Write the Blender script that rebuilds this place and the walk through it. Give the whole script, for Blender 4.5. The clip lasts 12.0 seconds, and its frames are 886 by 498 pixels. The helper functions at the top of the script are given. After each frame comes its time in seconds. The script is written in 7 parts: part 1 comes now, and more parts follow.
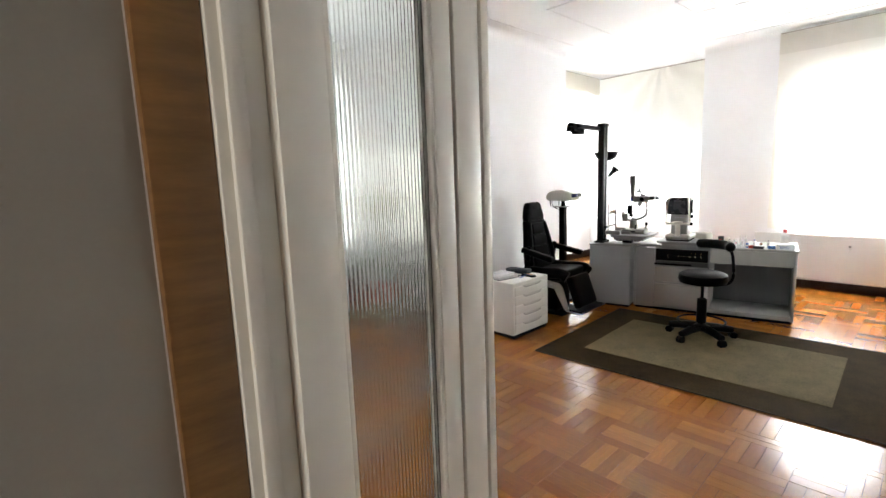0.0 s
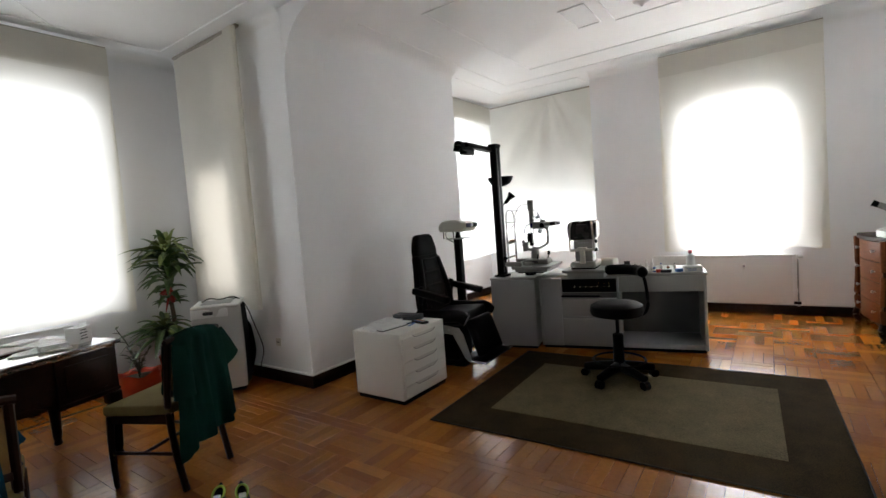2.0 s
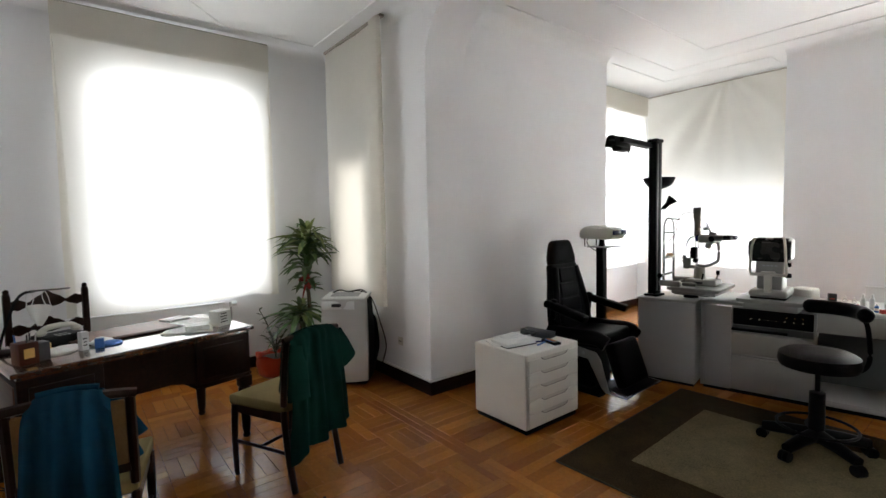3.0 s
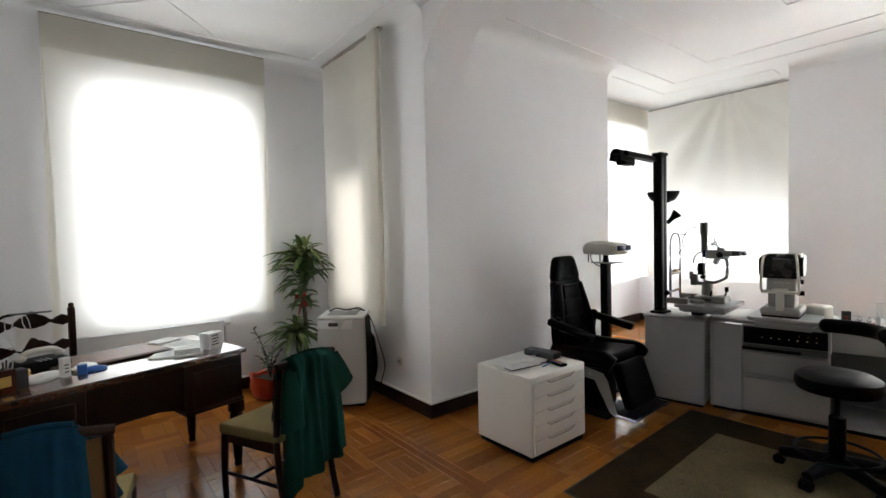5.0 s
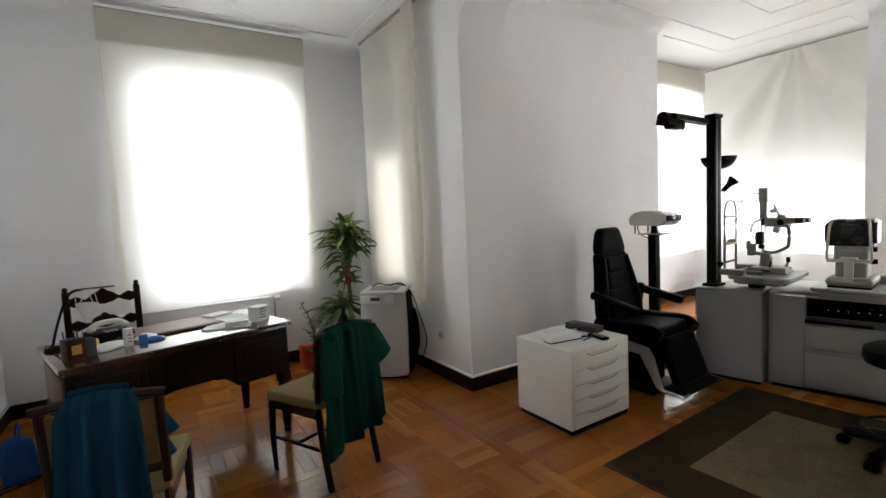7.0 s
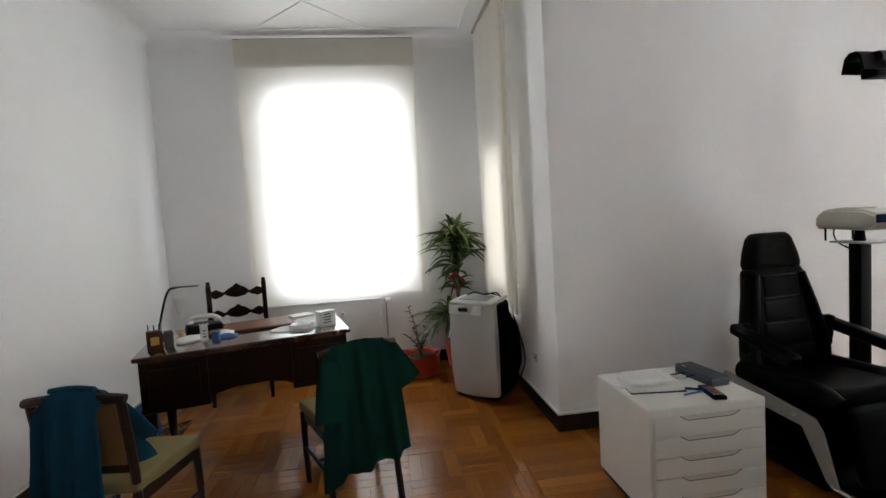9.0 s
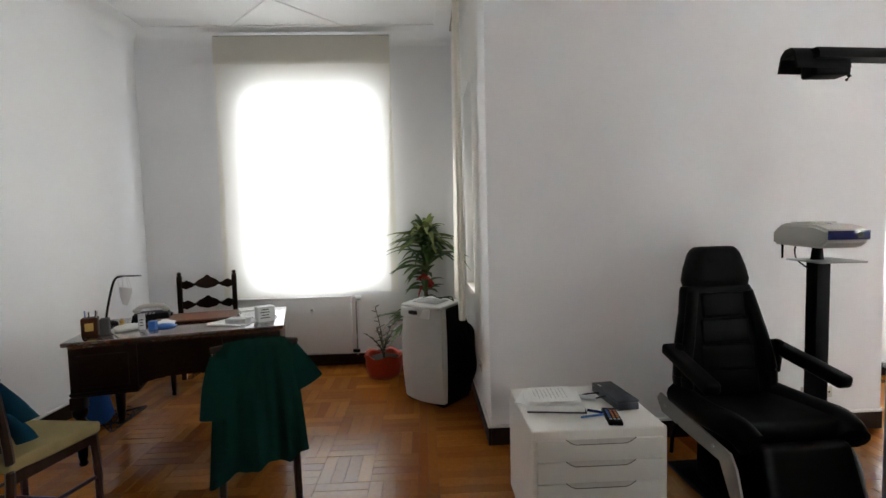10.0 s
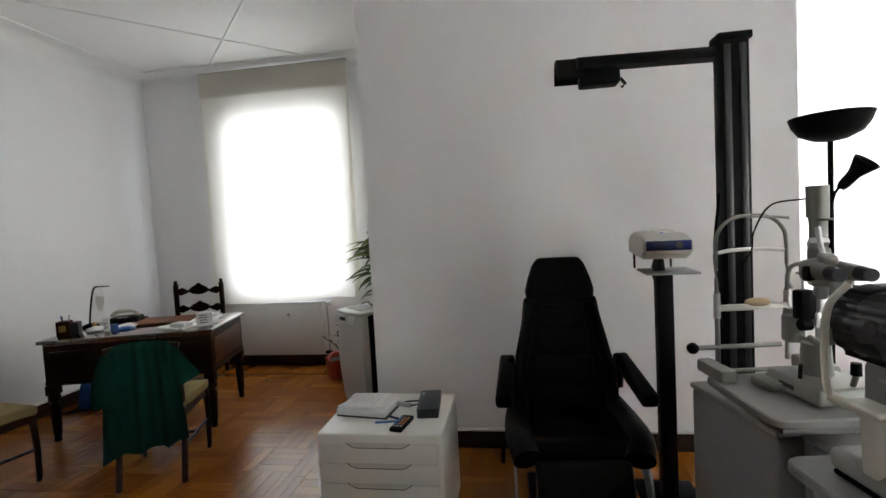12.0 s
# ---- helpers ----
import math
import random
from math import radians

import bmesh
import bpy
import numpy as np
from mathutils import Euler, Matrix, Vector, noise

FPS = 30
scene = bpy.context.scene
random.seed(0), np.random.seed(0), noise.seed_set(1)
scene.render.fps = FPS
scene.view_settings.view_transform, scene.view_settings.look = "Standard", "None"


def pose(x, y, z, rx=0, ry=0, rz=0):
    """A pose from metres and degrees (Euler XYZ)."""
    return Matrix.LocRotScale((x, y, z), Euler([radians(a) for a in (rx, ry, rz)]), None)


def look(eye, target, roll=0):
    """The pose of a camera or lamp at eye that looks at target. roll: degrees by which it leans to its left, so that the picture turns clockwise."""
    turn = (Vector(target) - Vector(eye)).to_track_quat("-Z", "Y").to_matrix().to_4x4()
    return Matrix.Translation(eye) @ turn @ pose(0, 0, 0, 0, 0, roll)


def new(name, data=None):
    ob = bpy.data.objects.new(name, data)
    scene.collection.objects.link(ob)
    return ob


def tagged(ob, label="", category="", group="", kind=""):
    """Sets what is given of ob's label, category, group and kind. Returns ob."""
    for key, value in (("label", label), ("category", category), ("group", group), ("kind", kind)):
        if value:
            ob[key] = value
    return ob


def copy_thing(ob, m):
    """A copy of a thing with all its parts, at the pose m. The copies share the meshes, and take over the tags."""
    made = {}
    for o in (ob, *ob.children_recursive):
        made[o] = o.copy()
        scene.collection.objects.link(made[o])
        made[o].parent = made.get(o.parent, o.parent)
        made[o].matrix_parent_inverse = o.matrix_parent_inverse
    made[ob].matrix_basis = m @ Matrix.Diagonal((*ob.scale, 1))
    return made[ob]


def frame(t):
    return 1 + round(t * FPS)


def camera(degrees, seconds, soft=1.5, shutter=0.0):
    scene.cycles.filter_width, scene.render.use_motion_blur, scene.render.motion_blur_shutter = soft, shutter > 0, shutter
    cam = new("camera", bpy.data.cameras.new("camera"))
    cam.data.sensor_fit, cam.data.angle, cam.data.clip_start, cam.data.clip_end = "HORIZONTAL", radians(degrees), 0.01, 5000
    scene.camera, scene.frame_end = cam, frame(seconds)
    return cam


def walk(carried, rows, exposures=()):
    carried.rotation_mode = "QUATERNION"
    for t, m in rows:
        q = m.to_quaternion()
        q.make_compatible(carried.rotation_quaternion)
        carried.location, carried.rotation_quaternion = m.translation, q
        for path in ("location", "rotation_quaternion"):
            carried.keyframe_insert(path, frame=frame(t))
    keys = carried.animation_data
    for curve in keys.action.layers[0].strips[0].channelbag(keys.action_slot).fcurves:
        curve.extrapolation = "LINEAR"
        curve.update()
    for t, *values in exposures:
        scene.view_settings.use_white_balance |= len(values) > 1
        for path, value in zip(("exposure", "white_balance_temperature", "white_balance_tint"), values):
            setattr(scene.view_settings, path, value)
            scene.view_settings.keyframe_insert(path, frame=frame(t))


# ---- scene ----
cam = camera(87.3, 12.0)
PATH = [
    (0, (0.768, -0.45, 1.56), (-0.675, 0.905, 1.273), -2.1),
    (0.3, (0.699, -0.353, 1.515), (-0.522, 1.211, 1.266), -2.6),
    (0.5, (0.638, -0.286, 1.501), (-0.47, 1.352, 1.204), -2.9),
    (1, (0.529, -0.046, 1.504), (-0.572, 1.606, 1.264), -1.5),
    (1.5, (0.484, 0.158, 1.464), (-0.601, 1.814, 1.181), -2.0),
    (2, (0.366, 0.396, 1.401), (-0.788, 2.025, 1.28), -4.3),
    (2.5, (0.186, 0.524, 1.431), (-1.141, 1.998, 1.175), -2.8),
    (3, (0.097, 0.696, 1.478), (-1.466, 1.937, 1.355), -1.1),
    (3.5, (0.005, 0.751, 1.513), (-1.571, 1.976, 1.398), -0.8),
    (5.5, (-0.01, 0.756, 1.511), (-1.567, 2.009, 1.449), -1.5),
    (6, (-0.008, 0.764, 1.504), (-1.612, 1.953, 1.398), -1.6),
    (6.5, (-0.001, 0.774, 1.502), (-1.636, 1.921, 1.388), -1.7),
    (7, (0.028, 0.835, 1.468), (-1.652, 1.91, 1.314), -2.7),
    (7.5, (-0.041, 0.975, 1.483), (-1.863, 1.793, 1.383), -2.0),
    (7.7, (-0.048, 1.090, 1.495), (-1.945, 1.718, 1.408), -1.4),
    (9.3, (-0.066, 2.085, 1.468), (-2.056, 2.250, 1.330), -2.4),
    (9.5, (-0.066, 2.219, 1.479), (-2.059, 2.314, 1.34), -1.5),
    (10, (-0.085, 2.595, 1.45), (-2.079, 2.678, 1.331), -1.4),
    (10.5, (-0.01, 2.928, 1.461), (-2.007, 2.952, 1.363), -1.2),
    (11, (-0.009, 3.346, 1.474), (-2.002, 3.465, 1.347), -3.1),
    (11.5, (-0.042, 3.663, 1.495), (-2.04, 3.676, 1.403), -1.7),
    (12, (0.006, 3.967, 1.487), (-1.968, 3.661, 1.382), -3.1),
]
EXPOSURES = [(0.0, 1.66), (0.4, 1.10), (0.8, 0.70), (1.2, 0.42), (1.6, 0.32), (2.0, 0.42), (3.0, 0.70), (7.0, 0.73), (9.5, 0.63), (10.0, 0.66), (11.5, 0.48), (12.0, 0.40)]
walk(cam, [(t, look(eye, target, roll)) for t, eye, target, roll in PATH], EXPOSURES)

# ---- world, sun, the daylight at the windows and a hall fill ----
world = bpy.data.worlds.new("world")
scene.world = world
world.use_nodes = True
wn = world.node_tree.nodes
sky = wn.new("ShaderNodeTexSky")
sky.sky_type, sky.sun_disc = "NISHITA", False
sky.sun_elevation, sky.sun_rotation = radians(48), radians(200)
world.node_tree.links.new(sky.outputs[0], wn["Background"].inputs[0])
wn["Background"].inputs[1].default_value = 0.10
sun = new("sun", bpy.data.lights.new("sun", "SUN"))
sun.data.energy, sun.data.angle, sun.data.color = 1.2, radians(10), (1.0, 0.96, 0.9)
sun.matrix_world = look((0, 0, 20), (6, 14, 0))


def window_light(name, centre, normal, width, height, watts, colour=(0.885, 0.935, 1.0)):
    """Skylight entering one window opening; also used for the added hall fill."""
    lamp = new(name, bpy.data.lights.new(name, "AREA"))
    lamp.data.shape, lamp.data.size, lamp.data.size_y = "RECTANGLE", width, height
    lamp.data.energy, lamp.data.color = watts, colour
    c = Vector(centre)
    lamp.matrix_world = look(c, c + Vector(normal))
    return lamp


H = 3.31          # ceiling
XA = -4.85        # inner face of the desk-side window wall
YP = 3.0          # arch plane, face towards the front room
XP = -3.0         # face of the long white wall beside the examination chair
YF = -0.18        # door wall, inner face
YB = 7.10         # far window wall
XR1 = 1.13        # wall beside the door
XR2 = 1.95        # wall behind the dresser
YE = 5.62         # end of the long white wall
BX, BY = -3.95, 8.05   # outer walls of the corner bay

window_light("daylight_desk_window", (XA - 0.03, 1.52, 1.74), (1, 0, 0), 1.20, 1.98, 33)
window_light("daylight_far_window", (0.01, YB + 0.03, 1.62), (0, -1, 0), 0.84, 1.60, 118)
window_light("daylight_side_window", (-4.16, YP + 0.03, 1.45), (0, -1, 0), 0.55, 1.20, 2.1, (1.0, 0.95, 0.87))
window_light("daylight_bay_window", (BX - 0.30, 6.72, 1.75), (1, 0, 0), 1.5, 1.9, 50)
# Added fill lamp at an unseen opening, to brighten hall and door.
window_light("hall_fill_lamp", (0.4, -3.70, 1.75), (0, 1, 0), 1.2, 1.6, 20, (1.0, 0.95, 0.87))
window_light("daylight_bay_low_window", (-2.62, BY + 0.30, 1.08), (0, -1, 0), 1.5, 0.62, 18)

# ---- materials ----
def material(name):
    m = bpy.data.materials.new(name)
    m.use_nodes = True
    nt = m.node_tree
    return m, nt, nt.nodes["Principled BSDF"]


def link(nt, a, b):
    nt.links.new(a, b)


def noise_tex(nt, scale, detail=4, rough=0.6, coords="Object", stretch=None):
    tc = nt.nodes.new("ShaderNodeTexCoord")
    n = nt.nodes.new("ShaderNodeTexNoise")
    n.inputs["Scale"].default_value = scale
    n.inputs["Detail"].default_value = detail
    n.inputs["Roughness"].default_value = rough
    out = tc.outputs[coords]
    if stretch:
        mp = nt.nodes.new("ShaderNodeMapping")
        mp.inputs["Scale"].default_value = stretch
        link(nt, out, mp.inputs["Vector"])
        out = mp.outputs[0]
    link(nt, out, n.inputs["Vector"])
    return n.outputs["Fac"]


def ramp(nt, fac, stops):
    r = nt.nodes.new("ShaderNodeValToRGB")
    e = r.color_ramp.elements
    while len(e) < len(stops):
        e.new(0.5)
    for el, (p, c) in zip(e, stops):
        el.position, el.color = p, (*c, 1)
    link(nt, fac, r.inputs[0])
    return r.outputs[0]


def mixed(nt, fac, a, b, how="MIX"):
    m = nt.nodes.new("ShaderNodeMix")
    m.data_type, m.blend_type = "RGBA", how
    for s, v in ((0, fac), (6, a), (7, b)):
        if isinstance(v, (int, float)):
            m.inputs[s].default_value = v
        elif isinstance(v, tuple):
            m.inputs[s].default_value = (*v, 1)
        else:
            link(nt, v, m.inputs[s])
    return m.outputs[2]


def bump(nt, bsdf, height, strength, dist):
    b = nt.nodes.new("ShaderNodeBump")
    b.inputs["Strength"].default_value, b.inputs["Distance"].default_value = strength, dist
    link(nt, height, b.inputs["Height"])
    link(nt, b.outputs[0], bsdf.inputs["Normal"])


def scaled(c, k):
    return tuple(min(1.0, v * k) for v in c)


def plain(name, colour, rough=0.5, metal=0.0, vary=0.12, grain=60, relief=0.05, coat=0.0, spec=0.5):
    """A painted, moulded or metal surface with faint mottling at two scales."""
    m, nt, b = material(name)
    big = noise_tex(nt, 2.3, 3)
    fine = noise_tex(nt, grain, 5)
    c1 = ramp(nt, big, [(0.3, scaled(colour, 1 - vary)), (0.7, scaled(colour, 1 + vary * 0.6))])
    c = mixed(nt, 0.25, c1, ramp(nt, fine, [(0.35, scaled(colour, 1 - vary)), (0.65, scaled(colour, 1 + vary))]))
    link(nt, c, b.inputs["Base Color"])
    r = nt.nodes.new("ShaderNodeMapRange")
    r.inputs["To Min"].default_value, r.inputs["To Max"].default_value = max(0.03, rough - 0.07), min(1, rough + 0.1)
    link(nt, big, r.inputs["Value"])
    link(nt, r.outputs[0], b.inputs["Roughness"])
    b.inputs["Metallic"].default_value = metal
    b.inputs["Specular IOR Level"].default_value = spec
    b.inputs["Coat Weight"].default_value = coat
    if relief:
        bump(nt, b, fine, relief, 0.002)
    return m


def wood(name, dark, light, rough=0.35, grain=(14, 2.2, 14), coat=0.2, spec=0.35, coat_rough=0.18):
    m, nt, b = material(name)
    f = noise_tex(nt, 3.0, 8, 0.65, stretch=grain)
    g = noise_tex(nt, 1.1, 3)
    c = ramp(nt, f, [(0.28, dark), (0.5, tuple((p + q) / 2 for p, q in zip(dark, light))), (0.72, light)])
    c = mixed(nt, 0.35, c, ramp(nt, g, [(0.3, dark), (0.7, light)]))
    link(nt, c, b.inputs["Base Color"])
    b.inputs["Roughness"].default_value = rough
    b.inputs["Specular IOR Level"].default_value = spec
    b.inputs["Coat Weight"].default_value, b.inputs["Coat Roughness"].default_value = coat, coat_rough
    bump(nt, b, f, 0.12, 0.001)
    return m


def parquet_wood(name, rand):
    """Varnished oak strips, each its own tone."""
    m, nt, b = material(name)
    if rand == "object":
        r = nt.nodes.new("ShaderNodeObjectInfo").outputs["Random"]
    else:
        r = nt.nodes.new("ShaderNodeNewGeometry").outputs["Random Per Island"]
    tone = ramp(nt, r, [(0.0, (0.225, 0.069, 0.0078)), (0.3, (0.255, 0.084, 0.0105)), (0.65, (0.285, 0.099, 0.013)), (0.88, (0.32, 0.118, 0.017)), (1.0, (0.38, 0.150, 0.025))])
    grain = noise_tex(nt, 9.0, 8, 0.7, stretch=(1, 7, 7) if rand == "object" else (4, 4, 1))
    worn = noise_tex(nt, 0.9, 4)
    c = mixed(nt, 0.55, tone, ramp(nt, grain, [(0.3, (0.55, 0.5, 0.45)), (0.7, (1.0, 1.0, 1.0))]), "MULTIPLY")
    c = mixed(nt, 0.35, c, ramp(nt, worn, [(0.35, (0.62, 0.58, 0.55)), (0.65, (1.0, 1.0, 1.0))]), "MULTIPLY")
    link(nt, c, b.inputs["Base Color"])
    rr = nt.nodes.new("ShaderNodeMapRange")
    rr.inputs["To Min"].default_value, rr.inputs["To Max"].default_value = 0.12, 0.24
    link(nt, worn, rr.inputs["Value"])
    link(nt, rr.outputs[0], b.inputs["Roughness"])
    b.inputs["Specular IOR Level"].default_value = 0.30
    bump(nt, b, grain, 0.06, 0.001)
    return m


def fabric(name, colour, rough=0.9, weave=420, fold=0.0, through_light=0.0, vary=0.12):
    m, nt, b = material(name)
    w = noise_tex(nt, weave, 2, 0.5)
    g = noise_tex(nt, 5, 4)
    c = mixed(nt, 0.5, ramp(nt, w, [(0.3, scaled(colour, 1 - vary * 1.5)), (0.7, scaled(colour, 1 + vary))]),
              ramp(nt, g, [(0.3, scaled(colour, 1 - vary)), (0.7, scaled(colour, 1 + vary * 0.5))]))
    link(nt, c, b.inputs["Base Color"])
    b.inputs["Roughness"].default_value = rough
    b.inputs["Specular IOR Level"].default_value = 0.05
    bump(nt, b, w, 0.25, 0.001)
    if through_light:
        tr = nt.nodes.new("ShaderNodeBsdfTranslucent")
        link(nt, c, tr.inputs["Color"])
        mx = nt.nodes.new("ShaderNodeMixShader")
        mx.inputs[0].default_value = through_light
        out = nt.nodes["Material Output"]
        link(nt, b.outputs[0], mx.inputs[1])
        link(nt, tr.outputs[0], mx.inputs[2])
        link(nt, mx.outputs[0], out.inputs[0])
    return m


def glass(name, rough=0.0, colour=(1, 1, 1), ripple=0.0):
    m, nt, b = material(name)
    b.inputs["Base Color"].default_value = (*colour, 1)
    b.inputs["Transmission Weight"].default_value = 1.0
    b.inputs["Roughness"].default_value = rough
    b.inputs["IOR"].default_value = 1.45
    if ripple:
        bump(nt, b, noise_tex(nt, 35, 2), ripple, 0.004)
    return m


def glow(name, colour, strength):
    m, nt, b = material(name)
    b.inputs["Base Color"].default_value = (*colour, 1)
    b.inputs["Emission Color"].default_value = (*colour, 1)
    b.inputs["Emission Strength"].default_value = strength
    return m


M_WALL = plain("white_wall_plaster", (0.87, 0.87, 0.88), 0.85, vary=0.025, grain=140, relief=0.10)
M_CEIL = plain("white_ceiling_plaster", (0.87, 0.87, 0.87), 0.9, vary=0.02, grain=120, relief=0.06)
# Greyer than the room plaster: the hallway's shade is in this colour.
M_HALL = plain("shade_grey_hall_plaster", (0.30, 0.28, 0.25), 0.85, vary=0.05, grain=140, relief=0.1)
M_CREAM = plain("cream_door_paint", (0.67, 0.64, 0.57), 0.38, vary=0.04, grain=30, relief=0.05, coat=0.1)
M_BASE = wood("dark_baseboard_wood", (0.008, 0.0032, 0.002), (0.026, 0.010, 0.005), 0.5, coat=0.0, spec=0.15)
M_EDGE = wood("brown_rebate_wood", (0.10, 0.045, 0.012), (0.26, 0.13, 0.04), 0.45)
M_SKIRT = plain("white_baseboard_bead", (0.72, 0.71, 0.69), 0.5, vary=0.04)
M_BLIND = fabric("cream_blind_fabric", (0.86, 0.835, 0.775), 0.95, 300, through_light=0.60, vary=0.03)
M_PELMET = fabric("lined_pelmet_fabric", (0.77, 0.745, 0.68), 0.95, 300, through_light=0.32, vary=0.04)
M_FLOORBED = plain("dark_floor_joints", (0.045, 0.020, 0.008), 0.6)
M_STRIP = parquet_wood("oak_parquet_strip", "object")
M_STRIPS = parquet_wood("oak_parquet_field", "island")
M_RUG_D = fabric("brown_rug_pile", (0.030, 0.019, 0.0085), 0.98, 130, vary=0.5)
M_RUG_L = fabric("beige_rug_pile", (0.100, 0.080, 0.045), 0.98, 130, vary=0.4)
M_LEATHER = plain("black_leather", (0.0025, 0.0025, 0.0028), 0.44, vary=0.3, grain=180, relief=0.25, spec=0.05)
M_BLACK = plain("black_painted_metal", (0.004, 0.004, 0.0045), 0.5, vary=0.2, relief=0.04, spec=0.05)
M_PLASTIC = plain("black_plastic", (0.004, 0.004, 0.0045), 0.55, vary=0.2, grain=200, relief=0.12, spec=0.06)
M_GREY = plain("grey_painted_steel", (0.30, 0.30, 0.297), 0.45, vary=0.05, relief=0.03)
M_LGREY = plain("light_grey_instrument_paint", (0.31, 0.305, 0.287), 0.42, vary=0.05, grain=150, relief=0.05)
M_SLIT = plain("grey_microscope_paint", (0.20, 0.196, 0.175), 0.42, vary=0.06, grain=150, relief=0.05)
M_WHITE = plain("white_lacquer", (0.74, 0.72, 0.67), 0.4, vary=0.03, relief=0.02, coat=0.05)
M_CHROME = plain("chrome", (0.62, 0.62, 0.63), 0.14, metal=1.0, vary=0.05, relief=0.0)
M_STEEL = plain("brushed_steel", (0.45, 0.45, 0.46), 0.32, metal=1.0, vary=0.08, relief=0.03)
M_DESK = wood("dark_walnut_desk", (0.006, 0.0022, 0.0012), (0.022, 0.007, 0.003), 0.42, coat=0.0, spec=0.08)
# Lighter than M_DESK: light on the desk top is partly in this colour.
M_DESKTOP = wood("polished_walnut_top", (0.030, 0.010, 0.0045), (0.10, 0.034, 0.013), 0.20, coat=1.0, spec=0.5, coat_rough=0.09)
M_DRESSER = wood("reddish_dresser_wood", (0.018, 0.0045, 0.0017), (0.060, 0.014, 0.0045), 0.42, grain=(3, 14, 3), coat=0.0, spec=0.1)
M_DRESSER_F = wood("golden_dresser_front", (0.065, 0.018, 0.005), (0.18, 0.056, 0.016), 0.40, coat=0.0, spec=0.15)
M_CHAIRWOOD = wood("dark_chair_wood", (0.010, 0.0036, 0.0022), (0.036, 0.013, 0.0065), 0.38, grain=(10, 10, 2), coat=0.04, spec=0.18)
M_SEATCLOTH = fabric("olive_seat_cloth", (0.22, 0.175, 0.085), 0.95, 320, vary=0.2)
M_CANE = fabric("tan_back_cloth", (0.17, 0.095, 0.04), 0.9, 320, vary=0.2)
M_GREEN = fabric("dark_green_scrub_cloth", (0.0026, 0.028, 0.021), 0.92, 380, vary=0.15)
M_TEAL = fabric("teal_scrub_cloth", (0.005, 0.042, 0.075), 0.92, 380, vary=0.15)
M_BLUEBAG = fabric("blue_bag_cloth", (0.012, 0.05, 0.16), 0.8, 200)
M_LEAF = plain("green_leaf", (0.060, 0.115, 0.028), 0.4, vary=0.35, grain=25, relief=0.05)
M_LEAF_Y = plain("yellow_green_leaf", (0.19, 0.24, 0.065), 0.4, vary=0.3, grain=25, relief=0.05)
M_LEAF_D = plain("dark_glossy_leaf", (0.018, 0.036, 0.014), 0.3, vary=0.3, grain=25, relief=0.05)
M_STEM = plain("brown_cane_stem", (0.13, 0.095, 0.055), 0.8, vary=0.3, grain=40, relief=0.3)
M_TERRA = plain("orange_pot_wrap", (0.40, 0.040, 0.010), 0.45, vary=0.2, grain=20, relief=0.1)
M_RED = plain("red_ribbon", (0.42, 0.022, 0.014), 0.45, vary=0.2, grain=30)
M_SOIL = plain("dark_soil", (0.03, 0.02, 0.013), 0.95, vary=0.4, grain=60, relief=0.6)
M_PAPER = plain("white_paper", (0.78, 0.78, 0.76), 0.8, vary=0.03, grain=90)
M_CARD = plain("white_card", (0.70, 0.71, 0.70), 0.55, vary=0.04, grain=90)
M_BLUE = plain("blue_plastic", (0.03, 0.13, 0.42), 0.4, vary=0.1)
M_NAVY = plain("navy_window_glass", (0.012, 0.018, 0.10), 0.12, vary=0.1, relief=0.0, coat=0.4)
M_INK = plain("dark_ink", (0.03, 0.03, 0.035), 0.7, vary=0.1)
M_CREAMP = plain("cream_plastic", (0.62, 0.60, 0.53), 0.4, vary=0.05, grain=120)
M_AC = plain("silver_white_plastic", (0.52, 0.52, 0.50), 0.38, vary=0.04, grain=200, relief=0.05)
M_MIRROR = plain("mirror_silver", (0.86, 0.87, 0.87), 0.02, metal=1.0, vary=0.01, relief=0.0)
M_GLASS = glass("clear_glass", 0.0)
M_RIB = glass("ribbed_glass", 0.11, (0.90, 0.96, 0.96), 0.22)
M_TUBE = glass("vial_glass", 0.03, (0.9, 0.95, 0.95))
M_LED = glow("indicator_light", (0.9, 0.85, 0.6), 0.12)
M_GOLD = plain("brass", (0.55, 0.36, 0.12), 0.3, metal=1.0, vary=0.1)
M_ORANGE = plain("orange_keypad", (0.5, 0.16, 0.03), 0.5, vary=0.1)

# ---- mesh helpers ----
def T(x, y, z, rx=0, ry=0, rz=0):
    return pose(x, y, z, rx, ry, rz)


def add_box(bm, sx, sy, sz, m=None, bevel=0.0, seg=2, taper=None):
    """A box centred on x and y whose bottom is at z = 0 of the pose m."""
    r = bmesh.ops.create_cube(bm, size=1.0)
    vs = r["verts"]
    for v in vs:
        top = v.co.z > 0
        v.co = Vector((v.co.x * sx, v.co.y * sy, (v.co.z + 0.5) * sz))
        if taper and top:
            v.co.x *= taper[0]
            v.co.y *= taper[1]
    if bevel:
        es = list({e for v in vs for e in v.link_edges})
        rr = bmesh.ops.bevel(bm, geom=es, offset=bevel, segments=seg, profile=0.5, affect="EDGES")
        vs = list({v for f in rr["faces"] for v in f.verts} | {v for v in vs if v.is_valid})
        seen, stack = set(vs), list(vs)
        while stack:
            v = stack.pop()
            for e in v.link_edges:
                o = e.other_vert(v)
                if o not in seen:
                    seen.add(o)
                    stack.append(o)
        vs = list(seen)
    if m is not None:
        bmesh.ops.transform(bm, matrix=m, verts=vs)
    return vs


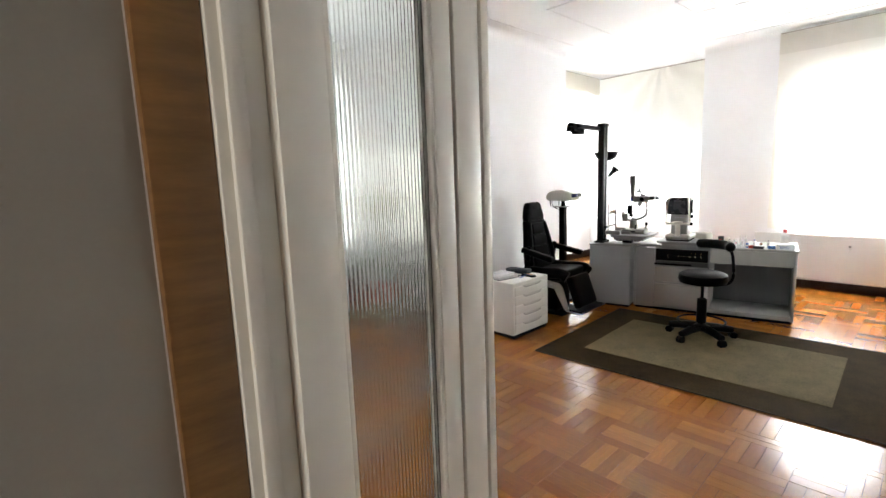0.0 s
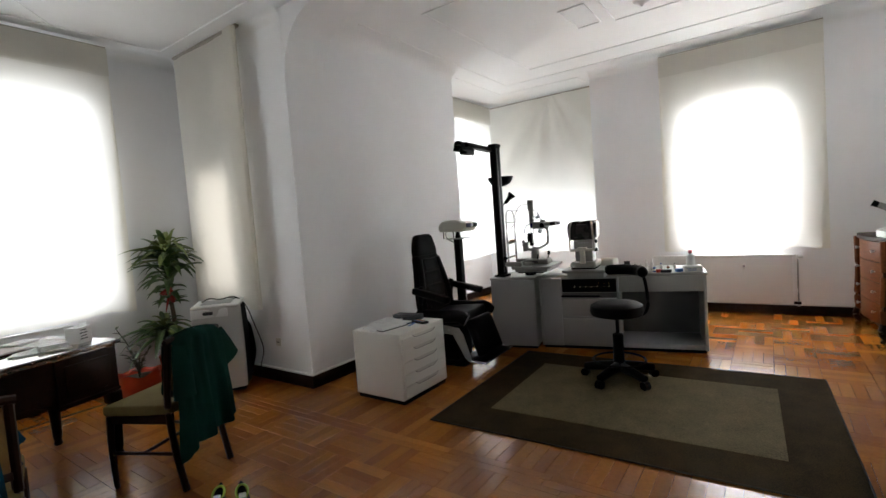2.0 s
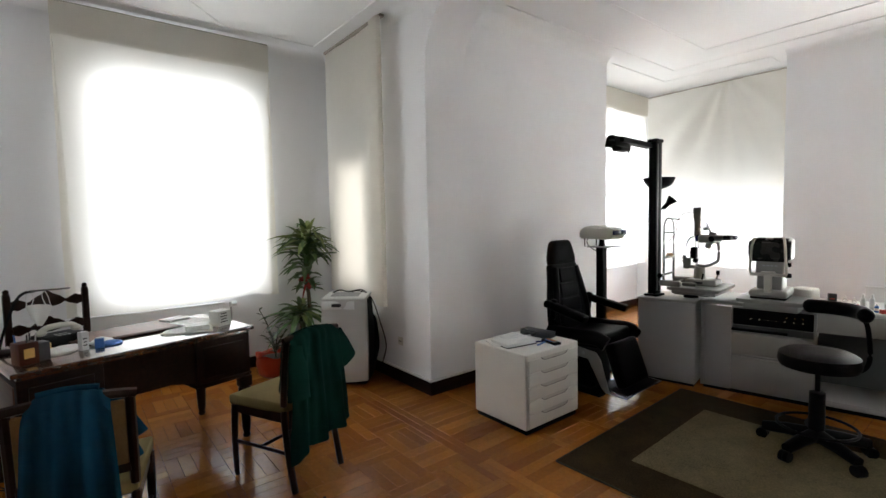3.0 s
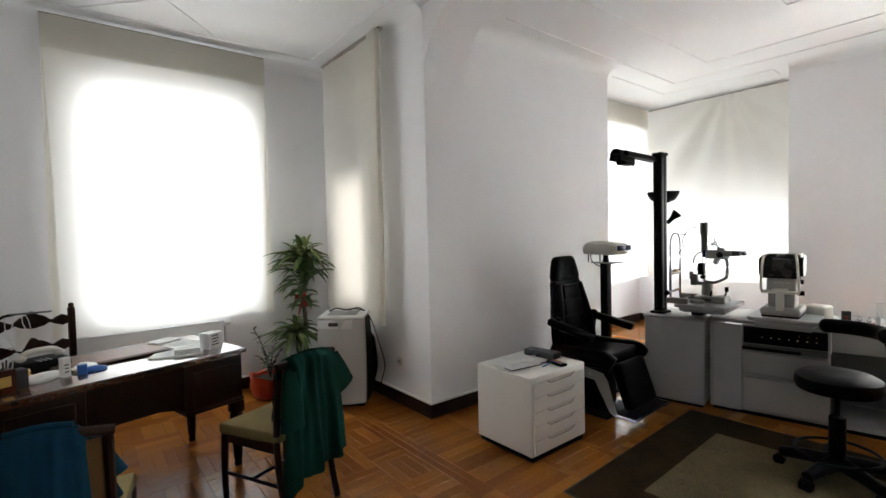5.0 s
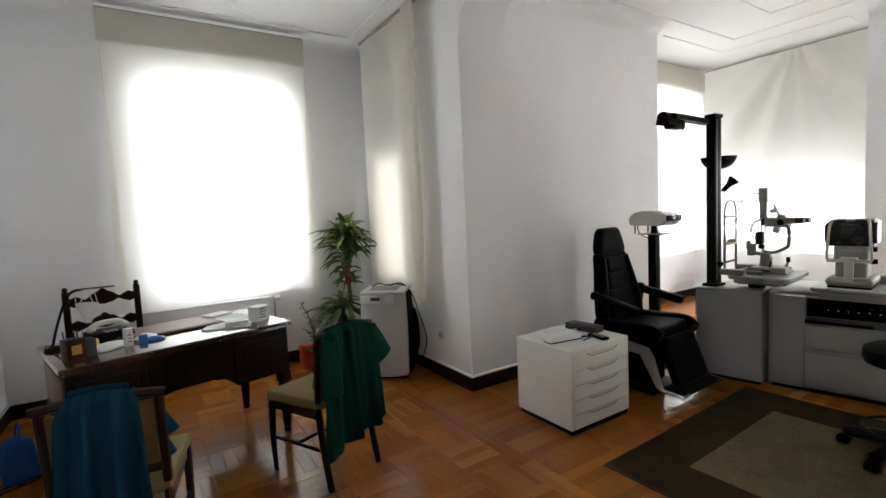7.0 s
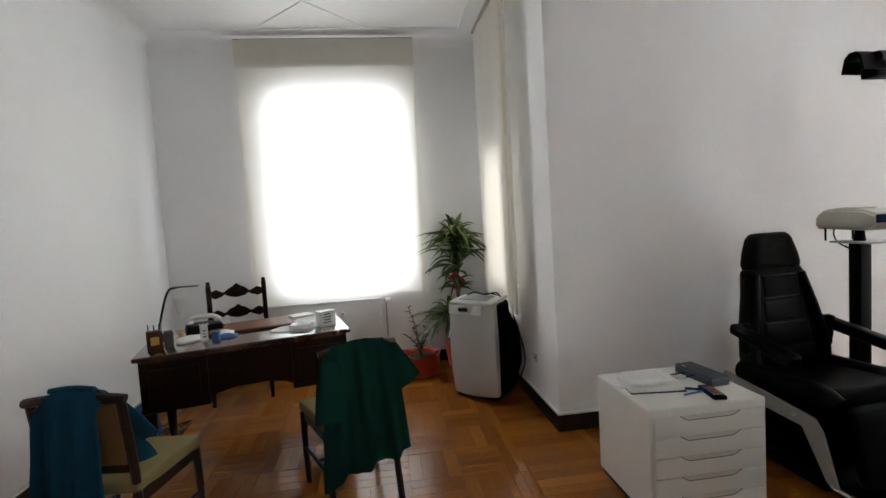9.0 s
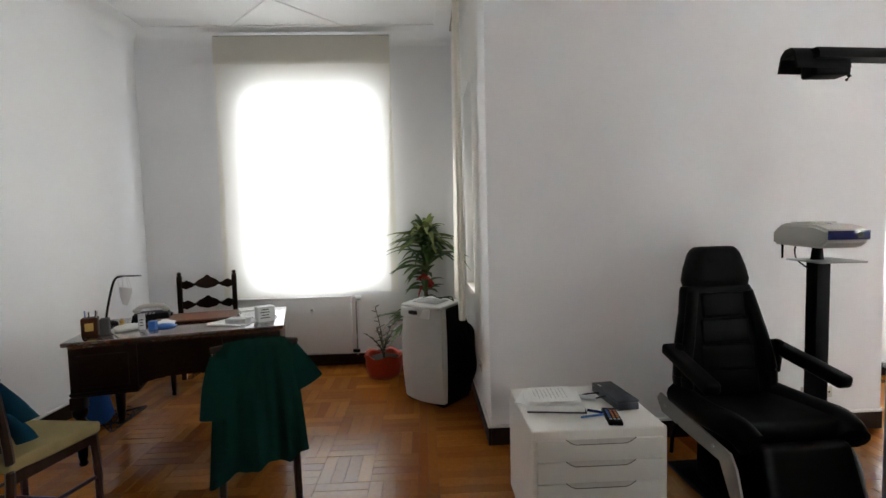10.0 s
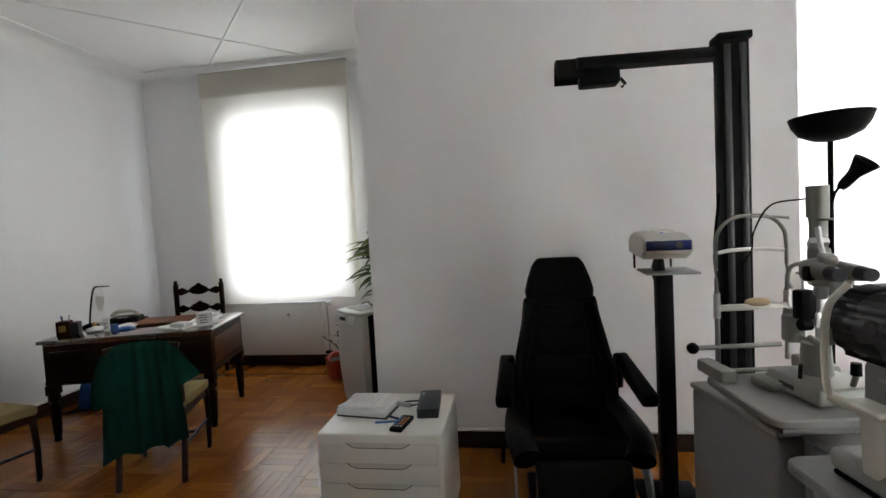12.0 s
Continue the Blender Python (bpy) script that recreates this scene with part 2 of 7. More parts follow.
def add_cyl(bm, r1, r2, h, m=None, seg=20, cap=True):
    """A cone frustum from z = 0 to h."""
    r = bmesh.ops.create_cone(bm, cap_ends=cap, segments=seg, radius1=r1, radius2=r2, depth=h)
    for v in r["verts"]:
        v.co.z += h / 2
    if m is not None:
        bmesh.ops.transform(bm, matrix=m, verts=r["verts"])
    return r["verts"]


def add_ball(bm, r, m=None, seg=16, squash=(1, 1, 1)):
    q = bmesh.ops.create_uvsphere(bm, u_segments=seg, v_segments=max(6, seg // 2), radius=r)
    for v in q["verts"]:
        v.co = Vector((v.co.x * squash[0], v.co.y * squash[1], v.co.z * squash[2]))
    if m is not None:
        bmesh.ops.transform(bm, matrix=m, verts=q["verts"])
    return q["verts"]


def add_lathe(bm, profile, m=None, seg=20):
    """Turns (radius, z) pairs about z."""
    rings = []
    for r, z in profile:
        rings.append([bm.verts.new((r * math.cos(2 * math.pi * i / seg), r * math.sin(2 * math.pi * i / seg), z)) for i in range(seg)])
    for a, b in zip(rings, rings[1:]):
        for i in range(seg):
            bm.faces.new((a[i], a[(i + 1) % seg], b[(i + 1) % seg], b[i]))
    bm.faces.new(list(reversed(rings[0])))
    bm.faces.new(rings[-1])
    vs = [v for ring in rings for v in ring]
    if m is not None:
        bmesh.ops.transform(bm, matrix=m, verts=vs)
    return vs


def add_tube(bm, points, r, seg=8, taper=1.0):
    """A round bar along a line of points."""
    pts = [Vector(p) for p in points]
    rings = []
    for i, p in enumerate(pts):
        d = (pts[min(i + 1, len(pts) - 1)] - pts[max(i - 1, 0)]).normalized()
        q = d.to_track_quat("Z", "Y")
        k = r * (1 + (taper - 1) * i / max(1, len(pts) - 1))
        rings.append([bm.verts.new(p + q @ Vector((k * math.cos(2 * math.pi * j / seg), k * math.sin(2 * math.pi * j / seg), 0))) for j in range(seg)])
    for a, b in zip(rings, rings[1:]):
        for i in range(seg):
            bm.faces.new((a[i], a[(i + 1) % seg], b[(i + 1) % seg], b[i]))
    bm.faces.new(list(reversed(rings[0])))
    bm.faces.new(rings[-1])
    return [v for ring in rings for v in ring]


def add_prism(bm, outline, depth, m=None):
    """An outline in x and z pushed out along y from -depth/2 to depth/2."""
    a = [bm.verts.new((x, -depth / 2, z)) for x, z in outline]
    b = [bm.verts.new((x, depth / 2, z)) for x, z in outline]
    n = len(outline)
    bm.faces.new(a)
    bm.faces.new(list(reversed(b)))
    for i in range(n):
        bm.faces.new((a[(i + 1) % n], a[i], b[i], b[(i + 1) % n]))
    vs = a + b
    if m is not None:
        bmesh.ops.transform(bm, matrix=m, verts=vs)
    return vs


def curve_points(points, n=24):
    """A smooth line through the points (Catmull-Rom)."""
    p = [Vector(q) for q in points]
    p = [2 * p[0] - p[1]] + p + [2 * p[-1] - p[-2]]
    out = []
    for i in range(1, len(p) - 2):
        k = max(2, n // (len(p) - 3))
        for j in range(k):
            t = j / k
            a, b, c, d = p[i - 1], p[i], p[i + 1], p[i + 2]
            out.append(0.5 * (2 * b + (c - a) * t + (2 * a - 5 * b + 4 * c - d) * t * t + (3 * b - a - 3 * c + d) * t ** 3))
    out.append(p[-2])
    return out


def finish(name, bm, mat, smooth=True):
    bmesh.ops.recalc_face_normals(bm, faces=bm.faces)
    me = bpy.data.meshes.new(name)
    bm.to_mesh(me)
    bm.free()
    me.materials.append(mat)
    if smooth:
        me.shade_smooth()
        me.set_sharp_from_angle(angle=radians(38))
    return me


def part(name, bm, mat, parent, label="", at=None, smooth=True):
    """One mesh object under a thing or under a part; at is its pose there."""
    ob = new(name, finish(name, bm, mat, smooth))
    ob.parent = parent
    if at is not None:
        ob.matrix_basis = at
    if label:
        tagged(ob, label)
    return ob


def piece(name, make, mat, parent, label="", at=None, smooth=True):
    bm = bmesh.new()
    make(bm)
    return part(name, bm, mat, parent, label, at, smooth)


def thing(name, m, label, category, group="", kind=""):
    ob = new(name)
    ob.empty_display_size = 0.1
    ob.matrix_basis = m
    return tagged(ob, label, category, group, kind)


def solid(name, bm, mat, label, category, m=None, group="", kind="", smooth=True):
    """A thing of one mesh."""
    ob = new(name, finish(name, bm, mat, smooth))
    if m is not None:
        ob.matrix_basis = m
    return tagged(ob, label, category, group, kind)


def structure(name, make, mat, label="", smooth=True):
    bm = bmesh.new()
    make(bm)
    ob = new(name, finish(name, bm, mat, smooth))
    return tagged(ob, label, "", "", "structure")


def span(bm, x0, x1, y0, y1, z0, z1, bevel=0.0):
    add_box(bm, x1 - x0, y1 - y0, z1 - z0, T((x0 + x1) / 2, (y0 + y1) / 2, z0), bevel)

# ---- the shell of the rooms ----
def wall_x(bm, xa, xb, y0, y1, z1, hole=None):
    """A wall between xa and xb along y, with one opening (y0, y1, z0, z1)."""
    if not hole:
        span(bm, xa, xb, y0, y1, 0, z1)
        return
    a, b, c, d = hole
    span(bm, xa, xb, y0, a, 0, z1)
    span(bm, xa, xb, b, y1, 0, z1)
    if c > 0:
        span(bm, xa, xb, a, b, 0, c)
    span(bm, xa, xb, a, b, d, z1)


def wall_y(bm, ya, yb, x0, x1, z1, hole=None):
    if not hole:
        span(bm, x0, x1, ya, yb, 0, z1)
        return
    a, b, c, d = hole
    span(bm, x0, a, ya, yb, 0, z1)
    span(bm, b, x1, ya, yb, 0, z1)
    if c > 0:
        span(bm, a, b, ya, yb, 0, c)
    span(bm, a, b, ya, yb, d, z1)


TOP = H + 0.25
WIN_A = (0.90, 2.14, 0.86, 2.76)
WIN_B = (-0.44, 0.46, 0.84, 2.50)
WIN_C = (-4.50, -3.82, 0.86, 2.60)
WIN_D = (5.95, 7.50, 0.84, 2.74)
WIN_E = (-3.40, -1.84, 0.84, 2.74)

structure("wall_west", lambda bm: wall_x(bm, XA - 0.36, XA, YF - 0.5, YP + 0.36, TOP, WIN_A), M_WALL, "white plastered wall with a tall window")
structure("wall_alcove", lambda bm: wall_y(bm, YP, YP + 0.36, XA, XP - 0.36, TOP, WIN_C), M_WALL, "white plastered wall with a curtained window")
structure("wall_long", lambda bm: span(bm, XP - 0.36, XP, YP, YE, 0, TOP), M_WALL, "long plain white plastered wall")
structure("wall_bay_return", lambda bm: span(bm, BX, XP - 0.36, YE - 0.3, YE, 0, TOP), M_WALL, "white return wall of the corner bay")
structure("wall_bay_west", lambda bm: wall_x(bm, BX - 0.32, BX, YE - 0.3, BY + 0.32, TOP, WIN_D), M_WALL, "white bay wall with a wide window")
structure("wall_bay_north", lambda bm: wall_y(bm, BY, BY + 0.32, BX, -1.66, TOP, WIN_E), M_WALL, "white bay wall with a half shuttered window")
structure("wall_north", lambda bm: wall_y(bm, YB, YB + 0.36, -1.66, XR2 + 0.3, TOP, WIN_B), M_WALL, "white plastered wall with a tall window")
structure("wall_bay_side", lambda bm: span(bm, -1.66, -1.36, YB + 0.36, BY + 0.32, 0, TOP), M_WALL, "white side wall of the corner bay")
structure("wall_east", lambda bm: span(bm, XR2, XR2 + 0.3, YP + 0.45, YB, 0, TOP), M_WALL, "white plastered wall behind the dresser")
structure("wall_entrance_side", lambda bm: span(bm, XR1, XR2 + 0.3, YF - 0.5, YP + 0.45, 0, TOP), M_WALL, "white plastered wall beside the entrance")
DOOR_L, DOOR_R, DOOR_H = 0.10, 1.09, 2.45


def door_wall(bm):
    span(bm, XA, DOOR_L, YF - 0.14, YF, 0, TOP)
    span(bm, DOOR_L, XR1, YF - 0.14, YF, DOOR_H, TOP)
    span(bm, DOOR_R, XR1, YF - 0.14, YF, 0, DOOR_H)


structure("wall_entrance", door_wall, M_WALL, "white plastered wall with the entrance door")


def door_frame():
    ob = thing("door_1", T(0, 0, 0), "cream painted door frame around the open entrance", "door frame", "", "structure")
    def jamb(bm):
        span(bm, DOOR_L, DOOR_L + 0.030, YF - 0.06, YF + 0.012, 0, DOOR_H, 0.004)
        span(bm, DOOR_L + 0.028, DOOR_L + 0.042, YF - 0.045, YF - 0.020, 0, DOOR_H, 0.004)
        span(bm, DOOR_L - 0.09, DOOR_L + 0.02, YF, YF + 0.018, 0, DOOR_H + 0.08, 0.006)
    piece("jamb", jamb, M_CREAM, ob)
    piece("jamb", lambda bm: span(bm, DOOR_R - 0.03, DOOR_R, YF - 0.10, YF + 0.012, 0, DOOR_H, 0.004), M_CREAM, ob)
    piece("head", lambda bm: span(bm, DOOR_L + 0.03, DOOR_R - 0.03, YF - 0.10, YF + 0.012, DOOR_H - 0.03, DOOR_H, 0.004), M_CREAM, ob)
    piece("wooden_edge", lambda bm: span(bm, DOOR_L, DOOR_L + 0.022, YF - 0.1385, YF - 0.06, 0, DOOR_H, 0.004), M_EDGE, ob, "brown wooden rebate strip")


door_frame()


def door_leaf():
    """The narrow glazed leaf, swung into the room."""
    ob = thing("glazed_door", T(0.128, YF + 0.012, 0.012, 0, 0, 99), "cream painted door leaf with ribbed glass, standing open", "door")
    w, h, t = 0.540, 2.40, 0.042
    def stiles(bm):
        span(bm, 0, 0.090, -t / 2, t / 2, 0, h, 0.004)
    piece("hinge_stile", stiles, M_CREAM, ob)
    def lock(bm):
        span(bm, 0.344, 0.402, -t / 2, t / 2, 0, h, 0.005)
        span(bm, 0.402, 0.410, -t / 2 + 0.008, t / 2 - 0.008, 0, h)
        span(bm, 0.410, 0.500, -t / 2 - 0.002, t / 2 + 0.002, 0, h, 0.005)
        span(bm, 0.500, 0.508, -t / 2 + 0.008, t / 2 - 0.008, 0, h)
        span(bm, 0.508, w, -t / 2 - 0.004, t / 2 + 0.004, 0, h, 0.008)
    piece("lock_stile", lock, M_CREAM, ob)
    # Thin brown strips laid into the grooves to draw their shade.
    def groove_shade(bm):
        for x in (0.4045, 0.5025):
            for y in (-1, 1):
                span(bm, x, x + 0.003, y * (t / 2 - 0.007) - 0.002, y * (t / 2 - 0.007) + 0.002, 0.002, h - 0.002)
    piece("groove_shade_strip", groove_shade, M_EDGE, ob, "brown strip standing for shade in the grooves")
    piece("bottom_rail", lambda bm: span(bm, 0.090, 0.344, -t / 2 + 0.002, t / 2 - 0.002, 0, 0.22, 0.004), M_CREAM, ob)
    piece("top_rail", lambda bm: span(bm, 0.090, 0.344, -t / 2 + 0.002, t / 2 - 0.002, h - 0.12, h, 0.004), M_CREAM, ob)
    def beads(bm):
        for x in (0.090, 0.332):
            for s in (-1, 1):
                span(bm, x, x + 0.012, s * 0.012 - 0.006, s * 0.012 + 0.006, 0.22, h - 0.12, 0.003)
    piece("glazing_bead", beads, M_CREAM, ob)
    def ribs(bm):
        n = 208
        line = [(0.092 + 0.250 * i / n, 0.0035 + 0.00042 * math.cos(2 * math.pi * i / 8)) for i in range(n + 1)] + [(0.342, -0.003), (0.092, -0.003)]
        lo = [bm.verts.new((x, y, 0.222)) for x, y in line]
        hi = [bm.verts.new((x, y, h - 0.122)) for x, y in line]
        k = len(line)
        for i in range(k):
            bm.faces.new((lo[i], lo[(i + 1) % k], hi[(i + 1) % k], hi[i]))
        bm.faces.new(lo[::-1])
        bm.faces.new(hi)
    g = piece("pane", ribs, M_RIB, ob, "ribbed obscure glass")
    g.visible_shadow = False


door_leaf()


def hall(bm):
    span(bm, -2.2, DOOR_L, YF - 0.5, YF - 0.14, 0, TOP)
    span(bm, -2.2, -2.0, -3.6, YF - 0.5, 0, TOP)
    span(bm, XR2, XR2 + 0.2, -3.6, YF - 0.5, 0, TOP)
    # Unseen opening, added to let the hall fill in.
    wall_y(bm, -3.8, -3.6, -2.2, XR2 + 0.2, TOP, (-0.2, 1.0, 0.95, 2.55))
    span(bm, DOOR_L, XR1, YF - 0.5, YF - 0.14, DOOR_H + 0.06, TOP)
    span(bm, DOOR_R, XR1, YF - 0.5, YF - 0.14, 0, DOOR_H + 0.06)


structure("wall_hall", hall, M_HALL, "plastered hallway walls with shade put into their grey")


def arch(bm):
    """The shallow rib over the opening between the rooms, with rounded corners."""
    r, d = 0.50, 0.06
    for x, s in ((XP, 1), (XR1, -1)):
        pts = [(x, H - r)]
        for i in range(13):
            a = math.pi / 2 * i / 12
            pts.append((x + s * (r - r * math.cos(a)), H - r - d + r * math.sin(a)))
        pts += [(x + s * r, TOP), (x, TOP)]
        add_prism(bm, pts, 0.42, T(0, YP + 0.212, 0))
    span(bm, XP + r, XR1 - r, YP + 0.002, YP + 0.422, H - d, TOP)


structure("trim_arch", arch, M_WALL, "white plaster arch with rounded corners between the rooms")


def ceiling(bm):
    span(bm, XA - 0.3, XR2 + 0.3, -3.8, YP + 0.2, H, H + 0.2)
    span(bm, BX - 0.3, XR2 + 0.3, YP + 0.2, BY + 0.3, H, H + 0.2)

    def line(x0, y0, x1, y1, w=0.024, h=0.010):
        """A raised plaster fillet on the ceiling."""
        a, b = Vector((x0, y0, 0)), Vector((x1, y1, 0))
        d = b - a
        add_box(bm, d.length + w, w, h + 0.01, T((x0 + x1) / 2, (y0 + y1) / 2, H - h, 0, 0, math.degrees(math.atan2(d.y, d.x))), 0.005, 1)

    def frame_line(x0, y0, x1, y1, w=0.024):
        line(x0, y0, x1, y0, w)
        line(x1, y0, x1, y1, w)
        line(x1, y1, x0, y1, w)
        line(x0, y1, x0, y0, w)

    frame_line(-2.20, 3.97, 1.10, 6.28)
    frame_line(-1.24, 4.86, -1.00, 5.40, 0.022)
    frame_line(-0.10, 4.86, 0.14, 5.40, 0.022)
    frame_line(-0.88, 4.83, -0.22, 5.48, 0.022)
    line(-2.76, 3.72, -2.76, 6.74)
    line(-2.76, 6.74, 1.60, 6.74)
    line(-3.06, 5.84, -3.06, 7.10, 0.022)
    line(-3.06, 7.10, -1.84, 7.16, 0.022)
    line(-1.84, 7.16, -1.84, 7.45, 0.022)
    add_lathe(bm, [(0.085, H - 0.012), (0.075, H - 0.03), (0.03, H - 0.045), (0.012, H - 0.07), (0.005, H - 0.075)], T(-0.55, 5.16, 0), 16)
    frame_line(-4.60, 0.05, 0.90, 2.76)
    for a, b in (((-4.58, 0.88), (-2.64, 2.74)), ((-4.58, 1.86), (-2.64, 0.07))):
        line(*a, *b)
    # coves
    def cove(p, q, n, r=0.10):
        p, q, n = Vector((*p, 0)), Vector((*q, 0)), Vector((*n, 0))
        ring = []
        for base in (p, q):
            row = []
            for i in range(7):
                a = math.pi / 2 * i / 6
                o = n * (r * (1 - math.cos(a))) + Vector((0, 0, H - r + r * math.sin(a)))
                row.append(bm.verts.new(base + o))
            row.append(bm.verts.new(base + n * -0.02 + Vector((0, 0, H + 0.02))))
            ring.append(row)
        k = len(ring[0])
        for i in range(k):
            bm.faces.new((ring[0][i], ring[0][(i + 1) % k], ring[1][(i + 1) % k], ring[1][i]))
    cove((XA, YF), (XA, YP), (1, 0))
    cove((XA, YF), (XR1, YF), (0, 1))
    cove((XA, YP), (XP, YP), (0, -1))
    cove((XP, YP + 0.43), (XP, YE), (1, 0))
    cove((-1.66, YB), (XR2, YB), (0, -1))
    cove((XR2, YP + 0.45), (XR2, YB), (-1, 0))
    cove((XR1, YF), (XR1, YP), (-1, 0))
    cove((XR1 , YP + 0.45), (XR2, YP + 0.45), (0, 1))


structure("ceiling", ceiling, M_CEIL, "white plaster ceiling with a coved edge")


def baseboards():
    runs = [((XA, YF), (XA, YP), (1, 0)), ((XA, YF), (DOOR_L, YF), (0, 1)), ((XA, YP), (XP, YP), (0, -1)),
            ((XP, YP), (XP, YE), (1, 0)), ((-1.66, YB), (XR2, YB), (0, -1)), ((XR2, YP + 0.45), (XR2, YB), (-1, 0)),
            ((XR1, YF), (XR1, YP + 0.45), (-1, 0)), ((BX, YE), (BX, BY), (1, 0)), ((BX, BY), (-1.66, BY), (0, -1)),
            ((XR1, YP + 0.45), (XR2, YP + 0.45), (0, 1)), ((-1.66, YB), (-1.66, BY), (-1, 0)), ((XP - 0.36, YE), (XP, YE), (0, 1))]
    for (x0, y0), (x1, y1), (nx, ny) in runs:
        along_x = abs(x1 - x0) > abs(y1 - y0)
        for nm, th, z0, z1, mat in (("baseboard", 0.018, 0.0, 0.115, M_BASE), ("trim", 0.022, 0.115, 0.13, M_SKIRT)):
            bm = bmesh.new()
            e = 0.018 if nm == "baseboard" else 0.022
            if along_x:
                span(bm, min(x0, x1) - (e if x0 == XP or x1 == XP else 0), max(x0, x1) + (e if (x1 == XP and ny < 0) else 0), min(y0, y0 + ny * th), max(y0, y0 + ny * th), z0, z1, 0.003)
            else:
                span(bm, min(x0, x0 + nx * th), max(x0, x0 + nx * th), min(y0, y1), max(y0, y1), z0, z1, 0.003)
            tagged(new(nm, finish(nm, bm, mat)), "dark wooden baseboard" if nm == "baseboard" else "white bead above the baseboard", "", "", "structure")


baseboards()


def floor_bed(bm):
    span(bm, XA - 0.1, XR2 + 0.2, -3.7, BY + 0.2, -0.2, -0.004)


structure("floor", floor_bed, M_FLOORBED, "oak parquet floor in basket weave with border strips")

# ---- windows, blinds and what is fixed to the walls ----
def window(name, m, width, height, label):
    """A white casement in its opening: x across, z up, y towards the room."""
    ob = thing(name, m, label, "window", "", "structure")
    def frame_bars(bm):
        for x in (0.0, width - 0.05):
            span(bm, x, x + 0.05, -0.03, 0.03, 0, height, 0.004)
        span(bm, 0.05, width - 0.05, -0.028, 0.028, 0, 0.06, 0.004)
        span(bm, 0.05, width - 0.05, -0.028, 0.028, height - 0.05, height, 0.004)
        span(bm, width / 2 - 0.03, width / 2 + 0.03, -0.028, 0.028, 0.06, height - 0.05, 0.004)
    piece("window_frame", frame_bars, M_WHITE, ob)
    for x in (0.05, width / 2 + 0.03):
        p = piece("pane", lambda bm: span(bm, x, x + width / 2 - 0.08, -0.003, 0.003, 0.06, height - 0.05), M_GLASS, ob)
        p.visible_shadow = False
    piece("window_sill", lambda bm: span(bm, 0.01, width - 0.01, 0.03, 0.20, 0.0, 0.03, 0.006), M_WHITE, ob)
    return ob


def sheet(bm, width, z0, z1, wave, seed, cols=40, rows=24, hang=0.0):
    """A hanging cloth, x across, that bellies and folds a little."""
    grid = []
    for j in range(rows + 1):
        v = j / rows
        row = []
        for i in range(cols + 1):
            u = i / cols
            n = noise.noise(Vector((u * 3.1 + seed, v * 1.3, seed * 2.0)))
            n2 = noise.noise(Vector((u * 9.0 + seed, v * 0.8, seed)))
            y = wave * (n * 1.0 + n2 * 0.45) * (0.25 + 0.75 * (1 - v)) + hang * (1 - v)
            x = (u - 0.5) * width * (1 + 0.012 * (1 - v) * noise.noise(Vector((seed, v * 2, 3))))
            row.append(bm.verts.new((x, y, z0 + (z1 - z0) * v + (0.010 * n2 if j == 0 else 0))))
        grid.append(row)
    for j in range(rows):
        for i in range(cols):
            bm.faces.new((grid[j][i], grid[j][i + 1], grid[j + 1][i + 1], grid[j + 1][i]))


def hanging(bm, width, z0, z1, wave, seed, drape=0.0, cols=72, rows=44):
    """The main cloth: slack folds, swags fanning out from the rail, a lifted lower hem."""
    grid = []
    for j in range(rows + 1):
        v = j / rows
        row = []
        for i in range(cols + 1):
            u = i / cols
            n = noise.noise(Vector((u * 2.6 + seed, v * 1.2, seed * 2.0)))
            n2 = noise.noise(Vector((u * 8.0 + seed, v * 0.7, seed)))
            fine = noise.noise(Vector((u * 15.0, v * 16.0, seed + 7)))
            y = wave * (n + n2 * 0.5) * (0.3 + 0.7 * (1 - v)) + 0.0022 * fine
            if drape:
                fan = math.atan2(u - 0.42, 1.06 - v)
                y += drape * math.sin(fan * 13 + seed) * math.exp(-((v - 0.72) / 0.30) ** 2)
            corner = math.exp(-((u - 0.16) / 0.09) ** 2) * math.exp(-(v / 0.05) ** 2)
            y += 0.035 * corner
            x = (u - 0.5) * width * (1 + 0.020 * (1 - v))
            z = z0 + (z1 - z0) * v + (1 - v) ** 8 * (0.012 * n2 + 0.014 * math.sin(u * 5 + seed)) + 0.025 * corner
            row.append(bm.verts.new((x, y, z)))
        grid.append(row)
    for j in range(rows):
        for i in range(cols):
            bm.faces.new((grid[j][i], grid[j][i + 1], grid[j + 1][i + 1], grid[j + 1][i]))


